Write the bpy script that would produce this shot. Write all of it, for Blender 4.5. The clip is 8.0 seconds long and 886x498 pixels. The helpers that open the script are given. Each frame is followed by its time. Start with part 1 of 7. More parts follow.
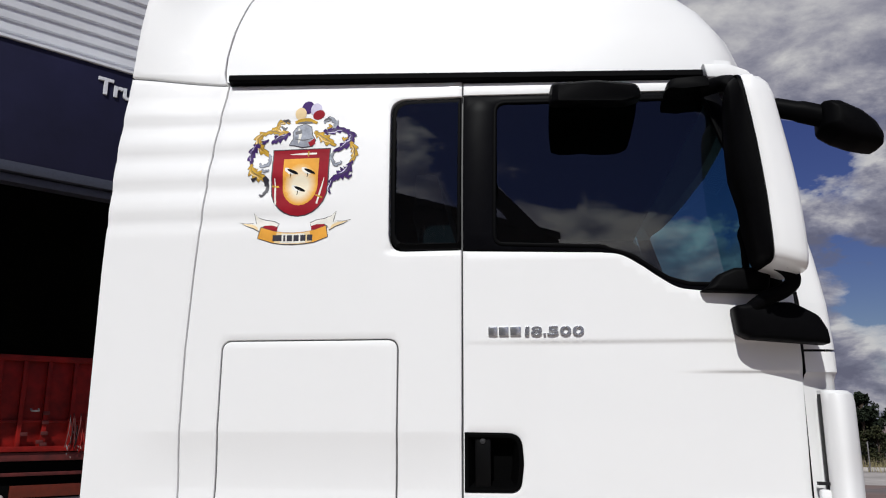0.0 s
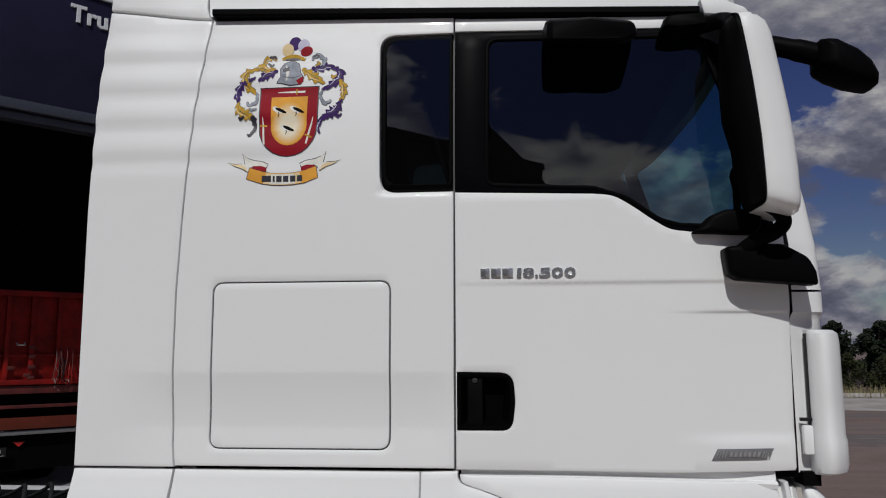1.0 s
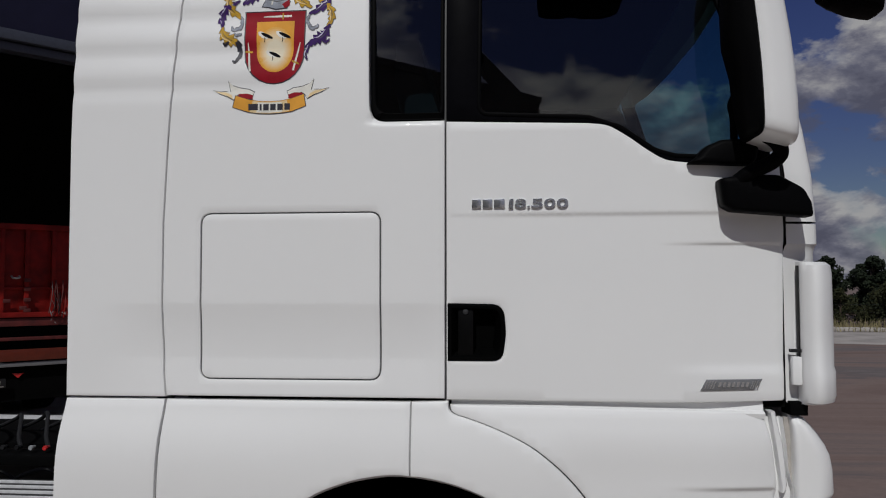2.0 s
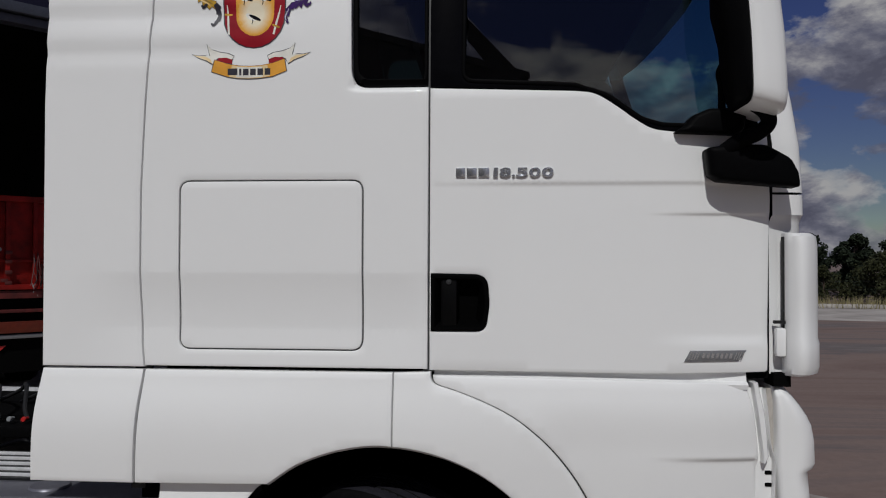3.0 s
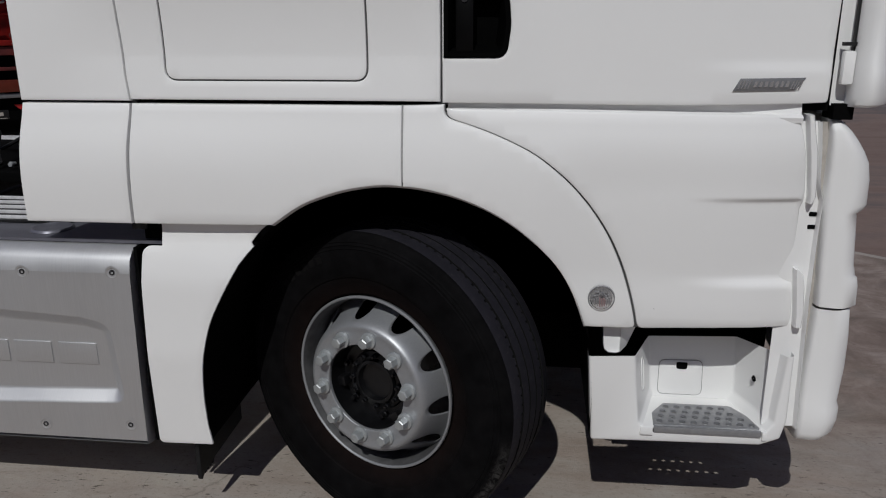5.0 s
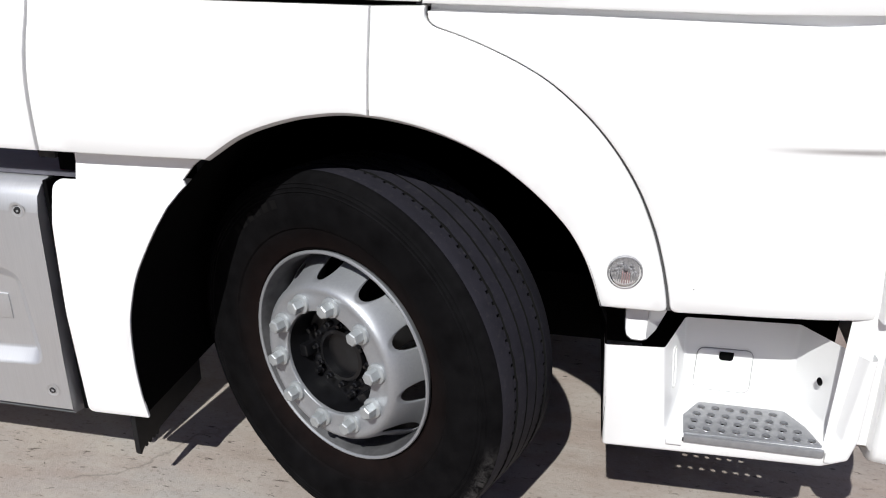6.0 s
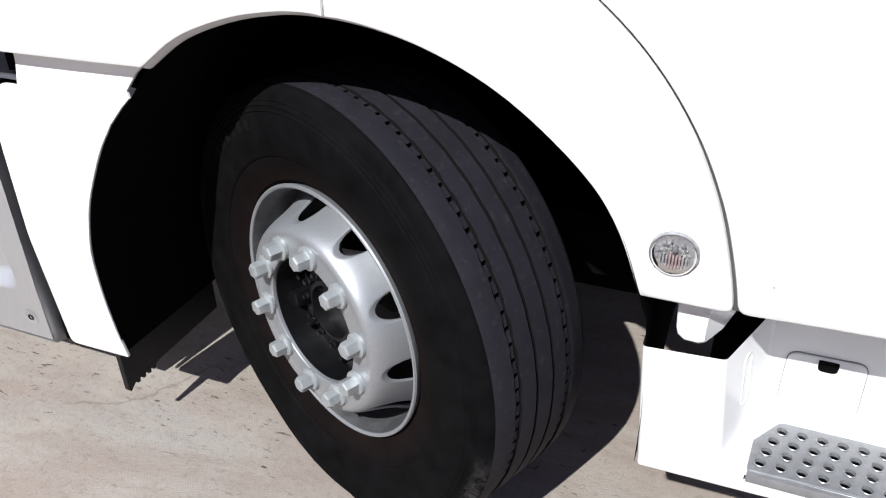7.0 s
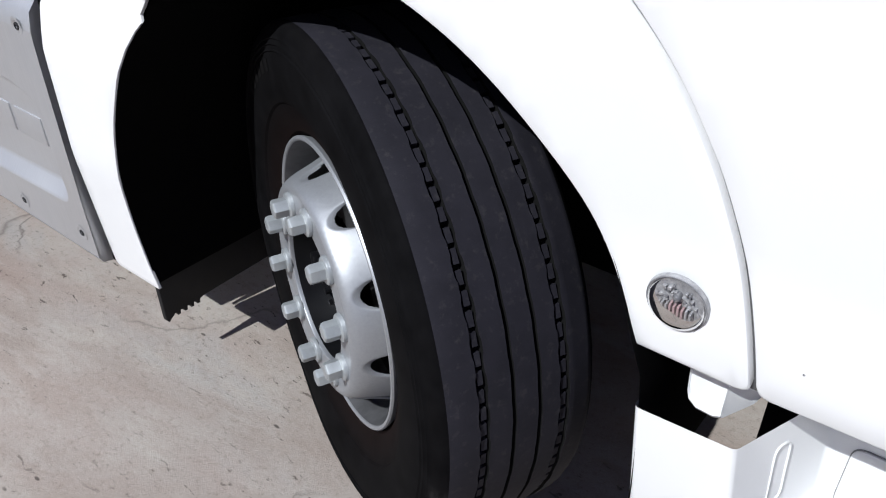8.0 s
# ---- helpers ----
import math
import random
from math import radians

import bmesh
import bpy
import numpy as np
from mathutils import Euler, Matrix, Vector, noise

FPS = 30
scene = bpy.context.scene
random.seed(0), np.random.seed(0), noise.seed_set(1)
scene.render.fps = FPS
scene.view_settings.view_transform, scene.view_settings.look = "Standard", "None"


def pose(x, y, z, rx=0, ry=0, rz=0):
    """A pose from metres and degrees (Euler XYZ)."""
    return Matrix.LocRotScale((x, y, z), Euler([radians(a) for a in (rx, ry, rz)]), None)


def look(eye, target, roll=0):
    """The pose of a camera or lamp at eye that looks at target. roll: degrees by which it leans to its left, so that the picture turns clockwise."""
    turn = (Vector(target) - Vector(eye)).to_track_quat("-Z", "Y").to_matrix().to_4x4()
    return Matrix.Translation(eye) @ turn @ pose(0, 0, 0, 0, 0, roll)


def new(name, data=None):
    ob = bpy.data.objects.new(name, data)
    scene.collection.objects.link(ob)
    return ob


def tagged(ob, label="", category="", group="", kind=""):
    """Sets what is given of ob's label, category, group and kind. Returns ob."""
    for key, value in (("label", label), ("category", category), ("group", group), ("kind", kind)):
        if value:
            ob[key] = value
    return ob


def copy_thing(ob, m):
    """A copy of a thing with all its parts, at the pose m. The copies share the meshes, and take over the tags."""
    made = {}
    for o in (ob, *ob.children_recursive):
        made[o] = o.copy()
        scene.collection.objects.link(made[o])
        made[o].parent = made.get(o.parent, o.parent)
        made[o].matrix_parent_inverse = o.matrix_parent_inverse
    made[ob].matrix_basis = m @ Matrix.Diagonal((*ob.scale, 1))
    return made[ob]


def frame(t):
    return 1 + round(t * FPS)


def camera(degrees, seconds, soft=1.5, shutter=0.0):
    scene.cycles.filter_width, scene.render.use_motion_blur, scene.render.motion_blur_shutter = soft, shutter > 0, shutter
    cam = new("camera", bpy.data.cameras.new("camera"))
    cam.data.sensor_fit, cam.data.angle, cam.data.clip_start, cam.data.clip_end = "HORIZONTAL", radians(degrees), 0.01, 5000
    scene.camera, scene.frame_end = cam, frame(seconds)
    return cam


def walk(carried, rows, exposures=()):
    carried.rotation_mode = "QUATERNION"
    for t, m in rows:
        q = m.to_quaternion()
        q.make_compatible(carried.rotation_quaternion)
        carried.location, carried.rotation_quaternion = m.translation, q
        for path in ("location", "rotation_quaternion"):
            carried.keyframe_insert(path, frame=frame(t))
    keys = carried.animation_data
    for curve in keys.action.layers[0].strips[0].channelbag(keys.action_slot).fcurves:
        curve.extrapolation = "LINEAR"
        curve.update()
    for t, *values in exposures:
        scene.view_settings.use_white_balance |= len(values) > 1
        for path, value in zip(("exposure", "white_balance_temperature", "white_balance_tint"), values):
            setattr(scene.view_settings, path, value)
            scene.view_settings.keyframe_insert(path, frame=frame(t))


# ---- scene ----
cam = camera(59.5, 8.0, soft=1.1)
PATH = [
    (0, (0.492, -2.421, 1.702), (0.257, -0.483, 2.138), 0.1),
    (0.3, (0.477, -2.425, 1.726), (0.255, -0.472, 2.096), -0.01),
    (0.5, (0.47, -2.43, 1.737), (0.259, -0.472, 2.08), -0.1),
    (1, (0.462, -2.42, 1.736), (0.268, -0.447, 1.997), -0.2),
    (1.5, (0.47, -2.406, 1.734), (0.272, -0.425, 1.923), -0.1),
    (1.8, (0.477, -2.397, 1.728), (0.280, -0.411, 1.865), -0.07),
    (2, (0.475, -2.386, 1.727), (0.289, -0.397, 1.821), -0.1),
    (2.2, (0.480, -2.375, 1.729), (0.300, -0.384, 1.786), -0.07),
    (3.3, (0.487, -2.344, 1.704), (0.338, -0.350, 1.715), 0.17),
    (3.5, (0.49, -2.338, 1.707), (0.333, -0.344, 1.675), 0.1),
    (4, (0.486, -2.315, 1.684), (0.318, -0.331, 1.493), 0.6),
    (4.3, (0.476, -2.302, 1.667), (0.296, -0.333, 1.366), 0.71),
    (4.5, (0.473, -2.285, 1.662), (0.273, -0.338, 1.253), 0.4),
    (4.8, (0.492, -2.203, 1.620), (0.280, -0.285, 1.093), -0.17),
    (5, (0.507, -2.12, 1.587), (0.287, -0.213, 1.026), -0.2),
    (5.2, (0.527, -2.022, 1.543), (0.317, -0.127, 0.939), 0.9),
    (6.3, (0.627, -1.431, 1.498), (0.24, 0.346, 0.667), -0.3),
    (6.5, (0.644, -1.331, 1.487), (0.215, 0.412, 0.603), -1.5),
    (6.7, (0.680, -1.244, 1.472), (0.168, 0.470, 0.577), -2.04),
    (6.9, (0.744, -1.130, 1.453), (0.117, 0.511, 0.497), -0.93),
    (7, (0.782, -1.07, 1.44), (0.117, 0.522, 0.428), -0.8),
    (7.1, (0.823, -1.026, 1.435), (0.120, 0.547, 0.419), -0.22),
    (7.2, (0.858, -0.987, 1.437), (0.101, 0.557, 0.416), -0.20),
    (7.4, (0.894, -0.932, 1.431), (0.050, 0.558, 0.398), 0.12),
    (7.5, (0.907, -0.905, 1.423), (0.015, 0.551, 0.382), 0.5),
    (7.8, (0.939, -0.787, 1.394), (-0.113, 0.582, 0.384), -0.20),
    (8, (0.949, -0.714, 1.381), (-0.093, 0.575, 0.261), -0.3),
]
EXPOSURES = [(0.0, 0.08, 6380, 8), (0.1, -0.03, 6380, 8), (0.2, -0.21, 6380, 8), (0.3, -0.39, 6380, 8), (0.4, -0.45, 6380, 8), (0.6, -0.51, 6380, 8), (1.0, -0.57, 6380, 8),
             (1.5, -0.68, 6380, 8), (5.2, -0.68, 6380, 8), (6.2, 0.66, 6380, 8), (6.6, 0.66, 6350, 8), (7.0, 0.80, 6280, 8), (7.5, 0.45, 5980, 8), (8.0, 0.48, 6030, 8)]
walk(cam, [(t, look(eye, target, roll)) for t, eye, target, roll in PATH], EXPOSURES)

# ---------------------------------------------------------------- world, sun
SUN_DIR = Vector((0.13, 0.95, -1.0)).normalized()          # the way the light travels
sun = new("sun", bpy.data.lights.new("sun", "SUN"))
sun.data.energy, sun.data.angle, sun.data.color = 3.62, radians(0.53), (1.0, 0.985, 0.952)
sun.matrix_world = Matrix.Translation((0, -6, 9)) @ SUN_DIR.to_track_quat("-Z", "Y").to_matrix().to_4x4()

world = bpy.data.worlds.new("sky")
scene.world = world
world.use_nodes = True


def build_sky():
    nt = world.node_tree
    N, L = nt.nodes, nt.links
    N.clear()
    out, bg = N.new("ShaderNodeOutputWorld"), N.new("ShaderNodeBackground")
    sky = N.new("ShaderNodeTexSky")
    sky.sky_type, sky.sun_disc = "NISHITA", False
    sky.sun_elevation = math.asin(-SUN_DIR.z)
    sky.sun_rotation = math.atan2(-SUN_DIR.x, -SUN_DIR.y)
    sky.air_density, sky.dust_density, sky.ozone_density = 1.0, 0.2, 3.2
    tc = N.new("ShaderNodeTexCoord")
    sep = N.new("ShaderNodeSeparateXYZ")
    L.new(tc.outputs["Generated"], sep.inputs[0])

    def m(op, a, b):
        n = N.new("ShaderNodeMath")
        n.operation = op
        for i, v in enumerate((a, b)):
            if isinstance(v, (int, float)):
                n.inputs[i].default_value = v
            else:
                L.new(v, n.inputs[i])
        return n.outputs[0]
    comb = N.new("ShaderNodeCombineXYZ")
    L.new(sep.outputs[0], comb.inputs[0])
    L.new(sep.outputs[1], comb.inputs[1])
    L.new(m("ADD", m("MULTIPLY", sep.outputs[2], 2.0), 2.4), comb.inputs[2])

    def tex(scale, detail, rough, dist=0.0, vec=None):
        n = N.new("ShaderNodeTexNoise")
        n.inputs["Scale"].default_value, n.inputs["Detail"].default_value = scale, detail
        n.inputs["Roughness"].default_value, n.inputs["Distortion"].default_value = rough, dist
        L.new(vec or comb.outputs[0], n.inputs["Vector"])
        return n.outputs["Fac"]

    def ramp(fac, stops):
        n = N.new("ShaderNodeValToRGB")
        e = n.color_ramp.elements
        e[0].position, e[0].color = stops[0][0], (*stops[0][1], 1)
        e[1].position, e[1].color = stops[-1][0], (*stops[-1][1], 1)
        for p, c in stops[1:-1]:
            e.new(p).color = (*c, 1)
        L.new(fac, n.inputs[0])
        return n.outputs[0]
    def mul(a, k):
        return m("MULTIPLY", a, k)

    def shifted(v):
        n = N.new("ShaderNodeVectorMath")
        n.operation = "ADD"
        L.new(comb.outputs[0], n.inputs[0])
        n.inputs[1].default_value = v
        return n.outputs[0]
    # banks of heaped cloud low over the horizon, which tower towards the sun; thinner grey cloud above them
    high = m("ADD", sep.outputs[2], mul(m("ADD", sep.outputs[1], -0.9), 0.105))
    haze = ramp(high, [(0.0, (1, 1, 1)), (0.18, (1, 1, 1)), (0.26, (0, 0, 0))])
    deck = ramp(sep.outputs[2], [(0.26, (0, 0, 0)), (0.46, (1, 1, 1))])
    side = ramp(m("ADD", mul(sep.outputs[1], 0.5), 0.5), [(0.3, (0, 0, 0)), (0.8, (1, 1, 1))])      # the thin cloud lies away from the sun
    veil = m("MULTIPLY", deck, side)
    toward = (-0.012, -0.05, 0.075)
    here, sunward = tex(3.4, 13, 0.56, 0.15), tex(3.4, 13, 0.56, 0.15, shifted(toward))
    small, small_sun = tex(9.0, 9, 0.6, 0.2), tex(9.0, 9, 0.6, 0.2, shifted(tuple(0.4 * v for v in toward)))
    lift = m("ADD", mul(haze, 0.15), mul(veil, 0.20))
    body = m("ADD", here, lift)
    cover = ramp(body, [(0.545, (0, 0, 0)), (0.565, (0.55,) * 3), (0.60, (0.93,) * 3), (0.66, (1, 1, 1))])
    edge = m("SUBTRACT", here, sunward)                    # thins out towards the sun: lit
    edge = m("ADD", mul(edge, 1.5), mul(m("SUBTRACT", small, small_sun), 1.7))
    edge = m("MULTIPLY", edge, m("SUBTRACT", 1.0, mul(veil, 0.65)))
    deep = mul(m("SUBTRACT", m("SUBTRACT", body, mul(veil, 0.16)), 0.58), -1.3)            # thick: grey
    puff = m("ADD", m("ADD", 0.45, edge), deep)
    shade = ramp(puff, [(0.18, (2.9, 2.9, 4.1)), (0.36, (4.4, 4.4, 5.8)), (0.50, (7.4, 7.2, 8.3)), (0.68, (13.0, 12.6, 12.6))])
    # clouds are brighter towards the sun
    dot = N.new("ShaderNodeVectorMath")
    dot.operation = "DOT_PRODUCT"
    L.new(tc.outputs["Generated"], dot.inputs[0])
    dot.inputs[1].default_value = -SUN_DIR
    glow = m("ADD", 0.95, mul(m("POWER", m("MAXIMUM", dot.outputs["Value"], 0.0), 6.0), 1.6))
    lit = N.new("ShaderNodeVectorMath")
    lit.operation = "SCALE"
    L.new(shade, lit.inputs[0])
    L.new(glow, lit.inputs["Scale"])
    shade = lit.outputs[0]
    mix = N.new("ShaderNodeMix")
    mix.data_type = "RGBA"
    L.new(cover, mix.inputs["Factor"])
    vivid = N.new("ShaderNodeHueSaturation")
    vivid.inputs["Hue"].default_value, vivid.inputs["Saturation"].default_value = 0.535, 1.2
    vivid.inputs["Value"].default_value = 0.95
    L.new(sky.outputs[0], vivid.inputs["Color"])
    L.new(vivid.outputs[0], mix.inputs["A"])
    L.new(shade, mix.inputs["B"])
    L.new(mix.outputs["Result"], bg.inputs["Color"])
    bg.inputs["Strength"].default_value = 0.043
    L.new(bg.outputs[0], out.inputs[0])


build_sky()

# ---------------------------------------------------------------- materials


class Mat:
    """A small builder for one node material."""

    def __init__(self, name):
        self.m = bpy.data.materials.new(name)
        self.m.use_nodes = True
        self.nt = self.m.node_tree
        self.b = self.nt.nodes["Principled BSDF"]
        self.tc = self.nt.nodes.new("ShaderNodeTexCoord")

    def node(self, kind, **kw):
        n = self.nt.nodes.new(kind)
        for k, v in kw.items():
            n.inputs[k.replace("_", " ")].default_value = v
        return n

    def link(self, a, b):
        self.nt.links.new(a, b)

    def noise(self, scale, detail=4.0, rough=0.55, dist=0.0, stretch=None, vec=None):
        n = self.node("ShaderNodeTexNoise", Scale=scale, Detail=detail, Roughness=rough, Distortion=dist)
        src = vec or self.tc.outputs["Object"]
        if stretch:
            mp = self.node("ShaderNodeMapping", Scale=stretch)
            self.link(src, mp.inputs["Vector"])
            src = mp.outputs[0]
        self.link(src, n.inputs["Vector"])
        return n.outputs["Fac"]

    def ramp(self, fac, stops):
        n = self.nt.nodes.new("ShaderNodeValToRGB")
        e = n.color_ramp.elements
        cols = [c if isinstance(c, tuple) else (c, c, c) for _, c in stops]
        e[0].position, e[0].color = stops[0][0], (*cols[0], 1)
        e[1].position, e[1].color = stops[-1][0], (*cols[-1], 1)
        for (p, _), c in list(zip(stops, cols))[1:-1]:
            e.new(p).color = (*c, 1)
        self.link(fac, n.inputs[0])
        return n.outputs[0]

    def mix(self, fac, a, b, blend="MIX"):
        n = self.nt.nodes.new("ShaderNodeMix")
        n.data_type, n.blend_type = "RGBA", blend
        for key, v in (("Factor", fac), ("A", a), ("B", b)):
            if isinstance(v, (int, float)):
                n.inputs[key].default_value = v
            elif isinstance(v, tuple):
                n.inputs[key].default_value = (*v, 1)
            else:
                self.link(v, n.inputs[key])
        return n.outputs["Result"]

    def bump(self, height, strength, distance):
        n = self.node("ShaderNodeBump", Strength=strength, Distance=distance)
        self.link(height, n.inputs["Height"])
        self.link(n.outputs[0], self.b.inputs["Normal"])
        return self

    def set(self, **kw):
        names = {"colour": "Base Color", "rough": "Roughness", "metal": "Metallic", "spec": "Specular IOR Level",
                 "coat": "Coat Weight", "coat_rough": "Coat Roughness"}
        for k, v in kw.items():
            s = self.b.inputs[names[k]]
            if isinstance(v, tuple):
                s.default_value = (*v, 1)
            elif isinstance(v, (int, float)):
                s.default_value = v
            else:
                self.link(v, s)
        return self


def plain(name, colour, rough=0.5, metal=0.0, spec=0.5, var=0.12, scale=30.0, bump=0.0):
    k = Mat(name)
    n = k.noise(scale, 5, 0.6)
    lo, hi = tuple(c * (1 - var) for c in colour), tuple(min(1, c * (1 + var)) for c in colour)
    k.set(colour=k.ramp(n, [(0.3, lo), (0.7, hi)]), rough=rough, metal=metal, spec=spec)
    if bump:
        k.bump(k.noise(scale * 6, 4, 0.6), bump, 0.002)
    return k.m


def paint_white():
    k = Mat("white_paint")
    dust = k.noise(3.0, 6, 0.6)
    fine = k.noise(45.0, 4, 0.6)
    c = k.mix(k.ramp(dust, [(0.35, 0.0), (0.75, 0.35)]), (0.80, 0.80, 0.80), (0.77, 0.768, 0.76))
    k.set(colour=c, rough=k.ramp(fine, [(0.3, 0.42), (0.7, 0.52)]), coat=0.5, coat_rough=0.035, spec=0.35)
    return k.m


def glass(name, tint, ior=2.05):
    k = Mat(name)
    N = k.nt.nodes
    out = N["Material Output"]
    tr = N.new("ShaderNodeBsdfTransparent")
    tr.inputs[0].default_value = (*tint, 1)
    gl = N.new("ShaderNodeBsdfGlossy")
    gl.inputs["Roughness"].default_value = 0.0
    mx = N.new("ShaderNodeMixShader")
    if ior:
        fr = N.new("ShaderNodeFresnel")
        fr.inputs["IOR"].default_value = ior
        k.link(fr.outputs[0], mx.inputs[0])
    else:
        mx.inputs[0].default_value = 0.06
    k.link(tr.outputs[0], mx.inputs[1])
    k.link(gl.outputs[0], mx.inputs[2])
    k.link(mx.outputs[0], out.inputs["Surface"])
    return k.m


def concrete():
    k = Mat("yard_concrete")
    big = k.noise(0.22, 6, 0.6, 0.6)
    mid = k.noise(1.7, 8, 0.65, 0.4, stretch=(0.7, 1.6, 1))
    fine = k.noise(60.0, 8, 0.75)
    streak = k.noise(2.2, 9, 0.7, 0.8, stretch=(0.25, 2.2, 1))
    base = k.ramp(mid, [(0.28, (0.225, 0.183, 0.158)), (0.42, (0.310, 0.265, 0.232)), (0.54, (0.362, 0.328, 0.296)), (0.72, (0.335, 0.326, 0.315))])
    rust = k.ramp(big, [(0.42, 0.0), (0.64, 0.35)])
    base = k.mix(rust, base, (0.265, 0.190, 0.158))
    base = k.mix(k.ramp(streak, [(0.50, 0.0), (0.72, 0.40)]), base, (0.25, 0.222, 0.20))
    # clouds of pink, buff and blue-grey cement
    base = k.mix(k.ramp(k.noise(1.1, 7, 0.62, 0.7, stretch=(0.7, 1.5, 1)), [(0.46, 0.0), (0.62, 0.40)]), base, (0.305, 0.228, 0.196))
    base = k.mix(k.ramp(k.noise(1.5, 7, 0.66, 0.9, stretch=(0.8, 1.2, 1)), [(0.52, 0.0), (0.66, 0.45)]), base, (0.43, 0.395, 0.345))
    base = k.mix(k.ramp(k.noise(2.6, 6, 0.6, 0.5, stretch=(0.6, 1.3, 1)), [(0.56, 0.0), (0.70, 0.45)]), base, (0.315, 0.322, 0.322))
    base = k.mix(k.ramp(fine, [(0.34, 0.55), (0.47, 0.0)]), base, (0.185, 0.150, 0.125))
    base = k.mix(k.ramp(k.noise(130.0, 6, 0.8), [(0.54, 0.0), (0.66, 0.35)]), base, (0.46, 0.432, 0.39))
    base = k.mix(k.ramp(k.noise(9.0, 9, 0.75, 0.5, stretch=(0.35, 1.6, 1)), [(0.54, 0.0), (0.68, 0.35)]), base, (0.45, 0.422, 0.385))
    base = k.mix(k.ramp(k.noise(5.0, 9, 0.75, 0.9, stretch=(0.4, 1.5, 1)), [(0.54, 0.0), (0.70, 0.42)]), base, (0.21, 0.155, 0.128))
    # short dark pits, worn in along the trowel's way
    pit = k.ramp(k.noise(34.0, 5, 0.7, 0.4, stretch=(0.55, 1.7, 1)), [(0.350, 0.95), (0.392, 0.0)])
    base = k.mix(k.mix(1.0, pit, k.ramp(k.noise(2.2, 4, 0.6), [(0.42, 0.15), (0.58, 1.0)]), "MULTIPLY"), base, (0.085, 0.068, 0.058))
    # reddish dirt trodden in at the front of the parking place
    dist = k.node("ShaderNodeVectorMath")
    dist.operation = "DISTANCE"
    k.link(k.tc.outputs["Object"], dist.inputs[0])
    dist.inputs[1].default_value = (3.6, 1.8, 0)
    edge = k.nt.nodes.new("ShaderNodeMath")
    edge.operation = "MULTIPLY_ADD"
    k.link(k.noise(1.1, 8, 0.7, 0.6), edge.inputs[0])
    edge.inputs[1].default_value = 3.0
    k.link(dist.outputs["Value"], edge.inputs[2])
    scale = k.nt.nodes.new("ShaderNodeMath")
    scale.operation = "MULTIPLY"
    k.link(edge.outputs[0], scale.inputs[0])
    scale.inputs[1].default_value = 0.235
    soil = k.ramp(scale.outputs[0], [(0.70, 0.85), (1.0, 0.0)])
    base = k.mix(soil, base, k.ramp(k.noise(3.5, 9, 0.72, 0.6), [(0.34, (0.085, 0.062, 0.055)), (0.5, (0.170, 0.128, 0.116)), (0.66, (0.27, 0.225, 0.21))]))
    # hairline cracks, broken up
    vo = k.node("ShaderNodeTexVoronoi", Scale=0.9, Randomness=1.0)
    vo.feature = "DISTANCE_TO_EDGE"
    warp = k.node("ShaderNodeTexNoise", Scale=4.0, Detail=6.0)
    k.link(k.tc.outputs["Object"], warp.inputs["Vector"])
    add = k.node("ShaderNodeVectorMath")
    add.operation = "MULTIPLY_ADD"
    k.link(warp.outputs["Color"], add.inputs[0])
    add.inputs[1].default_value = (0.35, 0.35, 0)
    k.link(k.tc.outputs["Object"], add.inputs[2])
    k.link(add.outputs[0], vo.inputs["Vector"])
    line = k.ramp(vo.outputs["Distance"], [(0.0, 1.0), (0.006, 0.0)])
    gate = k.ramp(k.noise(0.8, 3, 0.5), [(0.5, 0.0), (0.6, 0.8)])
    crack = k.mix(1.0, line, gate, "MULTIPLY")
    base = k.mix(crack, base, (0.10, 0.085, 0.075))
    # small dark specks of grit
    sp = k.node("ShaderNodeTexVoronoi", Scale=11.0, Randomness=1.0)
    mp = k.node("ShaderNodeMapping", Scale=(0.8, 2.0, 1.0))
    mp.inputs["Rotation"].default_value = (0, 0, 0.5)
    k.link(k.tc.outputs["Object"], mp.inputs["Vector"])
    k.link(mp.outputs[0], sp.inputs["Vector"])
    speck = k.ramp(sp.outputs["Distance"], [(0.06, 0.9), (0.10, 0.0)])
    base = k.mix(k.mix(1.0, speck, k.ramp(k.noise(6.0, 3), [(0.5, 0.0), (0.6, 1.0)]), "MULTIPLY"), base, (0.075, 0.062, 0.055))
    k.set(colour=base, rough=0.9, spec=0.25)
    k.bump(k.mix(0.45, fine, k.noise(190.0, 5, 0.75)), 0.6, 0.005)
    return k.m


def asphalt():
    k = Mat("far_yard_asphalt")
    band = k.noise(0.22, 9, 0.68, 0.9, stretch=(0.4, 1.9, 1))
    fine = k.noise(12.0, 8, 0.7)
    base = k.ramp(band, [(0.30, (0.075, 0.060, 0.062)), (0.42, (0.145, 0.100, 0.090)), (0.50, (0.185, 0.135, 0.122)), (0.58, (0.110, 0.095, 0.098)), (0.72, (0.25, 0.222, 0.208))])
    base = k.mix(k.ramp(fine, [(0.3, 0.35), (0.6, 0.0)]), base, (0.10, 0.08, 0.075))
    k.set(colour=base, rough=0.92, spec=0.25)
    k.bump(fine, 0.25, 0.01)
    return k.m


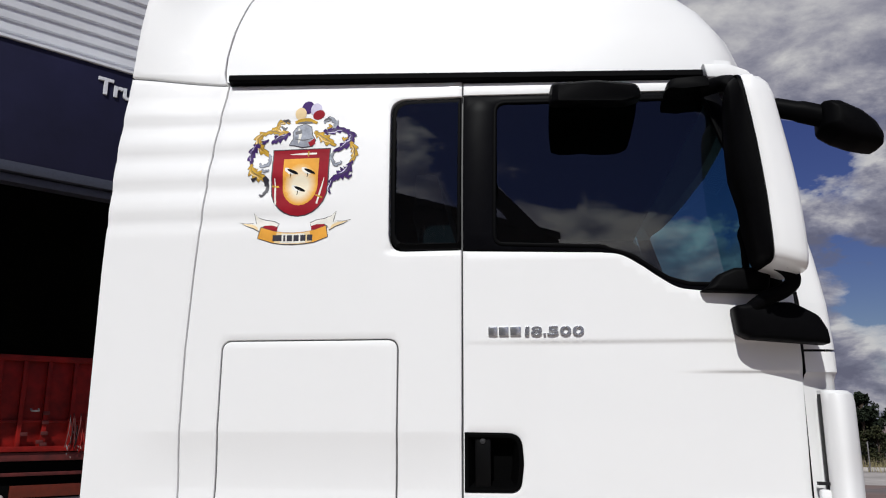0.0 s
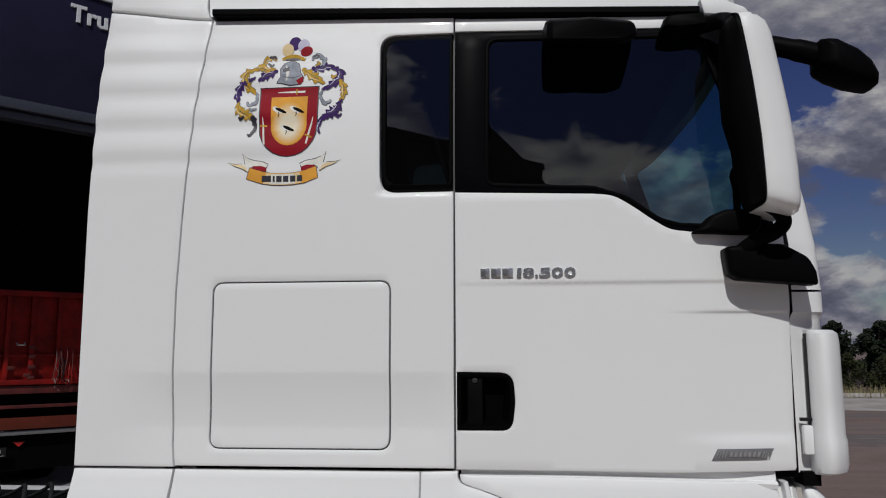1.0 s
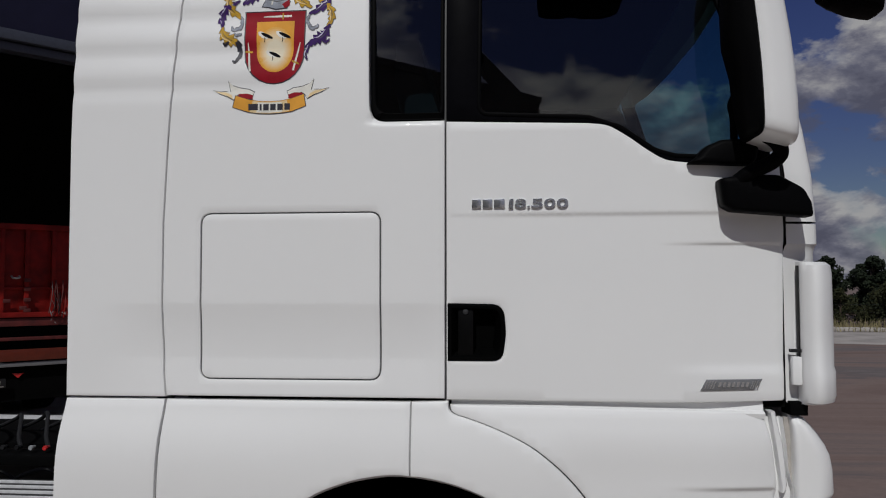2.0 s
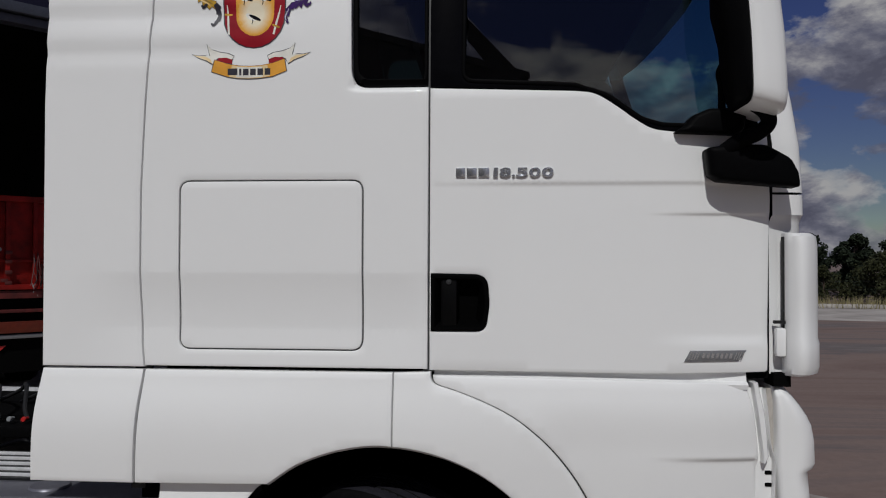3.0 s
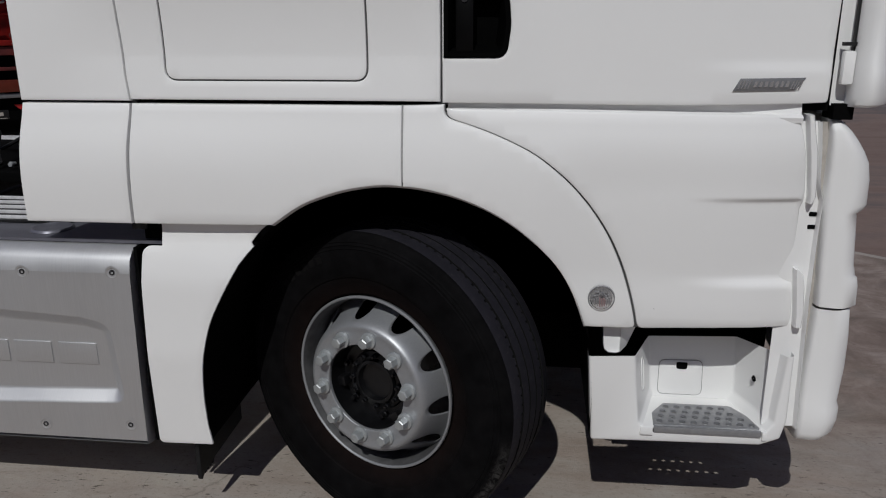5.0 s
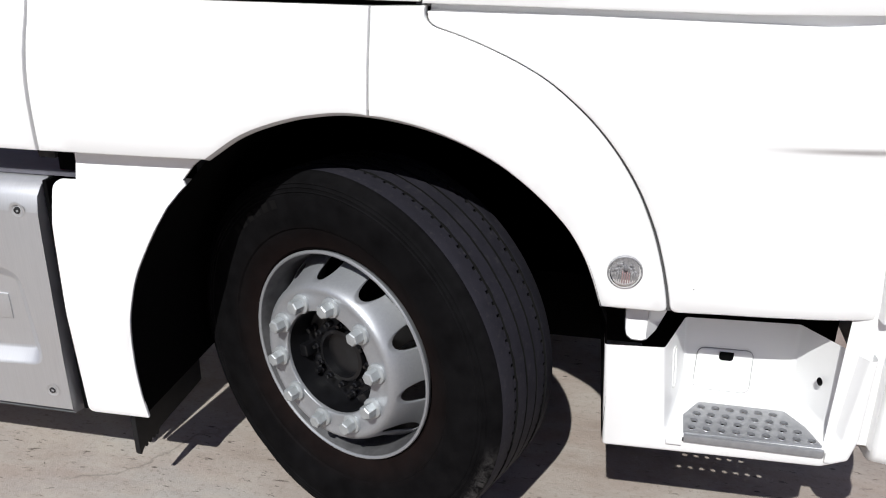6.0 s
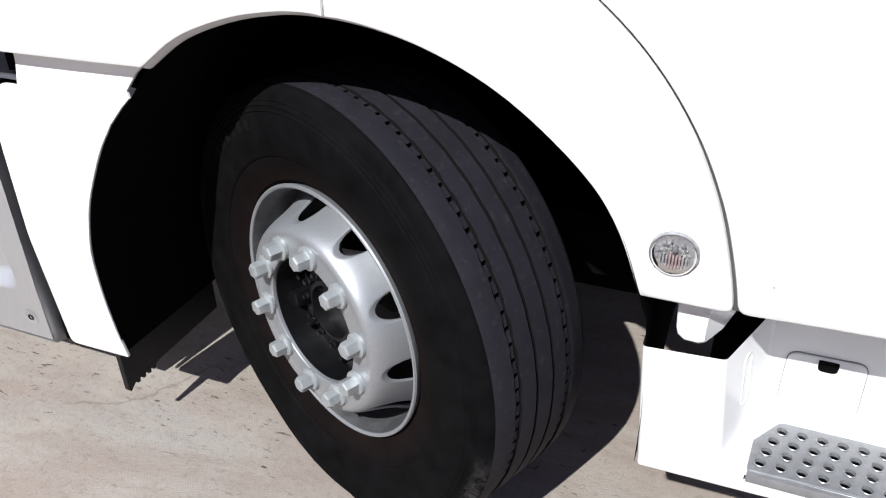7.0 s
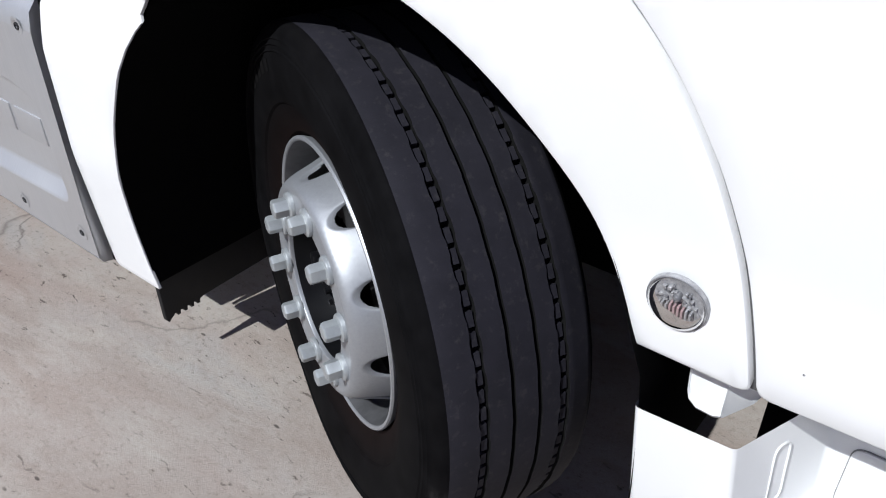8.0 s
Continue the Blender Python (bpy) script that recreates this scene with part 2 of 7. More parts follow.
def brushed(name, colour, rough, along=(1, 1, 40)):
    k = Mat(name)
    n = k.noise(9.0, 6, 0.65, stretch=along)
    d = k.noise(3.0, 5, 0.6)
    c = k.ramp(n, [(0.3, tuple(v * 0.95 for v in colour)), (0.7, tuple(min(1, v * 1.04) for v in colour))])
    c = k.mix(k.ramp(d, [(0.45, 0.0), (0.8, 0.3)]), c, tuple(v * 0.8 for v in colour))
    k.set(colour=c, metal=0.75, rough=k.ramp(d, [(0.3, rough * 0.85), (0.7, min(1, rough * 1.25))]))
    return k.m


def rubber():
    k = Mat("tyre_rubber")
    n = k.noise(14.0, 6, 0.65)
    dust = k.noise(60.0, 5, 0.7)
    c = k.ramp(n, [(0.3, (0.0105, 0.0100, 0.0145)), (0.7, (0.0170, 0.0160, 0.0225))])
    c = k.mix(k.ramp(dust, [(0.55, 0.0), (0.8, 0.4)]), c, (0.075, 0.07, 0.066))
    k.set(colour=c, rough=0.75, spec=0.22)
    k.bump(k.noise(60.0, 7, 0.72, stretch=(1, 0.25, 1)), 0.3, 0.002)
    return k.m


def sidewall():
    k = Mat("sidewall_rubber")
    n = k.noise(18.0, 6, 0.65)
    c = k.ramp(n, [(0.3, (0.0028, 0.0027, 0.003)), (0.7, (0.0062, 0.0060, 0.0066))])
    c = k.mix(k.ramp(k.noise(7.0, 8, 0.75, 0.6), [(0.50, 0.0), (0.80, 0.30)]), c, (0.009, 0.0082, 0.0080))
    sep = k.node("ShaderNodeSeparateXYZ")
    k.link(k.tc.outputs["Object"], sep.inputs[0])

    def op(kind, a, b):
        n = k.nt.nodes.new("ShaderNodeMath")
        n.operation = kind
        for i, v in enumerate((a, b)):
            if isinstance(v, (int, float)):
                n.inputs[i].default_value = v
            else:
                k.link(v, n.inputs[i])
        return n.outputs[0]
    x, z = sep.outputs["X"], sep.outputs["Z"]
    rad = op("POWER", op("ADD", op("MULTIPLY", x, x), op("MULTIPLY", z, z)), 0.5)
    bead = k.mix(k.noise(26.0, 6, 0.7), (0, 0, 0), k.ramp(rad, [(0.30, 1.0), (0.37, 0.0)]), "MIX")
    c = k.mix(bead, c, (0.013, 0.0075, 0.0065))            # brown brake dust by the bead
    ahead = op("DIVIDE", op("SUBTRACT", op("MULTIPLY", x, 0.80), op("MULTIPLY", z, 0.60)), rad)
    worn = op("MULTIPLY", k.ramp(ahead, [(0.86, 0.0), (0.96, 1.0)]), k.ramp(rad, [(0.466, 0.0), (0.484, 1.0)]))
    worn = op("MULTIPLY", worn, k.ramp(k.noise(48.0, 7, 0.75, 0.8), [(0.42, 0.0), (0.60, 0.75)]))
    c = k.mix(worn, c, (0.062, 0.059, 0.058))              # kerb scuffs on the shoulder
    k.set(colour=c, rough=0.7, spec=0.025)
    k.bump(k.noise(90.0, 4, 0.6), 0.08, 0.001)
    return k.m


def wheel_paint():
    k = Mat("wheel_silver")
    grit = k.noise(160.0, 4, 0.7)
    big = k.noise(5.0, 6, 0.65)
    c = k.ramp(grit, [(0.3, (0.330, 0.340, 0.360)), (0.7, (0.370, 0.380, 0.400))])
    c = k.mix(k.ramp(big, [(0.45, 0.0), (0.75, 0.25)]), c, (0.33, 0.325, 0.325))
    k.set(colour=c, rough=0.46, metal=0.6)
    return k.m


WHITE = paint_white()
BLACK = plain("black_plastic", (0.0024, 0.0024, 0.0028), 0.5, spec=0.025, bump=0.06, scale=60)
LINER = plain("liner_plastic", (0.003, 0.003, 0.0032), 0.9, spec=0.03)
GLOSSBLACK = plain("gloss_black_trim", (0.003, 0.003, 0.004), 0.36, spec=0.02)
SEAL = plain("seal_rubber", (0.010, 0.010, 0.011), 0.6, spec=0.3)
GREYSEAM = plain("seam_primer", (0.07, 0.07, 0.072), 0.6)
PALESEAM = plain("seam_shadow_paint", (0.26, 0.26, 0.26), 0.6)
RUBBER = rubber()
WALLRUBBER = sidewall()
MARKRUBBER = plain("mark_rubber", (0.0068, 0.0064, 0.0066), 0.7, spec=0.05)
GROOVE = plain("groove_rubber", (0.006, 0.006, 0.006), 0.9, spec=0.1)
SILVER = wheel_paint()
ZINC = plain("zinc_nut", (0.40, 0.42, 0.43), 0.42, 0.5, var=0.12, scale=40)
HUB = plain("hub_iron", (0.005, 0.005, 0.006), 0.38, 0.2, var=0.4, scale=40)
ALU = brushed("brushed_aluminium", (0.58, 0.585, 0.60), 0.42, (40, 1, 1))
ALU_PLATE = plain("step_aluminium", (0.33, 0.335, 0.35), 0.42, 0.6, var=0.1, scale=50)
CHROME = plain("badge_chrome", (0.62, 0.63, 0.65), 0.22, 0.9, var=0.08, scale=60)
BADGE_DARK = plain("badge_grey", (0.20, 0.20, 0.21), 0.4, 0.3)
GLASS = glass("tinted_glass", (0.155, 0.315, 0.35), 1.78)
WINDSCREEN = glass("windscreen_glass", (0.80, 0.90, 0.93), None)
INTERIOR = plain("cabin_trim", (0.007, 0.007, 0.008), 0.85, spec=0.1)
SEATCLOTH = plain("seat_cloth", (0.014, 0.014, 0.018), 0.9, spec=0.15)
HANDLEBLACK = plain("handle_plastic", (0.0016, 0.0016, 0.0018), 0.4, spec=0.12)
BOWLBLACK = plain("bowl_plastic", (0.0012, 0.0012, 0.0013), 0.7, spec=0.03)
BARREL = plain("shaded_dusty_steel", (0.11, 0.11, 0.115), 0.5, 0.35, var=0.3, scale=25)
CONCRETE = concrete()
ASPHALT = asphalt()
KERB = plain("kerb_stone", (0.42, 0.39, 0.36), 0.9, var=0.2, scale=3)
LINEPAINT = plain("road_paint", (0.62, 0.60, 0.56), 0.8, var=0.15, scale=6)
STEEL_DARK = plain("chassis_steel", (0.022, 0.022, 0.024), 0.55, 0.2, var=0.4, scale=15)
CHEQUER = plain("catwalk_aluminium", (0.80, 0.80, 0.82), 0.35, 0.3)
CLADDING = plain("white_cladding", (0.62, 0.63, 0.66), 0.45, var=0.06, scale=2)
SIGNBLUE = plain("sign_navy", (0.010, 0.010, 0.030), 0.4, spec=0.25, var=0.25, scale=1.5)
SIGNWHITE = plain("sign_letter", (0.66, 0.67, 0.70), 0.5)
SHEDDARK = plain("shed_gloom", (0.02, 0.02, 0.022), 0.9)
RED = plain("trailer_red", (0.21, 0.008, 0.006), 0.55, var=0.45, scale=5, spec=0.2, bump=0.2)
RED_DARK = plain("trailer_red_dirty", (0.085, 0.009, 0.008), 0.7, var=0.5, scale=7)
AMBER = plain("amber_reflector", (0.10, 0.013, 0.004), 0.4, var=0.2, scale=12)
LAMP_RED = plain("lamp_red", (0.45, 0.02, 0.02), 0.25)
BRICKWALL = plain("far_wall", (0.16, 0.15, 0.15), 0.9, var=0.2, scale=2)

# ---------------------------------------------------------------- mesh helpers
from mathutils.geometry import delaunay_2d_cdt


def finish(me, angle=35):
    me.polygons.foreach_set("use_smooth", [True] * len(me.polygons))
    me.set_sharp_from_angle(angle=radians(angle))
    return me


def part(name, bm, material, parent=None, label="", angle=35, m=None):
    """One mesh object, linked under a thing or a part. m: its pose under the parent."""
    me = bpy.data.meshes.new(name)
    bm.to_mesh(me)
    bm.free()
    for mat in (material if isinstance(material, (list, tuple)) else [material]):
        me.materials.append(mat)
    finish(me, angle)
    ob = new(name, me)
    if parent is not None:
        ob.parent = parent
    if m is not None:
        ob.matrix_basis = m
    if label:
        tagged(ob, label)
    return ob


def thing(name, label, category, m=None, kind="", group=""):
    ob = new(name)
    ob.empty_display_size = 0.1
    if m is not None:
        ob.matrix_basis = m
    return tagged(ob, label, category, group, kind)


def box(bm, lo, hi, bevel=0.0, mat=0):
    vs = [bm.verts.new((x, y, z)) for x in (lo[0], hi[0]) for y in (lo[1], hi[1]) for z in (lo[2], hi[2])]
    fs = [bm.faces.new([vs[i] for i in q]) for q in ((0, 1, 3, 2), (4, 6, 7, 5), (0, 4, 5, 1), (2, 3, 7, 6), (0, 2, 6, 4), (1, 5, 7, 3))]
    for f in fs:
        f.material_index = mat
    if bevel:
        es = list({e for f in fs for e in f.edges})
        bmesh.ops.bevel(bm, geom=es, offset=bevel, segments=2, profile=0.6, affect="EDGES")
    return bm


def boxed(lo, hi, bevel=0.0):
    return box(bmesh.new(), lo, hi, bevel)


def rounded(points, default=0.0, seg=6):
    """A closed outline with rounded corners from (x, z[, radius])."""
    out, n = [], len(points)
    for i, p in enumerate(points):
        r = p[2] if len(p) > 2 else default
        c, a, b = Vector(p[:2]), Vector(points[i - 1][:2]), Vector(points[(i + 1) % n][:2])
        u, v = (a - c), (b - c)
        if r <= 0 or u.length < 1e-6 or v.length < 1e-6:
            out.append(tuple(c))
            continue
        u.normalize(), v.normalize()
        ang = u.angle(v)
        if ang > 3.1 or ang < 0.01:
            out.append(tuple(c))
            continue
        d = min(r / math.tan(ang / 2), (a - c).length * 0.48, (b - c).length * 0.48)
        p0, p1 = c + u * d, c + v * d
        for k in range(seg + 1):
            t = k / seg
            q = p0 * (1 - t) ** 2 + c * 2 * t * (1 - t) + p1 * t * t
            out.append((q.x, q.y))
    return out


def smooth_line(points, n=8):
    """Catmull-Rom through open points."""
    P = [Vector(p) for p in points]
    P = [P[0] * 2 - P[1]] + P + [P[-1] * 2 - P[-2]]
    out = []
    for i in range(1, len(P) - 2):
        for k in range(n):
            t = k / n
            a, b, c, d = P[i - 1:i + 3]
            out.append(0.5 * ((2 * b) + (c - a) * t + (2 * a - 5 * b + 4 * c - d) * t * t + (3 * b - a - 3 * c + d) * t ** 3))
    out.append(P[-2])
    return [tuple(p) for p in out]


def densify(loop, step):
    out = []
    for i, p in enumerate(loop):
        q = loop[(i + 1) % len(loop)]
        n = max(1, int(math.hypot(q[0] - p[0], q[1] - p[1]) / step))
        out += [(p[0] + (q[0] - p[0]) * k / n, p[1] + (q[1] - p[1]) * k / n) for k in range(n)]
    return out


def area(loop):
    return 0.5 * sum(loop[i - 1][0] * loop[i][1] - loop[i][0] * loop[i - 1][1] for i in range(len(loop)))


def inset(loop, d):
    """A loop moved inwards (counter-clockwise loop) by d."""
    n, out = len(loop), []
    for i in range(n):
        a, b, c = Vector(loop[i - 1]), Vector(loop[i]), Vector(loop[(i + 1) % n])
        t0, t1 = (b - a), (c - b)
        t0, t1 = (t0.normalized() if t0.length > 1e-9 else t1.normalized()), (t1.normalized() if t1.length > 1e-9 else t0.normalized())
        nn = Vector((-t0.y - t1.y, t0.x + t1.x))
        if nn.length < 1e-6:
            nn = Vector((-t0.y, t0.x))
        nn.normalize()
        k = 1 / max(0.5, nn.dot(Vector((-t0.y, t0.x))))
        out.append((b.x + nn.x * d * k, b.y + nn.y * d * k))
    return out


def inside(x, z, loops):
    odd = False
    for lp in loops:
        for i in range(len(lp)):
            (x0, z0), (x1, z1) = lp[i - 1], lp[i]
            if (z0 > z) != (z1 > z) and x < (x1 - x0) * (z - z0) / (z1 - z0) + x0:
                odd = not odd
    return odd


def sheet(outline, holes=(), prof=lambda x, z: 0.0, thick=0.02, edge=0.004, grid=0.04, step=0.03, extra=(), margin=None):
    """A panel in the x-z plane facing -y, y given by prof, with rounded rims, openings and thickness."""
    loops = []
    for lp, hole in [(outline, False)] + [(h, True) for h in holes]:
        lp = densify(list(lp), step)
        if (area(lp) < 0) != hole:
            lp = lp[::-1]
        loops.append(lp)
    pts, depth, cons = [], [], []
    for lp in loops:
        for k, (d, dep) in enumerate(((0, edge), (edge * 0.35, edge * 0.3), (edge, 0.0)) if edge else ((0, 0.0),)):
            ring = inset(lp, d) if d else lp
            base = len(pts)
            pts += ring
            depth += [dep] * len(ring)
            cons += [(base + i, base + (i + 1) % len(ring)) for i in range(len(ring))]
    xs, zs = [p[0] for p in loops[0]], [p[1] for p in loops[0]]
    nx, nz = int((max(xs) - min(xs)) / grid), int((max(zs) - min(zs)) / grid)
    safe = [inset(lp, edge + (grid * 0.3 if margin is None else margin)) for lp in loops]
    for i in range(nx + 1):
        for j in range(nz + 1):
            x, z = min(xs) + (i + 0.5 * (j % 2)) * grid, min(zs) + (j + 0.5) * grid
            if inside(x, z, safe):
                pts.append((x, z))
                depth.append(0.0)
    for x, z in extra:
        if inside(x, z, safe):
            pts.append((x, z))
            depth.append(0.0)
    vo, _, fo, vorig, _, _ = delaunay_2d_cdt([Vector(p) for p in pts], cons, [], 0, 1e-6)
    bm = bmesh.new()
    V = []
    for v, src in zip(vo, vorig):
        dep = depth[src[0]] if src else 0.0
        V.append(bm.verts.new((v.x, prof(v.x, v.y) + dep, v.y)))
    for f in fo:
        cx, cz = sum(vo[i].x for i in f) / 3, sum(vo[i].y for i in f) / 3
        if inside(cx, cz, loops):
            bm.faces.new([V[i] for i in f])
    bmesh.ops.delete(bm, geom=[v for v in bm.verts if not v.link_faces], context="VERTS")
    bmesh.ops.recalc_face_normals(bm, faces=bm.faces)
    if sum(f.normal.y for f in bm.faces) > 0:
        bmesh.ops.reverse_faces(bm, faces=bm.faces)
    rim = [e for e in bm.edges if e.is_boundary]
    r = bmesh.ops.extrude_edge_only(bm, edges=rim)
    for v in (g for g in r["geom"] if isinstance(g, bmesh.types.BMVert)):
        v.co.y += thick
    return bm


def lathe(bm, profile, seg=48, mat=0, closed=False, wobble=None):
    """Turns (r, w) points about the local y axis; w counts outwards (-y)."""
    rings = []
    for i in range(seg):
        a = 2 * math.pi * i / seg
        ring = []
        for j, (r, w) in enumerate(profile):
            if wobble:
                r, w = wobble(i, j, r, w)
            ring.append(bm.verts.new((r * math.cos(a), -w, r * math.sin(a))))
        rings.append(ring)
    n = len(profile)
    fs = []
    for i in range(seg):
        A, B = rings[i], rings[(i + 1) % seg]
        for j in range(n - (0 if closed else 1)):
            k = (j + 1) % n
            f = bm.faces.new((A[j], B[j], B[k], A[k]))
            f.material_index = mat(j) if callable(mat) else mat
            fs.append(f)
    return fs


def disc(bm, r, w, seg=24, cx=0.0, cz=0.0, mat=0):
    f = bm.faces.new([bm.verts.new((cx + r * math.cos(2 * math.pi * i / seg), -w, cz + r * math.sin(2 * math.pi * i / seg))) for i in range(seg)])
    f.material_index = mat
    return f


def loft(bm, rings, closed=False, cap=False, mat=0):
    R = [[bm.verts.new(p) for p in ring] for ring in rings]
    n = len(R[0])
    for A, B in zip(R, R[1:]):
        for i in range(n if closed else n - 1):
            k = (i + 1) % n
            bm.faces.new((A[i], A[k], B[k], B[i])).material_index = mat
    if cap:
        for r in (R[0], R[-1]):
            bm.faces.new(r).material_index = mat
    bmesh.ops.recalc_face_normals(bm, faces=bm.faces)
    return bm


def tube(bm, points, r, seg=10, mat=0):
    P = [Vector(p) for p in points]
    rings, a = [], None
    for i, p in enumerate(P):
        t = (P[min(i + 1, len(P) - 1)] - P[max(i - 1, 0)]).normalized()
        if a is None:
            a = t.cross(Vector((0, 0, 1)) if abs(t.z) < 0.9 else Vector((1, 0, 0))).normalized()
        a = (a - t * a.dot(t)).normalized()                # carried along without a twist
        b = t.cross(a)
        rr = r[i] if isinstance(r, (list, tuple)) else r
        rings.append([p + (a * math.cos(2 * math.pi * k / seg) + b * math.sin(2 * math.pi * k / seg)) * rr for k in range(seg)])
    return loft(bm, rings, closed=True, cap=True, mat=mat)


def lerp_table(x, table):
    if x <= table[0][0]:
        return table[0][1]
    for (a, u), (b, v) in zip(table, table[1:]):
        if x <= b:
            return u + (v - u) * (x - a) / (b - a)
    return table[-1][1]


def smooth_table(x, table):
    """Like lerp_table, through a smooth curve."""
    if x <= table[0][0]:
        return table[0][1]
    for i in range(len(table) - 1):
        (a, u), (b, v) = table[i], table[i + 1]
        if x <= b:
            p, q = table[max(0, i - 1)], table[min(len(table) - 1, i + 2)]
            m0, m1 = (v - p[1]) / (b - p[0]), (q[1] - u) / (q[0] - a)
            t, h = (x - a) / (b - a), b - a
            return (2 * t ** 3 - 3 * t * t + 1) * u + (t ** 3 - 2 * t * t + t) * h * m0 + (3 * t * t - 2 * t ** 3) * v + (t ** 3 - t * t) * h * m1
    return table[-1][1]


def ss(a, b, x):
    t = max(0.0, min(1.0, (x - a) / (b - a)))
    return t * t * (3 - 2 * t)


def lettering(text, size, depth, spread=1.0, bold=0.018):
    cu = bpy.data.curves.new("lettering", "FONT")
    cu.body, cu.size, cu.extrude, cu.space_character = text, size, depth / 2, spread
    cu.bevel_depth, cu.offset = depth * 0.12, size * bold
    ob = bpy.data.objects.new("lettering", cu)
    me = bpy.data.meshes.new_from_object(ob)
    bm = bmesh.new()
    bm.from_mesh(me)
    bpy.data.objects.remove(ob)
    bpy.data.meshes.remove(me)
    bpy.data.curves.remove(cu)
    return bm


def decal(loop, y, prof=lambda x, z: 0.0):
    """A thin printed patch on a panel."""
    bm = bmesh.new()
    lp = loop if area(loop) > 0 else loop[::-1]
    pts = list(lp)
    xs, zs, g = [p[0] for p in lp], [p[1] for p in lp], 0.007
    for i in range(int((max(xs) - min(xs)) / g) + 1):
        for j in range(int((max(zs) - min(zs)) / g) + 1):
            q = (min(xs) + (i + 0.5) * g, min(zs) + (j + 0.5) * g)
            if inside(*q, [inset(lp, 0.002)]):
                pts.append(q)
    vo, _, fo, _, _, _ = delaunay_2d_cdt([Vector(p) for p in pts], [(i, (i + 1) % len(lp)) for i in range(len(lp))], [], 0, 1e-7)
    V = [bm.verts.new((v.x, prof(v.x, v.y) + y, v.y)) for v in vo]
    for f in fo:
        if inside(sum(vo[i].x for i in f) / 3, sum(vo[i].y for i in f) / 3, [lp]):
            bm.faces.new([V[i] for i in f])
    bmesh.ops.recalc_face_normals(bm, faces=bm.faces)
    if sum(f.normal.y for f in bm.faces) > 0:
        bmesh.ops.reverse_faces(bm, faces=bm.faces)
    return bm


def circle(cx, cz, rx, rz=None, n=20, a0=0.0, a1=2 * math.pi, tilt=0.0):
    rz = rz or rx
    out = []
    for i in range(n):
        a = a0 + (a1 - a0) * i / n
        x, z = rx * math.cos(a), rz * math.sin(a)
        out.append((cx + x * math.cos(tilt) - z * math.sin(tilt), cz + x * math.sin(tilt) + z * math.cos(tilt)))
    return out

# ---------------------------------------------------------------- ground
WALL_D = Vector((0.656, 0.755, 0)).normalized()            # along the workshop front
WALL_O = Vector((-5.17, 5.2, 0))
JOINT = Vector((2.68, 3.57, 0))                            # the slab's edge runs square to the workshop


def frame_at(o, d):
    return Matrix.Translation(o) @ Matrix.Rotation(math.atan2(d.y, d.x), 4, "Z")


def build_ground():
    bm = bmesh.new()
    us = [-900, -60, 0, 0.06, 6, 30, 900]                  # along WALL_D from the slab's edge
    vs = [-900, -60, -8, 8, 60, 900]
    m = frame_at(JOINT, WALL_D)
    V = [[bm.verts.new(m @ Vector((u, v, 0))) for v in vs] for u in us]
    for i in range(len(us) - 1):
        for j in range(len(vs) - 1):
            f = bm.faces.new((V[i][j], V[i + 1][j], V[i + 1][j + 1], V[i][j + 1]))
            f.material_index = 0 if us[i + 1] <= 0 else (1 if us[i] < 0.05 else 2)
    bmesh.ops.recalc_face_normals(bm, faces=bm.faces)
    g = part("ground", bm, [CONCRETE, plain("joint_filler", (0.25, 0.225, 0.21), 0.9, var=0.3, scale=4), ASPHALT])
    tagged(g, "weathered stained concrete yard with reddish asphalt beyond", "ground", kind="structure")


build_ground()


def strip(name, a, b, w, h, mat, label, cat):
    a, b = Vector(a), Vector(b)
    d = (b - a)
    bm = boxed((0, -w / 2, 0), (d.length, w / 2, h), min(0.02, h * 0.3) if h > 0.02 else 0)
    ob = part(name, bm, mat, m=frame_at(a, d))
    return tagged(ob, label, cat, kind="structure")


strip("kerb", (-2, 31.0, 0), (46, 21.0, 0), 0.35, 0.14, KERB, "pale stone kerb along the far edge of the yard", "kerb")
strip("pavement", (-2, 27.2, 0), (46, 17.2, 0), 6.6, 0.004, plain("pale_concrete", (0.30, 0.275, 0.26), 0.9, var=0.3, scale=0.8), "pale concrete apron before the far kerb", "pavement")
strip("road_marking", (-9.5, 3.2, 0.0), (-3.0, 10.7, 0.0), 0.09, 0.004, LINEPAINT, "faded white painted line on the concrete", "marking")

# ---------------------------------------------------------------- workshop building with fascia sign
FASCIA_Z, SIGN_TOP, EAVES = 4.25, 5.86, 8.2


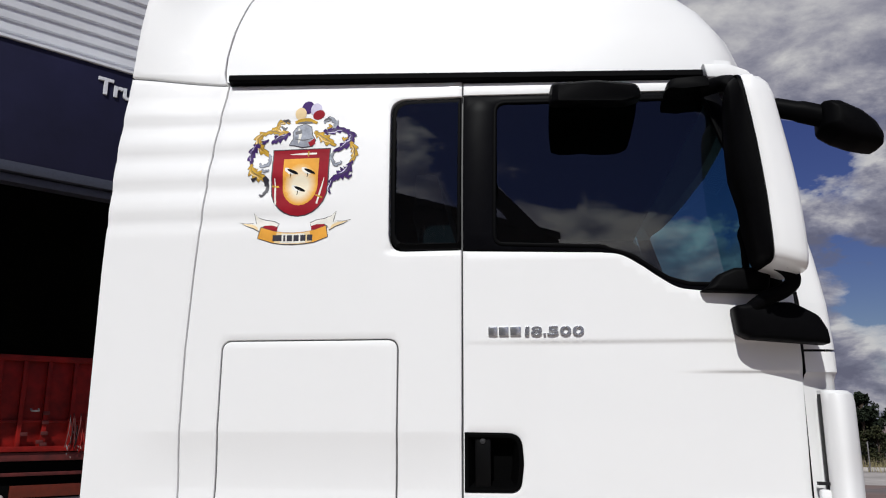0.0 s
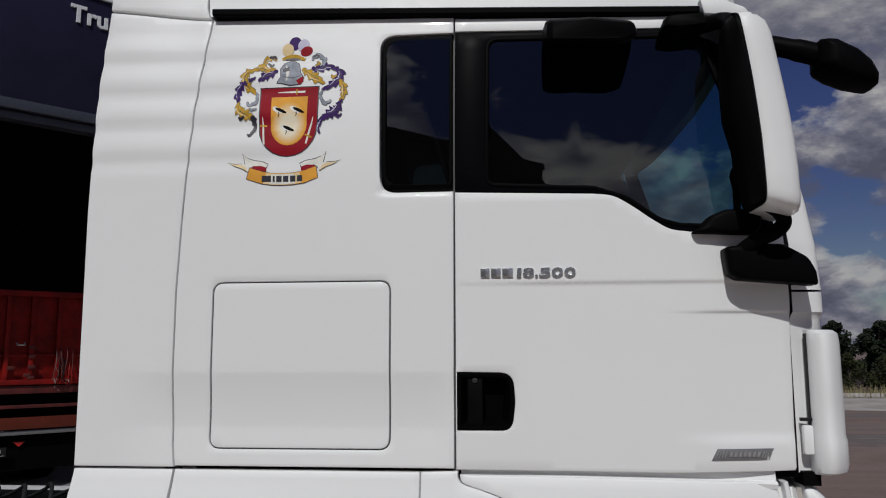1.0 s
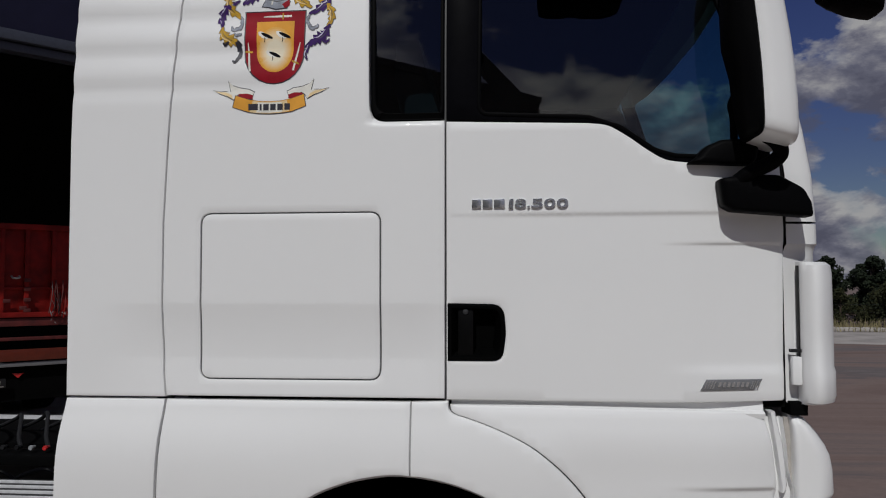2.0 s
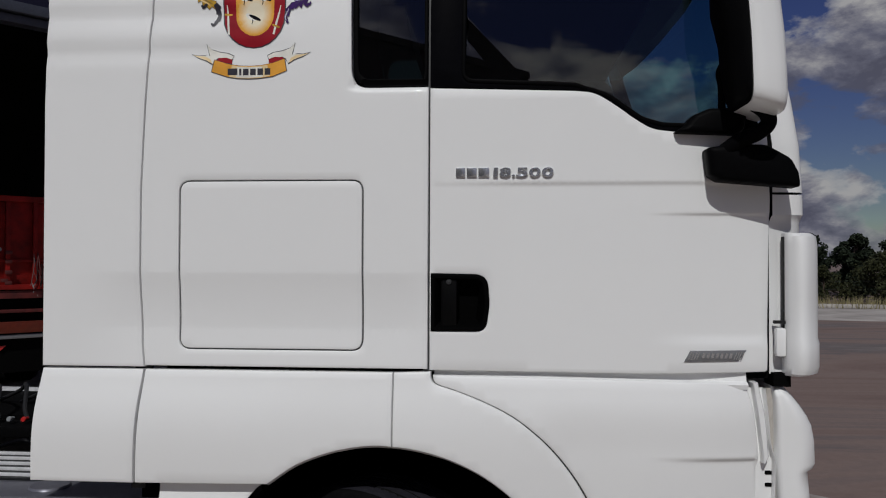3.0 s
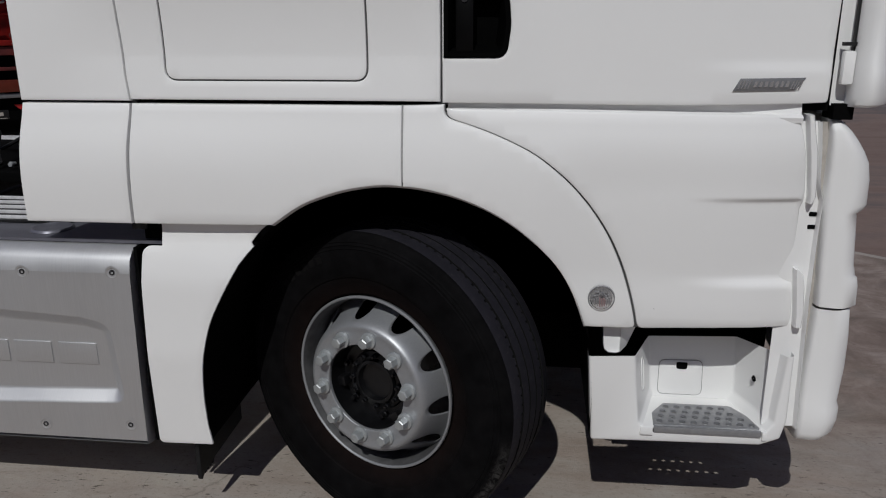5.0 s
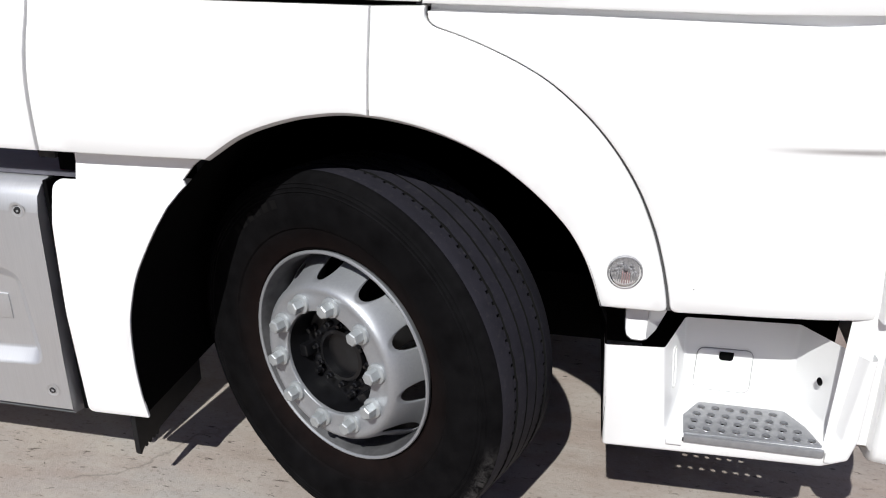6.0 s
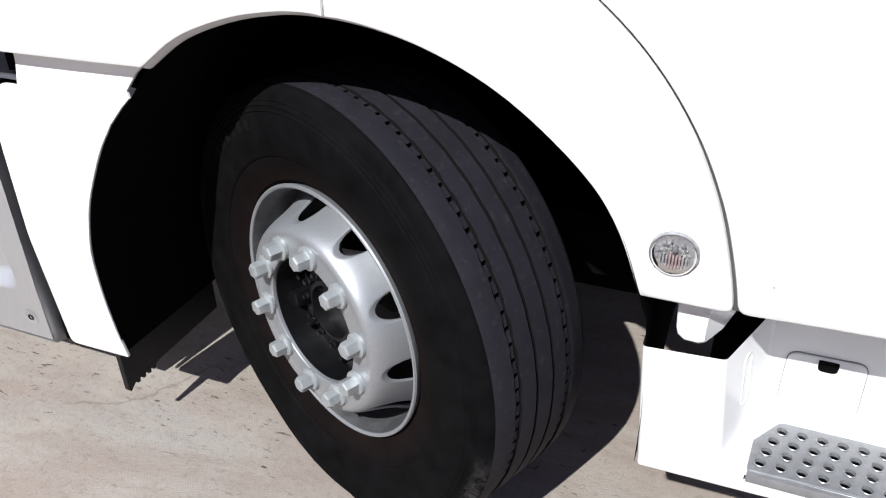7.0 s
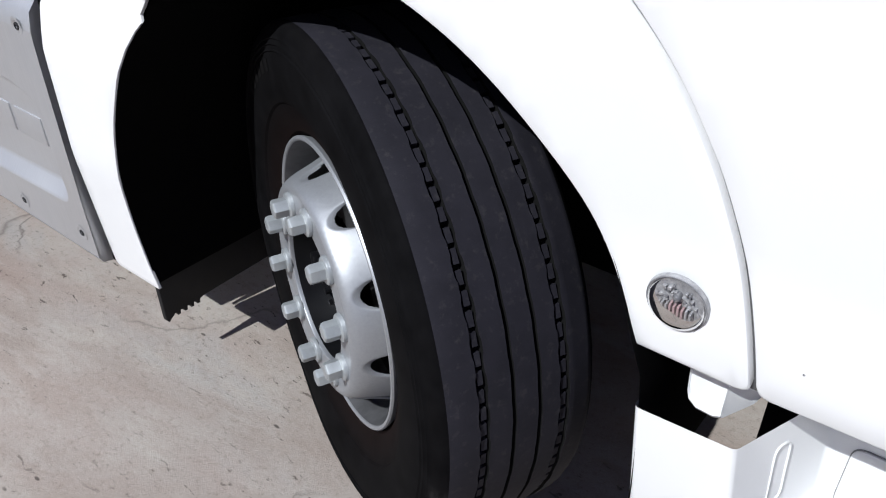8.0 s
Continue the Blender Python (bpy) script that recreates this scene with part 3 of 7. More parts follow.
def build_workshop():
    w = thing("workshop_building", "white corrugated workshop with a navy fascia over a dark open bay", "building", frame_at(WALL_O, WALL_D))
    L0, L1, D = -1.9, 7.2, 14.0
    # corrugated cladding: horizontal ribs
    bm = bmesh.new()
    pr, z = [], SIGN_TOP + 0.02
    while z < EAVES:
        pr += [(0.0, z), (0.0, z + 0.085), (0.028, z + 0.10), (0.028, z + 0.135)]
        z += 0.15
    loft(bm, [[(x, y, zz) for y, zz in pr] for x in (L0, L1)])
    part("cladding", bm, CLADDING, w, "white horizontally ribbed metal cladding", 20)
    part("upper_wall", boxed((L0, 0.06, FASCIA_Z + 0.1), (L1, 0.26, EAVES)), CLADDING, w)
    bm = boxed((L0, -0.16, FASCIA_Z + 0.22), (L1, 0.05, SIGN_TOP), 0.01)
    part("fascia", bm, SIGNBLUE, w, "navy blue sign fascia")
    part("fascia_trim", boxed((L0, -0.19, SIGN_TOP), (L1, 0.0, SIGN_TOP + 0.035), 0.006), CLADDING, w, "pale metal trim")
    bm = boxed((L0, -0.19, FASCIA_Z + 0.10), (L1, 0.06, FASCIA_Z + 0.215), 0.01)
    box(bm, (L0, -0.12, FASCIA_Z), (L1, 0.06, FASCIA_Z + 0.09), 0.01)
    part("lintel", bm, plain("lintel_steel", (0.05, 0.055, 0.075), 0.4, 0.3), w, "dark steel lintel under the fascia")
    bm = lettering("Tru", 0.285, 0.02)
    part("lettering", bm, SIGNWHITE, w, "pale raised sign letters", m=pose(0.66, -0.172, 5.515, 90, 0, 0))
    # bay: side walls, back wall, roof; the gloom inside is put into their near-black colour
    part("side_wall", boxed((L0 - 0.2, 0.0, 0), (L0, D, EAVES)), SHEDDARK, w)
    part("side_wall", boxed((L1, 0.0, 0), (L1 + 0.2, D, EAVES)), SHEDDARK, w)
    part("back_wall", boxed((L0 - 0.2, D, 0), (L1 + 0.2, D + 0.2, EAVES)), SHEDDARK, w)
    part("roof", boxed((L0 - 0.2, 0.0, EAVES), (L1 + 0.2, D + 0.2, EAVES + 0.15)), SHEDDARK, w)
    return w


build_workshop()


def build_shed():
    """The building behind the camera that the side windows mirror."""
    s = thing("yard_shed", "grey flat-roofed shed across the yard", "building", pose(1.2, -19.45, 0, 0, 0, 143))
    part("wall", boxed((0, 0, 0), (14, 9, 9.4)), BRICKWALL, s)
    part("roof", boxed((-0.05, -0.05, 9.4), (14.05, 9.05, 9.6), 0.02), BRICKWALL, s)


build_shed()


STRAP = plain("strap_grey", (0.10, 0.075, 0.075), 0.7)


def build_trailer():
    t = thing("semi_trailer", "red tipper trailer with amber stripe parked in the dark bay", "trailer", pose(-5.65, 6.58, 0, 0, 0, 47))
    A, B, Z0, Z1 = -1.55, 0.95, 1.24, 2.495
    part("tailboard", boxed((A, 0.03, 1.36), (B, 0.09, Z1), 0.01), RED, t, "dirty red tailboard")
    for x in (A + 0.05, -1.10, -0.65, -0.40, -0.13, 0.145, 0.45, B - 0.05):
        part("post", boxed((x - 0.026, -0.035, 1.36), (x + 0.026, 0.03, Z1), 0.008), RED, t)
    for z, h, d in ((1.345, 0.062, 0.055), (1.685, 0.030, 0.02), (Z1 - 0.07, 0.07, 0.045)):
        part("rail", boxed((A, -d, z), (B, 0.03, z + h), 0.008), RED, t)
    part("lower_rail", boxed((A, -0.03, 1.236), (B, 0.08, 1.335), 0.008), RED_DARK, t)
    part("body", boxed((A, 0.10, Z0), (B, 8.5, Z1), 0.02), RED_DARK, t)
    part("chassis", boxed((-1.2, 0.2, 0.6), (0.6, 8.2, Z0)), STEEL_DARK, t)
    part("underrun_panel", boxed((A, 0.06, 0.32), (B, 0.09, 1.22), 0.01), LINER, t)
    part("frame_bar", boxed((A, 0.0, 1.06), (B, 0.06, 1.10), 0.006), RED_DARK, t)
    part("stripe_board", boxed((-0.16, -0.05, 0.815), (B, -0.02, 0.955), 0.005), AMBER, t, "amber reflective rear board")
    part("bumper_bar", boxed((A, -0.03, 0.745), (B, 0.06, 0.795), 0.008), BADGE_DARK, t)
    bm = bmesh.new()
    lathe(bm, [(0.001, 0.05), (0.05, 0.045), (0.065, 0.02), (0.065, -0.05)], 20)
    part("tail_lamp", bm, KERB, t, m=pose(-0.27, -0.02, 0.80))
    part("plate", boxed((-0.56, -0.03, 0.50), (-0.06, -0.012, 0.61), 0.003), SEAL, t, "dark plate with pale bars")
    for i in range(6):
        part("plate_bar", boxed((-0.52 + i * 0.07, -0.036, 0.545), (-0.47 + i * 0.07, -0.0305, 0.585)), KERB, t)
    part("plate_bar", boxed((-0.52, -0.036, 0.512), (-0.08, -0.0305, 0.518)), KERB, t)
    bm = bmesh.new()
    bm.faces.new([bm.verts.new(p) for p in ((0.02, 0.03, 0.66), (0.15, 0.03, 0.66), (0.085, 0.03, 0.60))])
    r = bmesh.ops.extrude_face_region(bm, geom=list(bm.faces))
    bmesh.ops.translate(bm, vec=(0, 0.02, 0), verts=[g for g in r["geom"] if isinstance(g, bmesh.types.BMVert)])
    part("marker", bm, LAMP_RED, t)
    # hinges and latches on the boards
    for x, z in ((0.145, 1.80), (0.145, 1.69), (0.145, 1.56), (0.10, 1.46), (-0.08, 1.55), (0.145, 1.43)):
        part("hinge", boxed((x - 0.035, -0.055, z - 0.022), (x + 0.045, -0.03, z + 0.022), 0.008), RED_DARK, t)
    # bundle of straps and pale buckles hanging at the corner
    rnd = random.Random(4)
    for i in range(14):
        x = 0.42 + rnd.random() * 0.20
        z1 = 1.80 - 0.35 * rnd.random() if i % 4 else 1.80
        z0 = 1.30 + 0.15 * rnd.random()
        dx = rnd.uniform(-0.07, 0.03)
        pts = smooth_line([(x, -0.05, z1), (x + dx * 0.2, -0.08 - 0.04 * rnd.random(), (z1 * 2 + z0) / 3), (x + dx * 0.6, -0.10 - 0.03 * rnd.random(), (z1 + 2 * z0) / 3), (x + dx, -0.09, z0)], 4)
        part("strap", tube(bmesh.new(), pts, rnd.uniform(0.003, 0.008), 6), (RED_DARK, RED, SEAL, STRAP)[i % 4], t)
    for i in range(9):
        x, z = 0.40 + rnd.random() * 0.17, 1.27 + rnd.random() * 0.25
        a, l = rnd.uniform(-0.8, 0.8), rnd.uniform(0.008, 0.03)
        part("buckle", tube(bmesh.new(), [(x - l * math.sin(a), -0.115, z - l * math.cos(a)), (x + l * math.sin(a), -0.12, z + l * math.cos(a))], 0.004, 6), BADGE_DARK if i % 2 else KERB, t)
    for x in (-1.3, 0.7):
        for y in (1.6, 2.9):
            bm = bmesh.new()
            lathe(bm, [(0.25, -0.14), (0.47, -0.15), (0.5, -0.11), (0.5, 0.11), (0.47, 0.15), (0.25, 0.14), (0.24, 0.0)], 32)
            part("wheel", bm, WALLRUBBER, t, m=pose(x, y, 0.5, 0, 0, 90))
    part("hook", tube(bmesh.new(), smooth_line([(-0.03, -0.05, 1.85), (-0.025, -0.09, 1.83), (0.01, -0.11, 1.825), (0.05, -0.09, 1.83), (0.055, -0.05, 1.85)], 3), 0.012, 8), KERB, t, "pale steel hook")


build_trailer()

# ---------------------------------------------------------------- far trees and fence


def leaf_material(name, lo, hi):
    k = Mat(name)
    info = k.nt.nodes.new("ShaderNodeNewGeometry")
    c = k.ramp(info.outputs["Random Per Island"], [(0.0, lo), (1.0, hi)])
    k.set(colour=c, rough=0.8, spec=0.2)
    return k.m


PINE = leaf_material("pine_needles", (0.008, 0.013, 0.008), (0.020, 0.028, 0.014))
SHRUB = leaf_material("shrub_leaves", (0.016, 0.019, 0.008), (0.040, 0.042, 0.016))
BARK = plain("bark", (0.07, 0.05, 0.035), 0.9, var=0.3)
DRYGRASS = leaf_material("dry_grass", (0.16, 0.14, 0.07), (0.30, 0.26, 0.14))


def crown(rnd, clumps, leaves, size):
    """Many small leaf blades gathered in uneven clumps."""
    co, fa = [], []
    for c, r in clumps:
        for _ in range(leaves):
            d = Vector((rnd.gauss(0, 1), rnd.gauss(0, 1), rnd.gauss(0, 0.8))).normalized() * r * rnd.random() ** 0.45
            p = c + d
            a = Vector((rnd.uniform(-1, 1), rnd.uniform(-1, 1), rnd.uniform(-0.6, 1))).normalized()
            b = a.cross(Vector((rnd.uniform(-1, 1), rnd.uniform(-1, 1), rnd.uniform(-1, 1)))).normalized()
            s = size * rnd.uniform(0.6, 1.4)
            n = len(co)
            co += [p - b * s * 0.4, p + a * s * 0.6 + b * s * 0.1, p + b * s * 0.4, p - a * s * 0.3]
            fa.append((n, n + 1, n + 2, n + 3))
    bm = bmesh.new()
    V = [bm.verts.new(p) for p in co]
    for f in fa:
        bm.faces.new([V[i] for i in f])
    return bm


def tree(name, label, seed, h, w, mat, low):
    rnd = random.Random(seed)
    t = thing(name, label, "tree" if name == "pine_tree" else "shrub", group="trees at the yard's edge")
    trunk = bmesh.new()
    tube(trunk, [(0, 0, -0.05), (0.04 * h / 4, 0.02, h * 0.35), (-0.03, 0.05, h * 0.7), (0, 0, h * 0.93)], [0.035 * h, 0.028 * h, 0.015 * h, 0.005 * h], 8)
    clumps = []
    for i in range(34 if name == "pine_tree" else 24):
        f = rnd.random()
        z = h * (low + (1 - low) * f)
        rad = w * (1.0 - 0.75 * f ** 1.5) * rnd.uniform(0.25, 1.0)
        a = rnd.uniform(0, 6.283)
        c = Vector((rad * math.cos(a), rad * math.sin(a), z * 0.97))
        clumps.append((c, w * rnd.uniform(0.20, 0.40) * (1.15 - 0.5 * f)))
        if i % 2 == 0:
            tube(trunk, [(0, 0, z * 0.75), c * 0.6 + Vector((0, 0, z * 0.33)), c], [0.012 * h, 0.008 * h, 0.003 * h], 5)
    part("trunk", trunk, BARK, t)
    part("crown", crown(rnd, clumps, 190, 0.030 * h + 0.05), mat, t)
    return t


def build_green():
    rnd = random.Random(11)
    kinds = [tree("pine_tree", "dark green pine tree at the edge of the yard", s, 3.3, 1.15, PINE, 0.10) for s in (1, 2, 3)]
    bush = [tree("shrub", "olive green shrub behind the far kerb", s, 1.9, 1.5, SHRUB, 0.06) for s in (5, 6)]
    spots = [(12.6, 37.5, 0.98), (15.75, 37.4, 0.94), (20.0, 38.0, 0.9), (23.5, 35.0, 1.15), (27.5, 36.5, 1.0), (32.0, 33.0, 1.1), (36.5, 33.5, 0.95),
             (9.0, 41.0, 0.9), (14.4, 42.0, 1.05), (25.5, 41.0, 1.2), (41.0, 31.0, 1.1),
             (17.75, 37.2, 0.95), (14.7, 40.5, 0.80), (16.5, 41.5, 0.80), (18.7, 40.5, 0.86), (15.2, 39.0, 0.66), (17.0, 39.6, 0.72), (19.4, 39.0, 0.74),
             (10.8, 38.0, 0.62), (13.6, 40.5, 0.75), (14.9, 38.2, 0.66), (18.2, 38.5, 0.72), (21.8, 37.0, 0.7), (25.4, 36.8, 0.72), (29.7, 35.6, 0.7), (34.4, 34.0, 0.72), (39.0, 33.0, 0.7)]
    used = set()
    for i, (x, y, s) in enumerate(spots):
        k = kinds[i % 3]
        m = pose(x, y, 0, 0, 0, rnd.uniform(0, 360)) @ Matrix.Scale(s, 4)
        if i % 3 in used:
            c = copy_thing(k, m)
            c.matrix_basis = m
        else:
            used.add(i % 3)
            k.matrix_basis = m
    used = set()
    for i in range(20):
        x = 7.0 + i * 1.9
        y = 33.6 - (x - 7) * 0.19 + rnd.uniform(-0.6, 1.4)
        m = pose(x, y, 0, 0, 0, rnd.uniform(0, 360)) @ Matrix.Scale(rnd.uniform(0.7, 1.15), 4)
        if i % 2 in used:
            c = copy_thing(bush[i % 2], m)
            c.matrix_basis = m
        else:
            used.add(i % 2)
            bush[i % 2].matrix_basis = m
    co, fa = [], []
    for i in range(6000):
        x = rnd.uniform(3, 46)
        y = 30.4 - (x + 2) * 0.208 + rnd.uniform(0.0, 3.0)
        h, a = rnd.uniform(0.15, 0.5), rnd.uniform(0, 3.1)
        n = len(co)
        co += [(x - 0.02 * math.cos(a), y - 0.02 * math.sin(a), 0), (x + 0.02 * math.cos(a), y + 0.02 * math.sin(a), 0), (x + rnd.uniform(-0.1, 0.1), y + rnd.uniform(-0.1, 0.1), h)]
        fa.append((n, n + 1, n + 2))
    me = bpy.data.meshes.new("dry_grass")
    me.from_pydata(co, [], fa)
    me.materials.append(DRYGRASS)
    tagged(new("dry_grass", me), "dry yellowish grass behind the kerb", "grass", kind="stuff")
    f = thing("wire_fence", "thin wire fence with grey posts behind the kerb", "fence")
    for i in range(16):
        x = 4 + i * 2.7
        part("post", boxed((x - 0.018, 30.6 - (x + 2) * 0.208, 0), (x + 0.018, 30.636 - (x + 2) * 0.208, 1.05), 0.004), BRICKWALL, f)
    for z in (0.35, 0.7, 1.0):
        part("wire", tube(bmesh.new(), [(4, 30.6 - 6 * 0.208, z), (44.5, 30.6 - 46.5 * 0.208, z)], 0.002, 4), STEEL_DARK, f)


build_green()

# ---------------------------------------------------------------- the truck
truck = thing("tractor_truck", "white long-haul tractor truck with a printed crest on its sleeper side", "truck")


def band(z, f=1.0):
    """Two shallow swages low on the sleeper side."""
    y = 0.0
    if z < 1.67:
        d = min(1.0, (1.67 - z) / 0.17)
        y += 0.013 * (1 - (1 - d) ** 2)
    if z < 1.50:
        d = min(1.0, (1.50 - z) / 0.13)
        y -= 0.012 * d
    return y * f


def side_prof(x, z):
    y = band(z, ss(-0.92, -0.62, x) * (1 - 0.4 * ss(0.17, 0.255, x)))
    if z > 2.25:
        y += 0.05 * ((z - 2.25) / 0.6) ** 2 * (1.0 - 0.6 * ss(-0.62, -0.95, x))
    if 2.2 < z < 2.26:                                     # rolled edge under the small window
        y += 0.0065 * max(0.0, (z - 2.221) / 0.022) ** 2 * ss(-0.01, 0.05, x)
    fx = 1.0 - ss(-0.45, -0.05, x)
    if z > 2.27 and fx > 0:
        k = ss(2.27, 2.36, z) * (1 - ss(2.80, 2.86, z))
        y -= 0.0032 * fx * k * (math.sin((z - 2.27) / 0.118 * 2 * math.pi) + 0.3 * math.sin((z - 2.27) / 0.059 * 2 * math.pi + 0.7))
    return y


def door_prof(x, z):
    y = 0.0
    f = ss(0.30, 0.62, x)
    y += 0.0050 * ss(1.951, 1.936, z) * (0.35 + 0.65 * f)
    g = ss(0.88, 1.12, x)
    y += 0.006 * g * ss(1.856, 1.845, z)
    y -= 0.007 * g * ss(1.495, 1.455, z)
    if x > 0.95:
        y += 0.028 * ((x - 0.95) / 0.33) ** 2
    if z > 2.25:
        y += 0.05 * ((z - 2.25) / 0.6) ** 2
    return y


LOW = [(0.68, 0.018), (0.78, 0.004), (0.88, -0.009), (1.0, -0.020), (1.12, -0.027), (1.20, -0.026), (1.27, -0.017), (1.33, -0.004), (1.40, 0.008)]


def low_prof(x, z):
    y = smooth_table(z, LOW) * (1.0 + 0.35 * (1 - ss(-0.6, 0.1, x)))
    return y + 0.014 * ss(0.50, 0.70, x) * ss(1.30, 1.14, z) * ss(0.76, 0.92, z)


def front_prof(x, z):
    y = low_prof(x, z)
    g = ss(0.90, 1.16, x)
    y += 0.011 * g * ss(1.132, 1.116, z)
    y -= 0.016 * g * ss(0.905, 0.870, z)
    if x > 1.0:
        y += 0.03 * ((x - 1.0) / 0.24) ** 2
    return y


def rows(zs, x0, x1, n):
    return [(x0 + (x1 - x0) * i / n, z) for z in zs for i in range(n + 1)]


BANDROWS = rows((1.676, 1.6715, 1.6685, 1.664, 1.656, 1.506, 1.5015, 1.4985, 1.494), -0.96, 0.26, 50) + rows((2.222, 2.226, 2.230, 2.234, 2.2375), 0.0, 0.25, 14)
HATCH = rounded([(-0.523, 1.434, 0.035), (0.055, 1.434, 0.035), (0.055, 1.957, 0.035), (-0.523, 1.957, 0.035)])


def build_sleeper_side():
    out = rounded([(-0.632, 1.380), (0.2555, 1.380, 0), (0.2575, 2.243, 0), (0.02, 2.243, 0.055), (0.012, 2.788, 0.055), (0.2575, 2.788, 0),
                   (0.2575, 2.846, 0), (-0.578, 2.874, 0), (-0.592, 2.75, 0), (-0.613, 2.554, 0), (-0.636, 2.196, 0), (-0.6475, 1.93, 0), (-0.648, 1.60, 0), (-0.6415, 1.45, 0)])
    p = part("sleeper_side", sheet(out, [inset(HATCH, -0.0025)], side_prof, 0.03, 0.004, 0.022, 0.02, BANDROWS), WHITE, truck, "white ribbed sleeper side panel")
    h = part("storage_hatch", sheet(inset(HATCH, 0.002), (), side_prof, 0.02, 0.003, 0.022, 0.02, BANDROWS), WHITE, p)
    part("hatch_seal", sheet(inset(HATCH, -0.012), [inset(HATCH, 0.02)], lambda x, z: side_prof(x, z) + 0.007, 0.01, 0, 0.05), GREYSEAM, p)
    # small fixed window
    win = rounded([(0.026, 2.249, 0.05), (0.254, 2.249, 0), (0.254, 2.782, 0), (0.018, 2.782, 0.05)])
    gl = rounded([(0.040, 2.268, 0.045), (0.244, 2.268, 0.0), (0.244, 2.765, 0.0), (0.032, 2.765, 0.045)])
    part("window_seal", sheet(win, [gl], lambda x, z: side_prof(0.2, z) + 0.004, 0.02, 0.002, 0.1), BLACK, p)
    o = part("window_pane", sheet(inset(gl, -0.004), (), lambda x, z: 0.010 + 0.06 * (z - 2.25), 0.004, 0, 0.6), GLASS, p, "dark tinted glass")
    o.visible_shadow = False


build_sleeper_side()

BELT = smooth_line([(0.70, 2.224), (0.76, 2.215), (0.82, 2.180), (0.875, 2.140), (0.93, 2.108), (0.99, 2.098)], 5)


def build_door():
    out = rounded([(0.262, 1.377), (0.9, 1.374, 0), (1.272, 1.382, 0.01), (1.282, 1.9, 0), (1.272, 2.085, 0.0)], seg=4)
    out += [(1.24, 2.090)] + [p for p in reversed(BELT)] + [(0.2625, 2.238)]
    creases = rows((1.956, 1.951, 1.947, 1.944, 1.941, 1.936, 1.931, 1.924, 1.862, 1.856, 1.853, 1.850, 1.847, 1.844, 1.838, 1.498, 1.490, 1.482, 1.474, 1.466, 1.458, 1.450), 0.27, 1.28, 70)
    d = part("cab_door", sheet(out, [rounded([(0.2665, 1.4955), (0.434, 1.4965, 0.036), (0.4445, 1.58, 0.15), (0.438, 1.668, 0.044), (0.2665, 1.671)])], door_prof, 0.03, 0.004, 0.028, 0.02, creases),
             WHITE, truck, "white passenger door")
    # window frame: white cap rail above, black surround, glass
    part("door_top_rail", sheet([(0.2625, 2.792), (1.04, 2.770), (1.04, 2.812), (0.2625, 2.840)], (), door_prof, 0.03, 0.003, 0.05), WHITE, d)
    sur = [(0.2625, 2.244), (0.70, 2.229)] + BELT[1:] + [(1.24, 2.095), (1.215, 2.40), (1.10, 2.765), (0.2625, 2.790)]
    gl = rounded([(0.366, 2.262, 0.03), (0.70, 2.246, 0.05), (0.80, 2.212, 0.1), (0.90, 2.140, 0.08), (0.96, 2.122, 0.05), (1.16, 2.112, 0.03), (1.15, 2.40, 0.1), (1.05, 2.742, 0.03), (0.372, 2.758, 0.035)])
    part("window_surround", sheet(sur, [gl], lambda x, z: door_prof(min(x, 1.0), z) + 0.003, 0.02, 0.003, 0.1), GLOSSBLACK, d, "gloss black window surround")
    part("window_seal", sheet(inset(gl if area(gl) > 0 else gl[::-1], -0.008), [inset(gl if area(gl) > 0 else gl[::-1], 0.004)], lambda x, z: door_prof(min(x, 1.0), z) - 0.001, 0.01, 0.003, 0.2), BLACK, d)
    o = part("window_pane", sheet(gl, (), lambda x, z: 0.012 + 0.06 * (z - 2.25), 0.004, 0, 0.9), GLASS, d, "dark tinted glass")
    o.visible_shadow = False
    # recessed handle
    bm = bmesh.new()
    rim = rounded([(0.2655, 1.4965), (0.433, 1.4975, 0.036), (0.4435, 1.58, 0.15), (0.437, 1.667, 0.044), (0.2655, 1.670)])
    mid, deep = inset(rim, 0.012), inset(rim, 0.034)
    loft(bm, [[(x, 0.000, z) for x, z in rim], [(x, -0.004, z) for x, z in inset(rim, 0.004)], [(x, -0.003, z) for x, z in mid], [(x, 0.012, z) for x, z in inset(rim, 0.02)], [(x, 0.05, z) for x, z in deep]], closed=True)
    bm.faces.new([bm.verts.new((x, 0.05, z)) for x, z in deep])
    bmesh.ops.recalc_face_normals(bm, faces=bm.faces)
    hb = part("handle_bowl", bm, BOWLBLACK, d, "black recessed handle bowl")
    bm = boxed((0.296, 0.004, 1.508), (0.346, 0.022, 1.660), 0.009)
    part("handle_grip", bm, HANDLEBLACK, d, "black vertical grip")
    bm = bmesh.new()
    lathe(bm, [(0.0005, 0.004), (0.008, 0.003), (0.009, 0.0)], 16)
    part("lock", bm, STEEL_DARK, d, "small dark key lock", m=pose(0.321, 0.004, 1.646))
    # raised chrome figures, and three plain blocks for the model mark
    for ch, x0, x1 in (("1", 0.456, 0.469), ("8", 0.4745, 0.508), (".", 0.5125, 0.521), ("5", 0.525, 0.559), ("0", 0.5635, 0.5975), ("0", 0.602, 0.636)):
        bm = lettering(ch, 0.050, 0.006, 1.0, 0.004)
        xs, zs = [v.co.x for v in bm.verts], [v.co.y for v in bm.verts]
        kx = (x1 - x0) / (max(xs) - min(xs))
        kz = (0.0075 if ch == "." else 0.0285) / (max(zs) - min(zs))
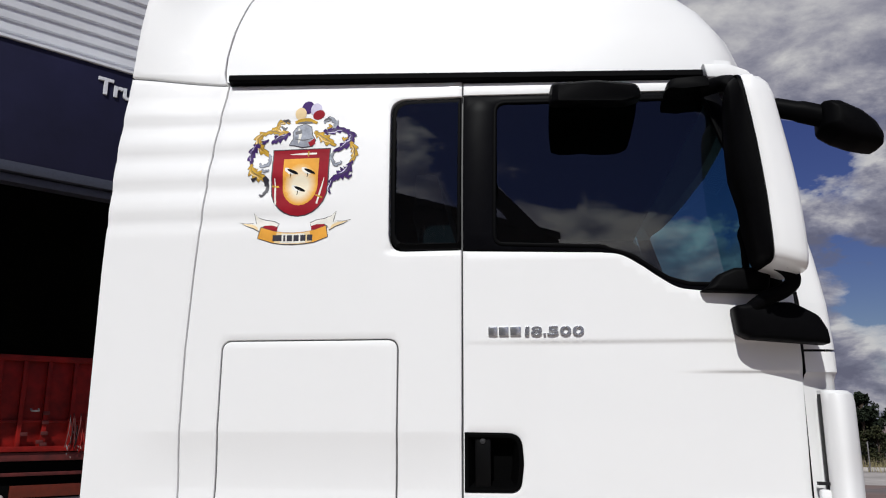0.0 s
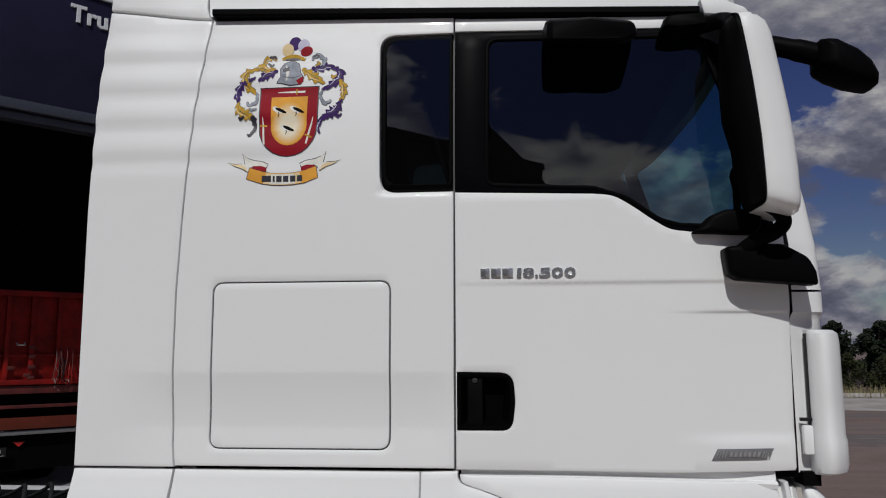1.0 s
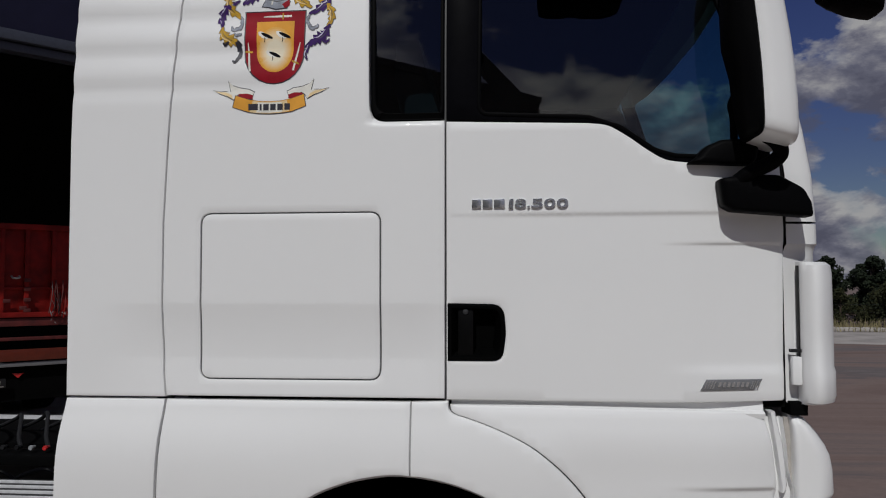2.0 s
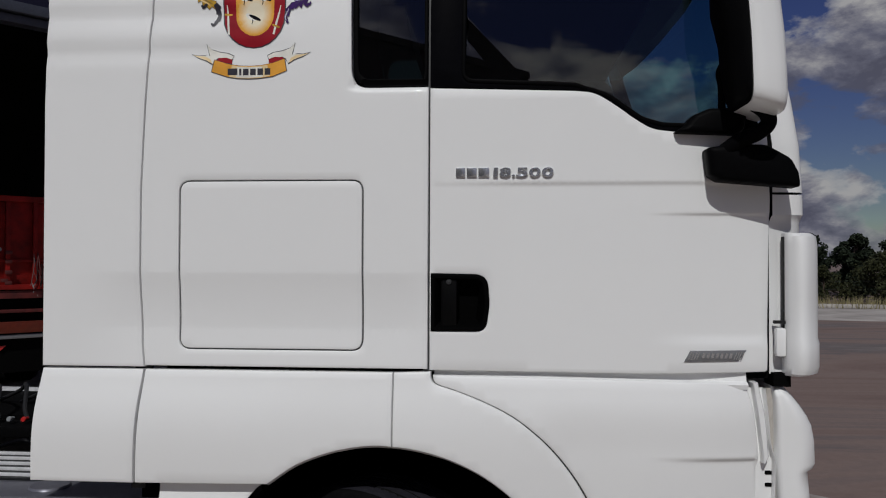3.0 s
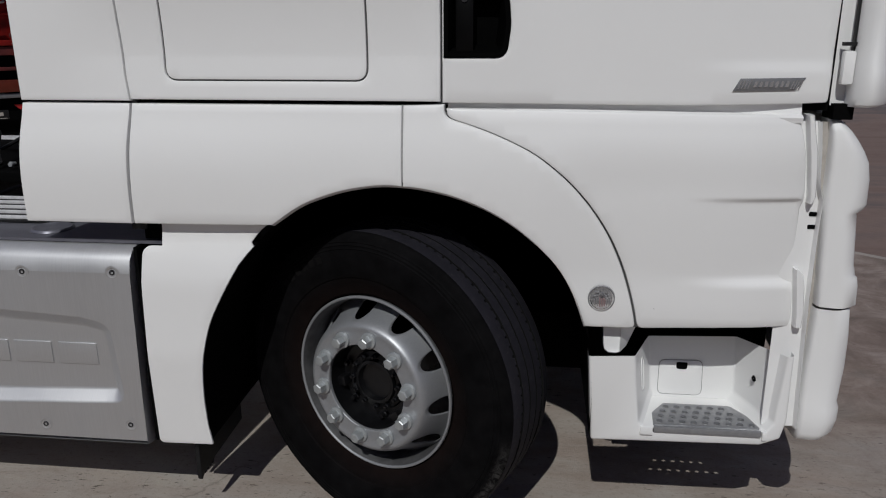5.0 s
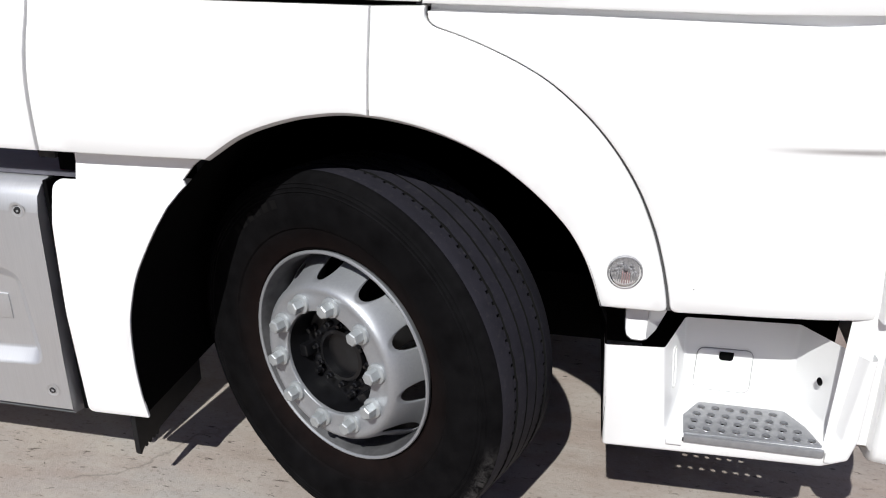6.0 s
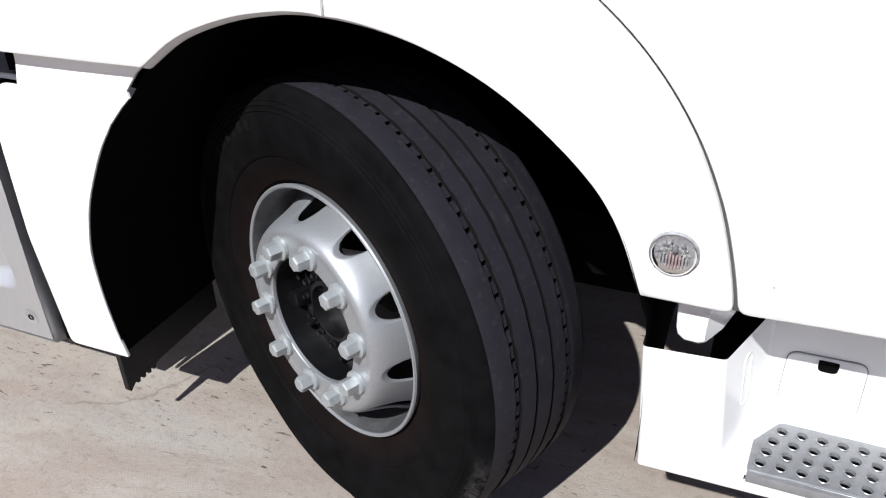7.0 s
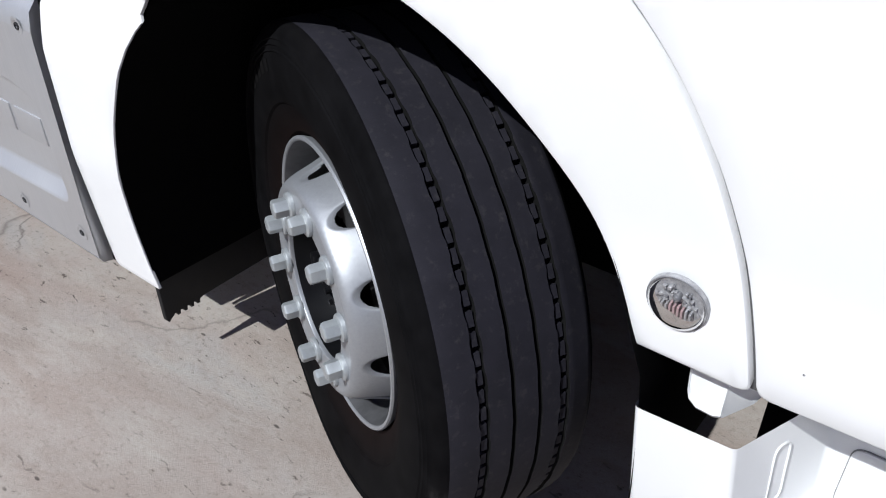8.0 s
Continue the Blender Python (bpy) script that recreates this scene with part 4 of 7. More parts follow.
        for v in bm.verts:
            h = (v.co.y - min(zs)) * kz
            v.co.x, v.co.y = x0 + (v.co.x - min(xs)) * kx + 0.07 * (h - 0.017), h
        part("model_figure", bm, CHROME, d, "chrome raised figure", m=pose(0, -0.004, 1.9640, 90, 0, 0))
    for x, w in ((0.342, 0.028), (0.375, 0.030), (0.410, 0.033)):
        part("model_mark", boxed((x, -0.006, 1.9640), (x + w, 0.002, 1.9925), 0.002), CHROME, d)
    # slanted nameplate with plain bars
    pl = [(1.022, 1.412), (1.180, 1.415), (1.206, 1.447), (1.040, 1.445)]
    part("nameplate", sheet(pl, (), lambda x, z: door_prof(x, z) - 0.004, 0.006, 0.001, 0.05), BADGE_DARK, d, "slanted grey nameplate")
    for i in range(7):
        x = 1.072 + 0.0135 * i
        part("nameplate_bar", sheet([(x, 1.423), (x + 0.008, 1.423), (x + 0.012, 1.438), (x + 0.004, 1.438)], (), lambda x, z: door_prof(x, z) - 0.0065, 0.003, 0, 0.05), CHROME, d)
    for i in range(4):
        for s, x in ((1, 1.032 + 0.008 * i), (-1, 1.166 + 0.007 * i)):
            part("nameplate_rib", sheet([(x, 1.418), (x + 0.003, 1.418), (x + 0.013, 1.441), (x + 0.010, 1.441)], (), lambda x, z: door_prof(x, z) - 0.0058, 0.002, 0, 0.05), CHROME, d)


build_door()


ROOF_IN = [(2.87, 0.055), (3.0, 0.075), (3.15, 0.105), (3.25, 0.14), (3.35, 0.20), (3.45, 0.31), (3.53, 0.48), (3.57, 0.70)]


def build_fairings():
    up = [(-0.966, 1.376), (-0.636, 1.376), (-0.6455, 1.45), (-0.652, 1.60), (-0.6515, 1.93), (-0.640, 2.196), (-0.617, 2.554), (-0.596, 2.75), (-0.582, 2.875), (-0.936, 2.908), (-0.958, 2.60), (-0.968, 2.2)]
    part("side_fairing", sheet(up, (), side_prof, 0.03, 0.004, 0.022, 0.02, BANDROWS), WHITE, truck, "white ribbed side fairing behind the cab")
    lo = [(-0.985, 1.022), (-0.6545, 1.022), (-0.6455, 1.25), (-0.637, 1.368), (-0.966, 1.368), (-0.975, 1.25)]
    part("lower_fairing", sheet(lo, (), low_prof, 0.03, 0.004, 0.03), WHITE, truck)
    roofside = [(-0.936, 2.916), (-0.592, 2.884), (-0.605, 2.93), (-0.604, 3.0), (-0.594, 3.09), (-0.564, 3.227), (-0.525, 3.36), (-0.88, 3.38), (-0.92, 3.11)]
    part("roof_fairing", sheet(roofside, (), lambda x, z: side_prof(x, 2.865) + (lerp_table(z, ROOF_IN) - 0.055) * ss(-0.93, -0.6, x), 0.03, 0.005, 0.03), WHITE, truck)
    # body behind the seams
    deep = lambda f: (lambda x, z: f(x, z) + 0.022)
    part("seam_backing", sheet([(-0.668, 1.0), (-0.625, 1.0), (-0.615, 1.6), (-0.56, 2.86), (-0.61, 2.86), (-0.68, 1.9)], (), deep(lambda x, z: side_prof(-0.62, z) if z > 1.37 else low_prof(x, z)), 0.01, 0, 0.05), SEAL, truck)
    part("seam_backing", sheet([(0.245, 1.37), (0.275, 1.37), (0.275, 2.84), (0.245, 2.84)], (), deep(door_prof), 0.01, 0, 0.05), GREYSEAM, truck)
    part("seam_backing", sheet([(1.25, 1.38), (1.31, 1.38), (1.31, 2.09), (1.25, 2.09)], (), deep(door_prof), 0.01, 0, 0.05), SEAL, truck)


build_fairings()

ARCH = smooth_line([(-0.232, 1.026), (-0.14, 1.088), (-0.042, 1.126), (0.040, 1.144), (0.110, 1.150), (0.20, 1.143), (0.291, 1.123), (0.377, 1.090),
                    (0.452, 1.047), (0.523, 0.990), (0.582, 0.927), (0.622, 0.864), (0.649, 0.803), (0.671, 0.737)], 4)
CURVE = smooth_line([(0.270, 1.372), (0.2715, 1.350), (0.286, 1.334), (0.335, 1.319), (0.398, 1.297), (0.462, 1.270), (0.521, 1.239), (0.570, 1.203), (0.615, 1.163),
                     (0.658, 1.116), (0.695, 1.067), (0.727, 1.016), (0.752, 0.966), (0.776, 0.908), (0.797, 0.842), (0.811, 0.788), (0.821, 0.737)], 3)


def build_fenders():
    k = min(range(len(ARCH)), key=lambda i: abs(ARCH[i][0] - 0.15))
    zk = (ARCH[k][1] + ARCH[k + 1][1]) / 2
    rear = [(-0.648, 1.022)] + [p for p in ARCH if p[0] < 0.145] + [(0.1500, zk), (0.1500, 1.368), (-0.632, 1.368), (-0.638, 1.25)]
    part("lower_side_panel", sheet(rear, (), low_prof, 0.03, 0.005, 0.028, 0.02), WHITE, truck)
    arc = [(0.1530, 1.368), (0.1530, zk)] + [p for p in ARCH if p[0] > 0.158] + [(0.799, 0.737), (0.8080, 0.7385), (0.8143, 0.7435)] + [(p[0] - 0.003, p[1]) for p in reversed(CURVE) if p[1] > 0.750]
    part("fender", sheet(arc, (), low_prof, 0.03, 0.005, 0.026, 0.02), WHITE, truck, "white curved wheel fender")
    fr = [(p[0] + 0.003, min(p[1], 1.362)) for p in CURVE if p[1] > 0.750] + [(0.8245, 0.7455), (0.8305, 0.7405), (0.840, 0.7390), (1.08, 0.7510), (1.250, 0.7525), (1.249, 0.80), (1.239, 0.925), (1.2355, 1.10), (1.242, 1.124), (1.228, 1.252), (1.218, 1.30), (1.203, 1.350)]
    part("lower_front_panel", sheet(fr, (), front_prof, 0.03, 0.005, 0.026, 0.02, rows((1.148, 1.140, 1.135, 1.130, 1.125, 1.120, 1.115, 1.109, 0.91, 0.902, 0.894, 0.886, 0.878, 0.870, 0.862), 0.85, 1.24, 56)), WHITE, truck)
    part("seam_backing", sheet([(p[0] - 0.025, p[1]) for p in CURVE[3:]] + [(p[0] + 0.02, p[1]) for p in reversed(CURVE[3:])], (), lambda x, z: low_prof(x, z) + 0.014, 0.008, 0, 0.05), GREYSEAM, truck)
    bm = bmesh.new()
    loft(bm, [[(x, 0.014, 1.33), (x, 0.010, z - 0.004), (x, 0.014, z), (x, 0.030, z + 0.004), (x, 0.036, z + 0.03), (x, 0.037, 1.42)] for x, z in ((0.275, 1.360), (0.6, 1.359), (0.9, 1.354), (1.21, 1.348))])
    part("sill_ledge", bm, WHITE, truck)
    part("seam_backing", sheet([(0.142, 1.16), (0.161, 1.16), (0.161, 1.366), (0.142, 1.366)], (), lambda x, z: low_prof(x, z) + 0.0055, 0.006, 0, 0.04), PALESEAM, truck)
    # turned-in lip of the arch
    lip = []
    for i, (x, z) in enumerate(ARCH):
        (xa, za), (xb, zb) = ARCH[max(i - 1, 0)], ARCH[min(i + 1, len(ARCH) - 1)]
        w = abs(xb - xa) / math.hypot(xb - xa, zb - za) * ss(0.66, 0.50, x)
        y = low_prof(x, z)
        lip.append([(x, y + 0.003, z + 0.002), (x, y + 0.010, z - 0.003 * w), (x, y + 0.022, z - 0.0085 * w), (x, y + 0.028, z - 0.0095 * w), (x, y + 0.031, z - 0.0065 * w), (x, y + 0.031, z + 0.012)])
    bm = bmesh.new()
    loft(bm, lip)
    part("arch_lip", bm, WHITE, truck, "", 60)
    # tab under the fender
    bm = bmesh.new()
    tab = [(0.729, 0.755, 0.0), (0.735, 0.662, 0.0), (0.739, 0.648, 0.0), (0.751, 0.638, 0.004), (0.775, 0.637, 0.018), (0.785, 0.642, 0.024), (0.786, 0.755, 0.066)]     # x, z and the lean of the outer cheek
    loft(bm, [[(0.757 + (x - 0.757) * k + lean * f, y, 0.755 + (z - 0.755) * k + 0.003 * f) for x, z, lean in tab] for y, k, f in ((0.056, 0.90, 0), (0.052, 0.95, 0), (0.054, 0.985, 0), (0.060, 1.0, 0.08), (0.104, 1.0, 1.0))], closed=True, cap=True)
    part("fender_tab", bm, WHITE, truck, "", 50)
    # stone chip in the paint
    for x, z, r in ((0.865, 0.803, 0.0011),):
        bm = bmesh.new()
        lathe(bm, [(0.0002, 0.0004), (r, 0.0003), (r * 1.3, -0.0004)], 7)
        part("paint_chip", bm, BADGE_DARK, truck, m=pose(x, front_prof(x, z) - 0.0006, z))
    # round side lamp
    bm = bmesh.new()
    lathe(bm, [(0.0005, 0.017), (0.014, 0.0165), (0.026, 0.014), (0.033, 0.009), (0.0360, 0.001), (0.0360, -0.003)], 32)
    y0 = low_prof(0.7165, 0.831)
    lamp = part("side_lamp", bm, LENSMAT, truck, "round clear side lamp", m=pose(0.7165, y0 - 0.001, 0.8305, 10, 0, 0) @ Matrix.Diagonal((1, 1, 1.09, 1)))
    bm = bmesh.new()
    lathe(bm, [(0.0385, -0.002), (0.0380, 0.003), (0.0365, 0.004), (0.0358, 0.0)], 32, closed=True)
    part("rim", bm, LAMPSILVER, lamp)
    bm = bmesh.new()
    lathe(bm, [(0.0005, -0.001), (0.018, 0.000), (0.030, 0.0015), (0.0355, 0.003), (0.0374, 0.0032)], 28)
    part("reflector", bm, LAMPSILVER, lamp)
    for i in range(9):
        x = -0.0195 + i * 0.0049
        top = 0.004 if i % 2 else 0.002
        part("rib", boxed((x - 0.0013, -0.011, -0.022 + abs(x) * 0.35), (x + 0.0013, -0.001, top - abs(x) * 0.15), 0.0005), PINK if 2 < i < 7 else LAMPSILVER, lamp)
    bm = bmesh.new()
    lathe(bm, [(0.0005, 0.011), (0.0035, 0.010), (0.005, 0.006), (0.005, 0.0)], 12)
    part("bulb", bm, BADGE_DARK, lamp, m=pose(0.001, 0, 0.012))
    bm = bmesh.new()
    lathe(bm, [(0.0005, 0.0010), (0.0235, 0.0010), (0.0285, 0.0030), (0.0300, 0.0022), (0.0305, -0.003)], 28)
    part("lower_lip", bm, LAMPSILVER, lamp, m=pose(0, -0.001, -0.0165))
    bm = bmesh.new()
    lathe(bm, [(0.0362, 0.0030), (0.0368, 0.0046), (0.0374, 0.0030)], 40, closed=True)
    part("lens_edge", bm, BADGE_DARK, lamp)
    rnd = random.Random(4)
    for i in range(26):                                    # facets pressed into the reflector
        a, r = rnd.uniform(0.1, math.pi - 0.1), rnd.uniform(0.012, 0.031)
        u, v, h = r * math.cos(a), r * math.sin(a) * 0.9 - 0.002, rnd.uniform(0.0014, 0.0026)
        part("facet", boxed((u - h, -0.0055, v - h), (u + h, 0.0, v + h * 0.6), 0.0009), LAMPSILVER if i % 3 else BADGE_DARK, lamp)


LENSMAT = glass("lamp_lens", (0.96, 0.955, 0.955), 1.28)
LAMPSILVER = plain("lamp_reflector", (0.345, 0.345, 0.355), 0.35, 0.2, var=0.35, scale=160)
PINK = plain("lamp_ribs", (0.36, 0.25, 0.255), 0.3)
build_fenders()


SKIRT_ARCH = smooth_line([(-0.492, 0.36), (-0.492, 0.46), (-0.482, 0.57), (-0.462, 0.66), (-0.438, 0.73), (-0.394, 0.815), (-0.345, 0.90)], 4)
SKIRT_TOP = [(-0.316, 0.936), (-0.3005, 0.953), (-0.3075, 0.965), (-0.296, 0.980), (-0.278, 1.002), (-0.243, 1.030), (-0.236, 1.035)]
SKIRT_Y = [(0.28, 0.0), (0.6, -0.03), (0.85, -0.03), (0.93, -0.012), (0.97, 0.006), (1.04, 0.010)]


def build_skirt():
    out = rounded([(-0.664, 0.282, 0.02), (-0.484, 0.285, 0.005)] + SKIRT_ARCH + SKIRT_TOP + [(-0.583, 1.035), (-0.583, 0.948), (-0.642, 0.948, 0.04), (-0.650, 0.80)])
    part("side_skirt", sheet(out, (), lambda x, z: lerp_table(z, SKIRT_Y), 0.005, 0.002, 0.03), WHITE, truck)
    part("inner_panel", boxed((-0.66, 0.05, 0.955), (-0.30, 0.06, 1.05)), LINER, truck)


build_skirt()

# wheel, steered to the right
WHEEL_Z = 0.484


def build_wheel():
    w = part("front_wheel", boxed((-0.05, 0.02, -0.05), (0.05, 0.30, 0.05), 0.01), STEEL_DARK, truck, "steered front wheel with a silver steel rim", m=pose(0.076, 0.205, WHEEL_Z, 0, 0, -24.2))
    R = 0.503
    # tread cross-section: (r, w); grooves at four places, the outer two broken into blocks
    groove_c, half = (0.072, 0.022, -0.023, -0.067), (0.0084, 0.0036, 0.0036, 0.0084)
    pr, tags = [], []

    def add(r, ww, tag="t"):
        pr.append((r, ww))
        tags.append(tag)
    for r, ww in ((0.290, 0.112), (0.300, 0.124), (0.315, 0.129), (0.335, 0.138), (0.350, 0.142), (0.353, 0.1425), (0.357, 0.147), (0.37, 0.151), (0.40, 0.156), (0.43, 0.156), (0.447, 0.154), (0.449, 0.156), (0.452, 0.1538), (0.458, 0.1530), (0.460, 0.1550), (0.463, 0.1526), (0.468, 0.151), (0.470, 0.1525), (0.473, 0.1495), (0.478, 0.1475), (0.4895, 0.143), (0.4965, 0.137)):
        add(r, ww, "s")
    add(R - 0.0036, 0.130)
    add(R - 0.0026, 0.10)
    for i, (c, h) in enumerate(zip(groove_c, half)):
        crown_r = R - 0.0012 - 0.12 * c * c
        k = "z" if i in (0, 3) else "g"
        add(crown_r, c + h + 0.010, "t")
        add(crown_r, c + h, k + "a")
        add(crown_r - 0.014, c + h * 0.75, k + "b")
        add(crown_r - 0.014, c - h * 0.75, k + "b")
        add(crown_r, c - h, k + "a")
        add(crown_r, c - h - 0.010, "t")
    add(R - 0.003, -0.088)
    add(R - 0.0045, -0.110)
    for r, ww in ((0.4945, 0.119), (0.485, 0.129), (0.45, 0.140), (0.40, 0.141), (0.34, 0.125), (0.30, 0.108), (0.29, 0.09)):
        add(r, -ww, "s")
    seg = 324

    def wobble(i, j, r, ww):
        tag = tags[j]
        if tag[0] == "z":
            c = min(groove_c, key=lambda g: abs(g - ww))
            ww = c + (ww - c) * (1.0 + 0.12 * (-1) ** (i // 3))
        elif tag[0] == "g":
            ww += 0.0005 * (1, 0.4, -1, -0.4)[(i // 2) % 4]
        a = 2 * math.pi * i / seg
        z = r * math.sin(a)
        if z < -WHEEL_Z:                                   # flattened where it stands on the ground
            r = r * WHEEL_Z / -z
        elif z < -0.40 and tag == "s":
            ww *= 1.0 + 0.05 * (-z - 0.40) / 0.08
        return r, ww
    bm = bmesh.new()
    lathe(bm, pr, seg, mat=lambda j: 2 if tags[j][1:] == "b" or (tags[j][1:] == "a" and tags[min(j + 1, len(tags) - 1)][1:] == "b") else (0 if tags[j] != "s" else 1), wobble=wobble)
    bmesh.ops.recalc_face_normals(bm, faces=bm.faces)
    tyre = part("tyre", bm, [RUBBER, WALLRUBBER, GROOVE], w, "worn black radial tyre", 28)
    bm = bmesh.new()
    rnd = random.Random(21)
    for c, side in ((groove_c[0], 1), (groove_c[3], 1)):        # low rubber blocks left standing in the outer grooves
        for i in range(104):
            a = 2 * math.pi * (i + 0.5) / 104
            if math.sin(a) * R < -0.46:
                continue
            m = Matrix.Rotation(-a, 4, "Y") @ Matrix.Translation((R - 0.0012 - 0.12 * c * c, -c, 0))
            w0, w1 = -0.0048 + rnd.uniform(-0.0006, 0.0006), 0.0046 + rnd.uniform(-0.0006, 0.0006)
            if i % 2:
                w0, w1 = w0 - 0.0007, w1 - 0.0007
            top, h = -0.0022 - 0.0012 * rnd.random(), 0.0108 + rnd.uniform(-0.0007, 0.0007)
            vs = [bm.verts.new(m @ Vector(p)) for p in ((-0.013, w0, -h), (-0.013, w1, -h), (-0.013, w1, h), (-0.013, w0, h), (top, w0, -h), (top, w1, -h), (top, w1, h), (top, w0, h))]
            for f in ((4, 5, 6, 7), (0, 1, 5, 4), (1, 2, 6, 5), (2, 3, 7, 6), (3, 0, 4, 7)):
                bm.faces.new([vs[q] for q in f])
    bmesh.ops.recalc_face_normals(bm, faces=bm.faces)
    tagged(part("groove_block", bm, RUBBER, tyre), kind="stuff")
    # raised marks on the sidewall as plain bars
    for i in range(6):
        a0 = radians(112 + i * 4.6)
        bm = bmesh.new()
        vs = [bm.verts.new((r * math.cos(a), -0.1568, r * math.sin(a))) for a, r in ((a0, 0.415), (a0 + radians(3.0), 0.415), (a0 + radians(3.0), 0.438), (a0, 0.438))]
        bm.faces.new(vs)
        part("sidewall_mark", bm, MARKRUBBER, tyre)
    # rim barrel and flange
    bm = bmesh.new()
    lathe(bm, [(0.287, 0.110), (0.291, 0.120), (0.2925, 0.127), (0.2905, 0.131), (0.287, 0.1315), (0.2835, 0.129), (0.2820, 0.124)], 96)
    rim = part("rim", bm, SILVER, w, "silver painted steel rim with hand holes")
    # the barrel's dark grey holds the shade behind the lip as well as dust
    bm = bmesh.new()
    lathe(bm, [(0.2825, 0.127), (0.2780, 0.112), (0.2755, 0.095), (0.274, 0.05), (0.274, -0.10), (0.28, -0.12)], 96)
    part("rim_barrel", bm, BARREL, rim, "dusty inner barrel with its shade put into the grey")
    # disc with ten hand holes
    DISC = [(0.0, 0.166), (0.140, 0.166), (0.182, 0.166), (0.192, 0.1672), (0.200, 0.1695), (0.206, 0.1688), (0.212, 0.164), (0.218, 0.156), (0.226, 0.138), (0.236, 0.108), (0.248, 0.078), (0.260, 0.054), (0.274, 0.034)]

    holes = [circle(0, 0, 0.1435, n=56)[::-1]]
    for i in range(10):
        a = 2 * math.pi * i / 10 + radians(28.5)
        holes.append(circle(0.2435 * math.cos(a), 0.2435 * math.sin(a), 0.0245, 0.031, 22, tilt=a)[::-1])
    rs = [0.150, 0.160, 0.170, 0.180, 0.188] + [0.193 + 0.004 * k for k in range(20)]
    extra = [(r * math.cos((a + 0.5 * (k % 2)) * math.pi / 60), r * math.sin((a + 0.5 * (k % 2)) * math.pi / 60)) for k, r in enumerate(rs) for a in range(120)]
    part("disc", sheet(circle(0, 0, 0.2735, n=120), holes, lambda x, z: -smooth_table(math.hypot(x, z), DISC), 0.012, 0.0022, 2.0, 0.012, extra, 0.002), SILVER, rim, angle=60)
    nut = bmesh.new()
    lathe(nut, [(0.0262, 0.0), (0.0264, 0.005), (0.0255, 0.0075), (0.0225, 0.0090), (0.0205, 0.0095), (0.010, 0.0095)], 28)
    hexr = 0.0188
    lathe(nut, [(hexr, 0.0088), (hexr, 0.032), (hexr - 0.0012, 0.0355), (hexr - 0.0042, 0.0378), (0.009, 0.0382), (0.0005, 0.0384)], 6)
    me = bpy.data.meshes.new("wheel_nut")
    nut.to_mesh(me)
    nut.free()
    me.materials.append(ZINC)
    finish(me, 25)
    for i in range(10):
        a = 2 * math.pi * (i + 0.5) / 10 + radians(-7.5)
        o = new("wheel_nut", me)
        o.parent = rim
        o.matrix_basis = pose(0.1675 * math.cos(a), -0.1662, 0.1675 * math.sin(a), 0, 17 * i, 0)
    # hub
    bm = bmesh.new()
    lathe(bm, [(0.1405, 0.158), (0.1400, 0.15), (0.138, 0.108), (0.134, 0.094), (0.102, 0.088), (0.098, 0.098), (0.076, 0.103), (0.072, 0.116), (0.062, 0.118), (0.058, 0.098), (0.0005, 0.094)], 48)
    hub = part("hub", bm, HUB, rim, "dark greasy hub")
    for i in range(12):
        a = 2 * math.pi * i / 12
        bm, bm2 = bmesh.new(), bmesh.new()
        lathe(bm2, [(0.011, 0.0), (0.011, 0.012), (0.008, 0.014), (0.0075, 0.030), (0.0005, 0.031)], 8)
        lathe(bm, [(0.0085, 0.0), (0.0085, 0.016), (0.006, 0.018), (0.0055, 0.026), (0.0005, 0.026)], 6)
        part("hub_bolt", bm, HUB, rim, m=pose(0.087 * math.cos(a), -0.099, 0.087 * math.sin(a)))
        if i % 2:
            part("hub_stud", bm2, HUB, rim, m=pose(0.118 * math.cos(a + 0.2), -0.088, 0.118 * math.sin(a + 0.2)))
    bm = bmesh.new()
    lathe(bm, [(0.0135, 0.0), (0.0125, 0.016), (0.006, 0.02), (0.0005, 0.02)], 10)
    part("valve", bm, HUB, rim, m=pose(-0.085, -0.094, -0.04, 0, 0, 0))
    for a in (-100, 20, 140):                              # lugs that centre the rim
        part("hub_lug", boxed((-0.017, -0.128, 0.112), (0.017, -0.088, 0.139), 0.005), HUB, rim, m=pose(0, 0, 0, 0, a, 0))
    return w


build_wheel()


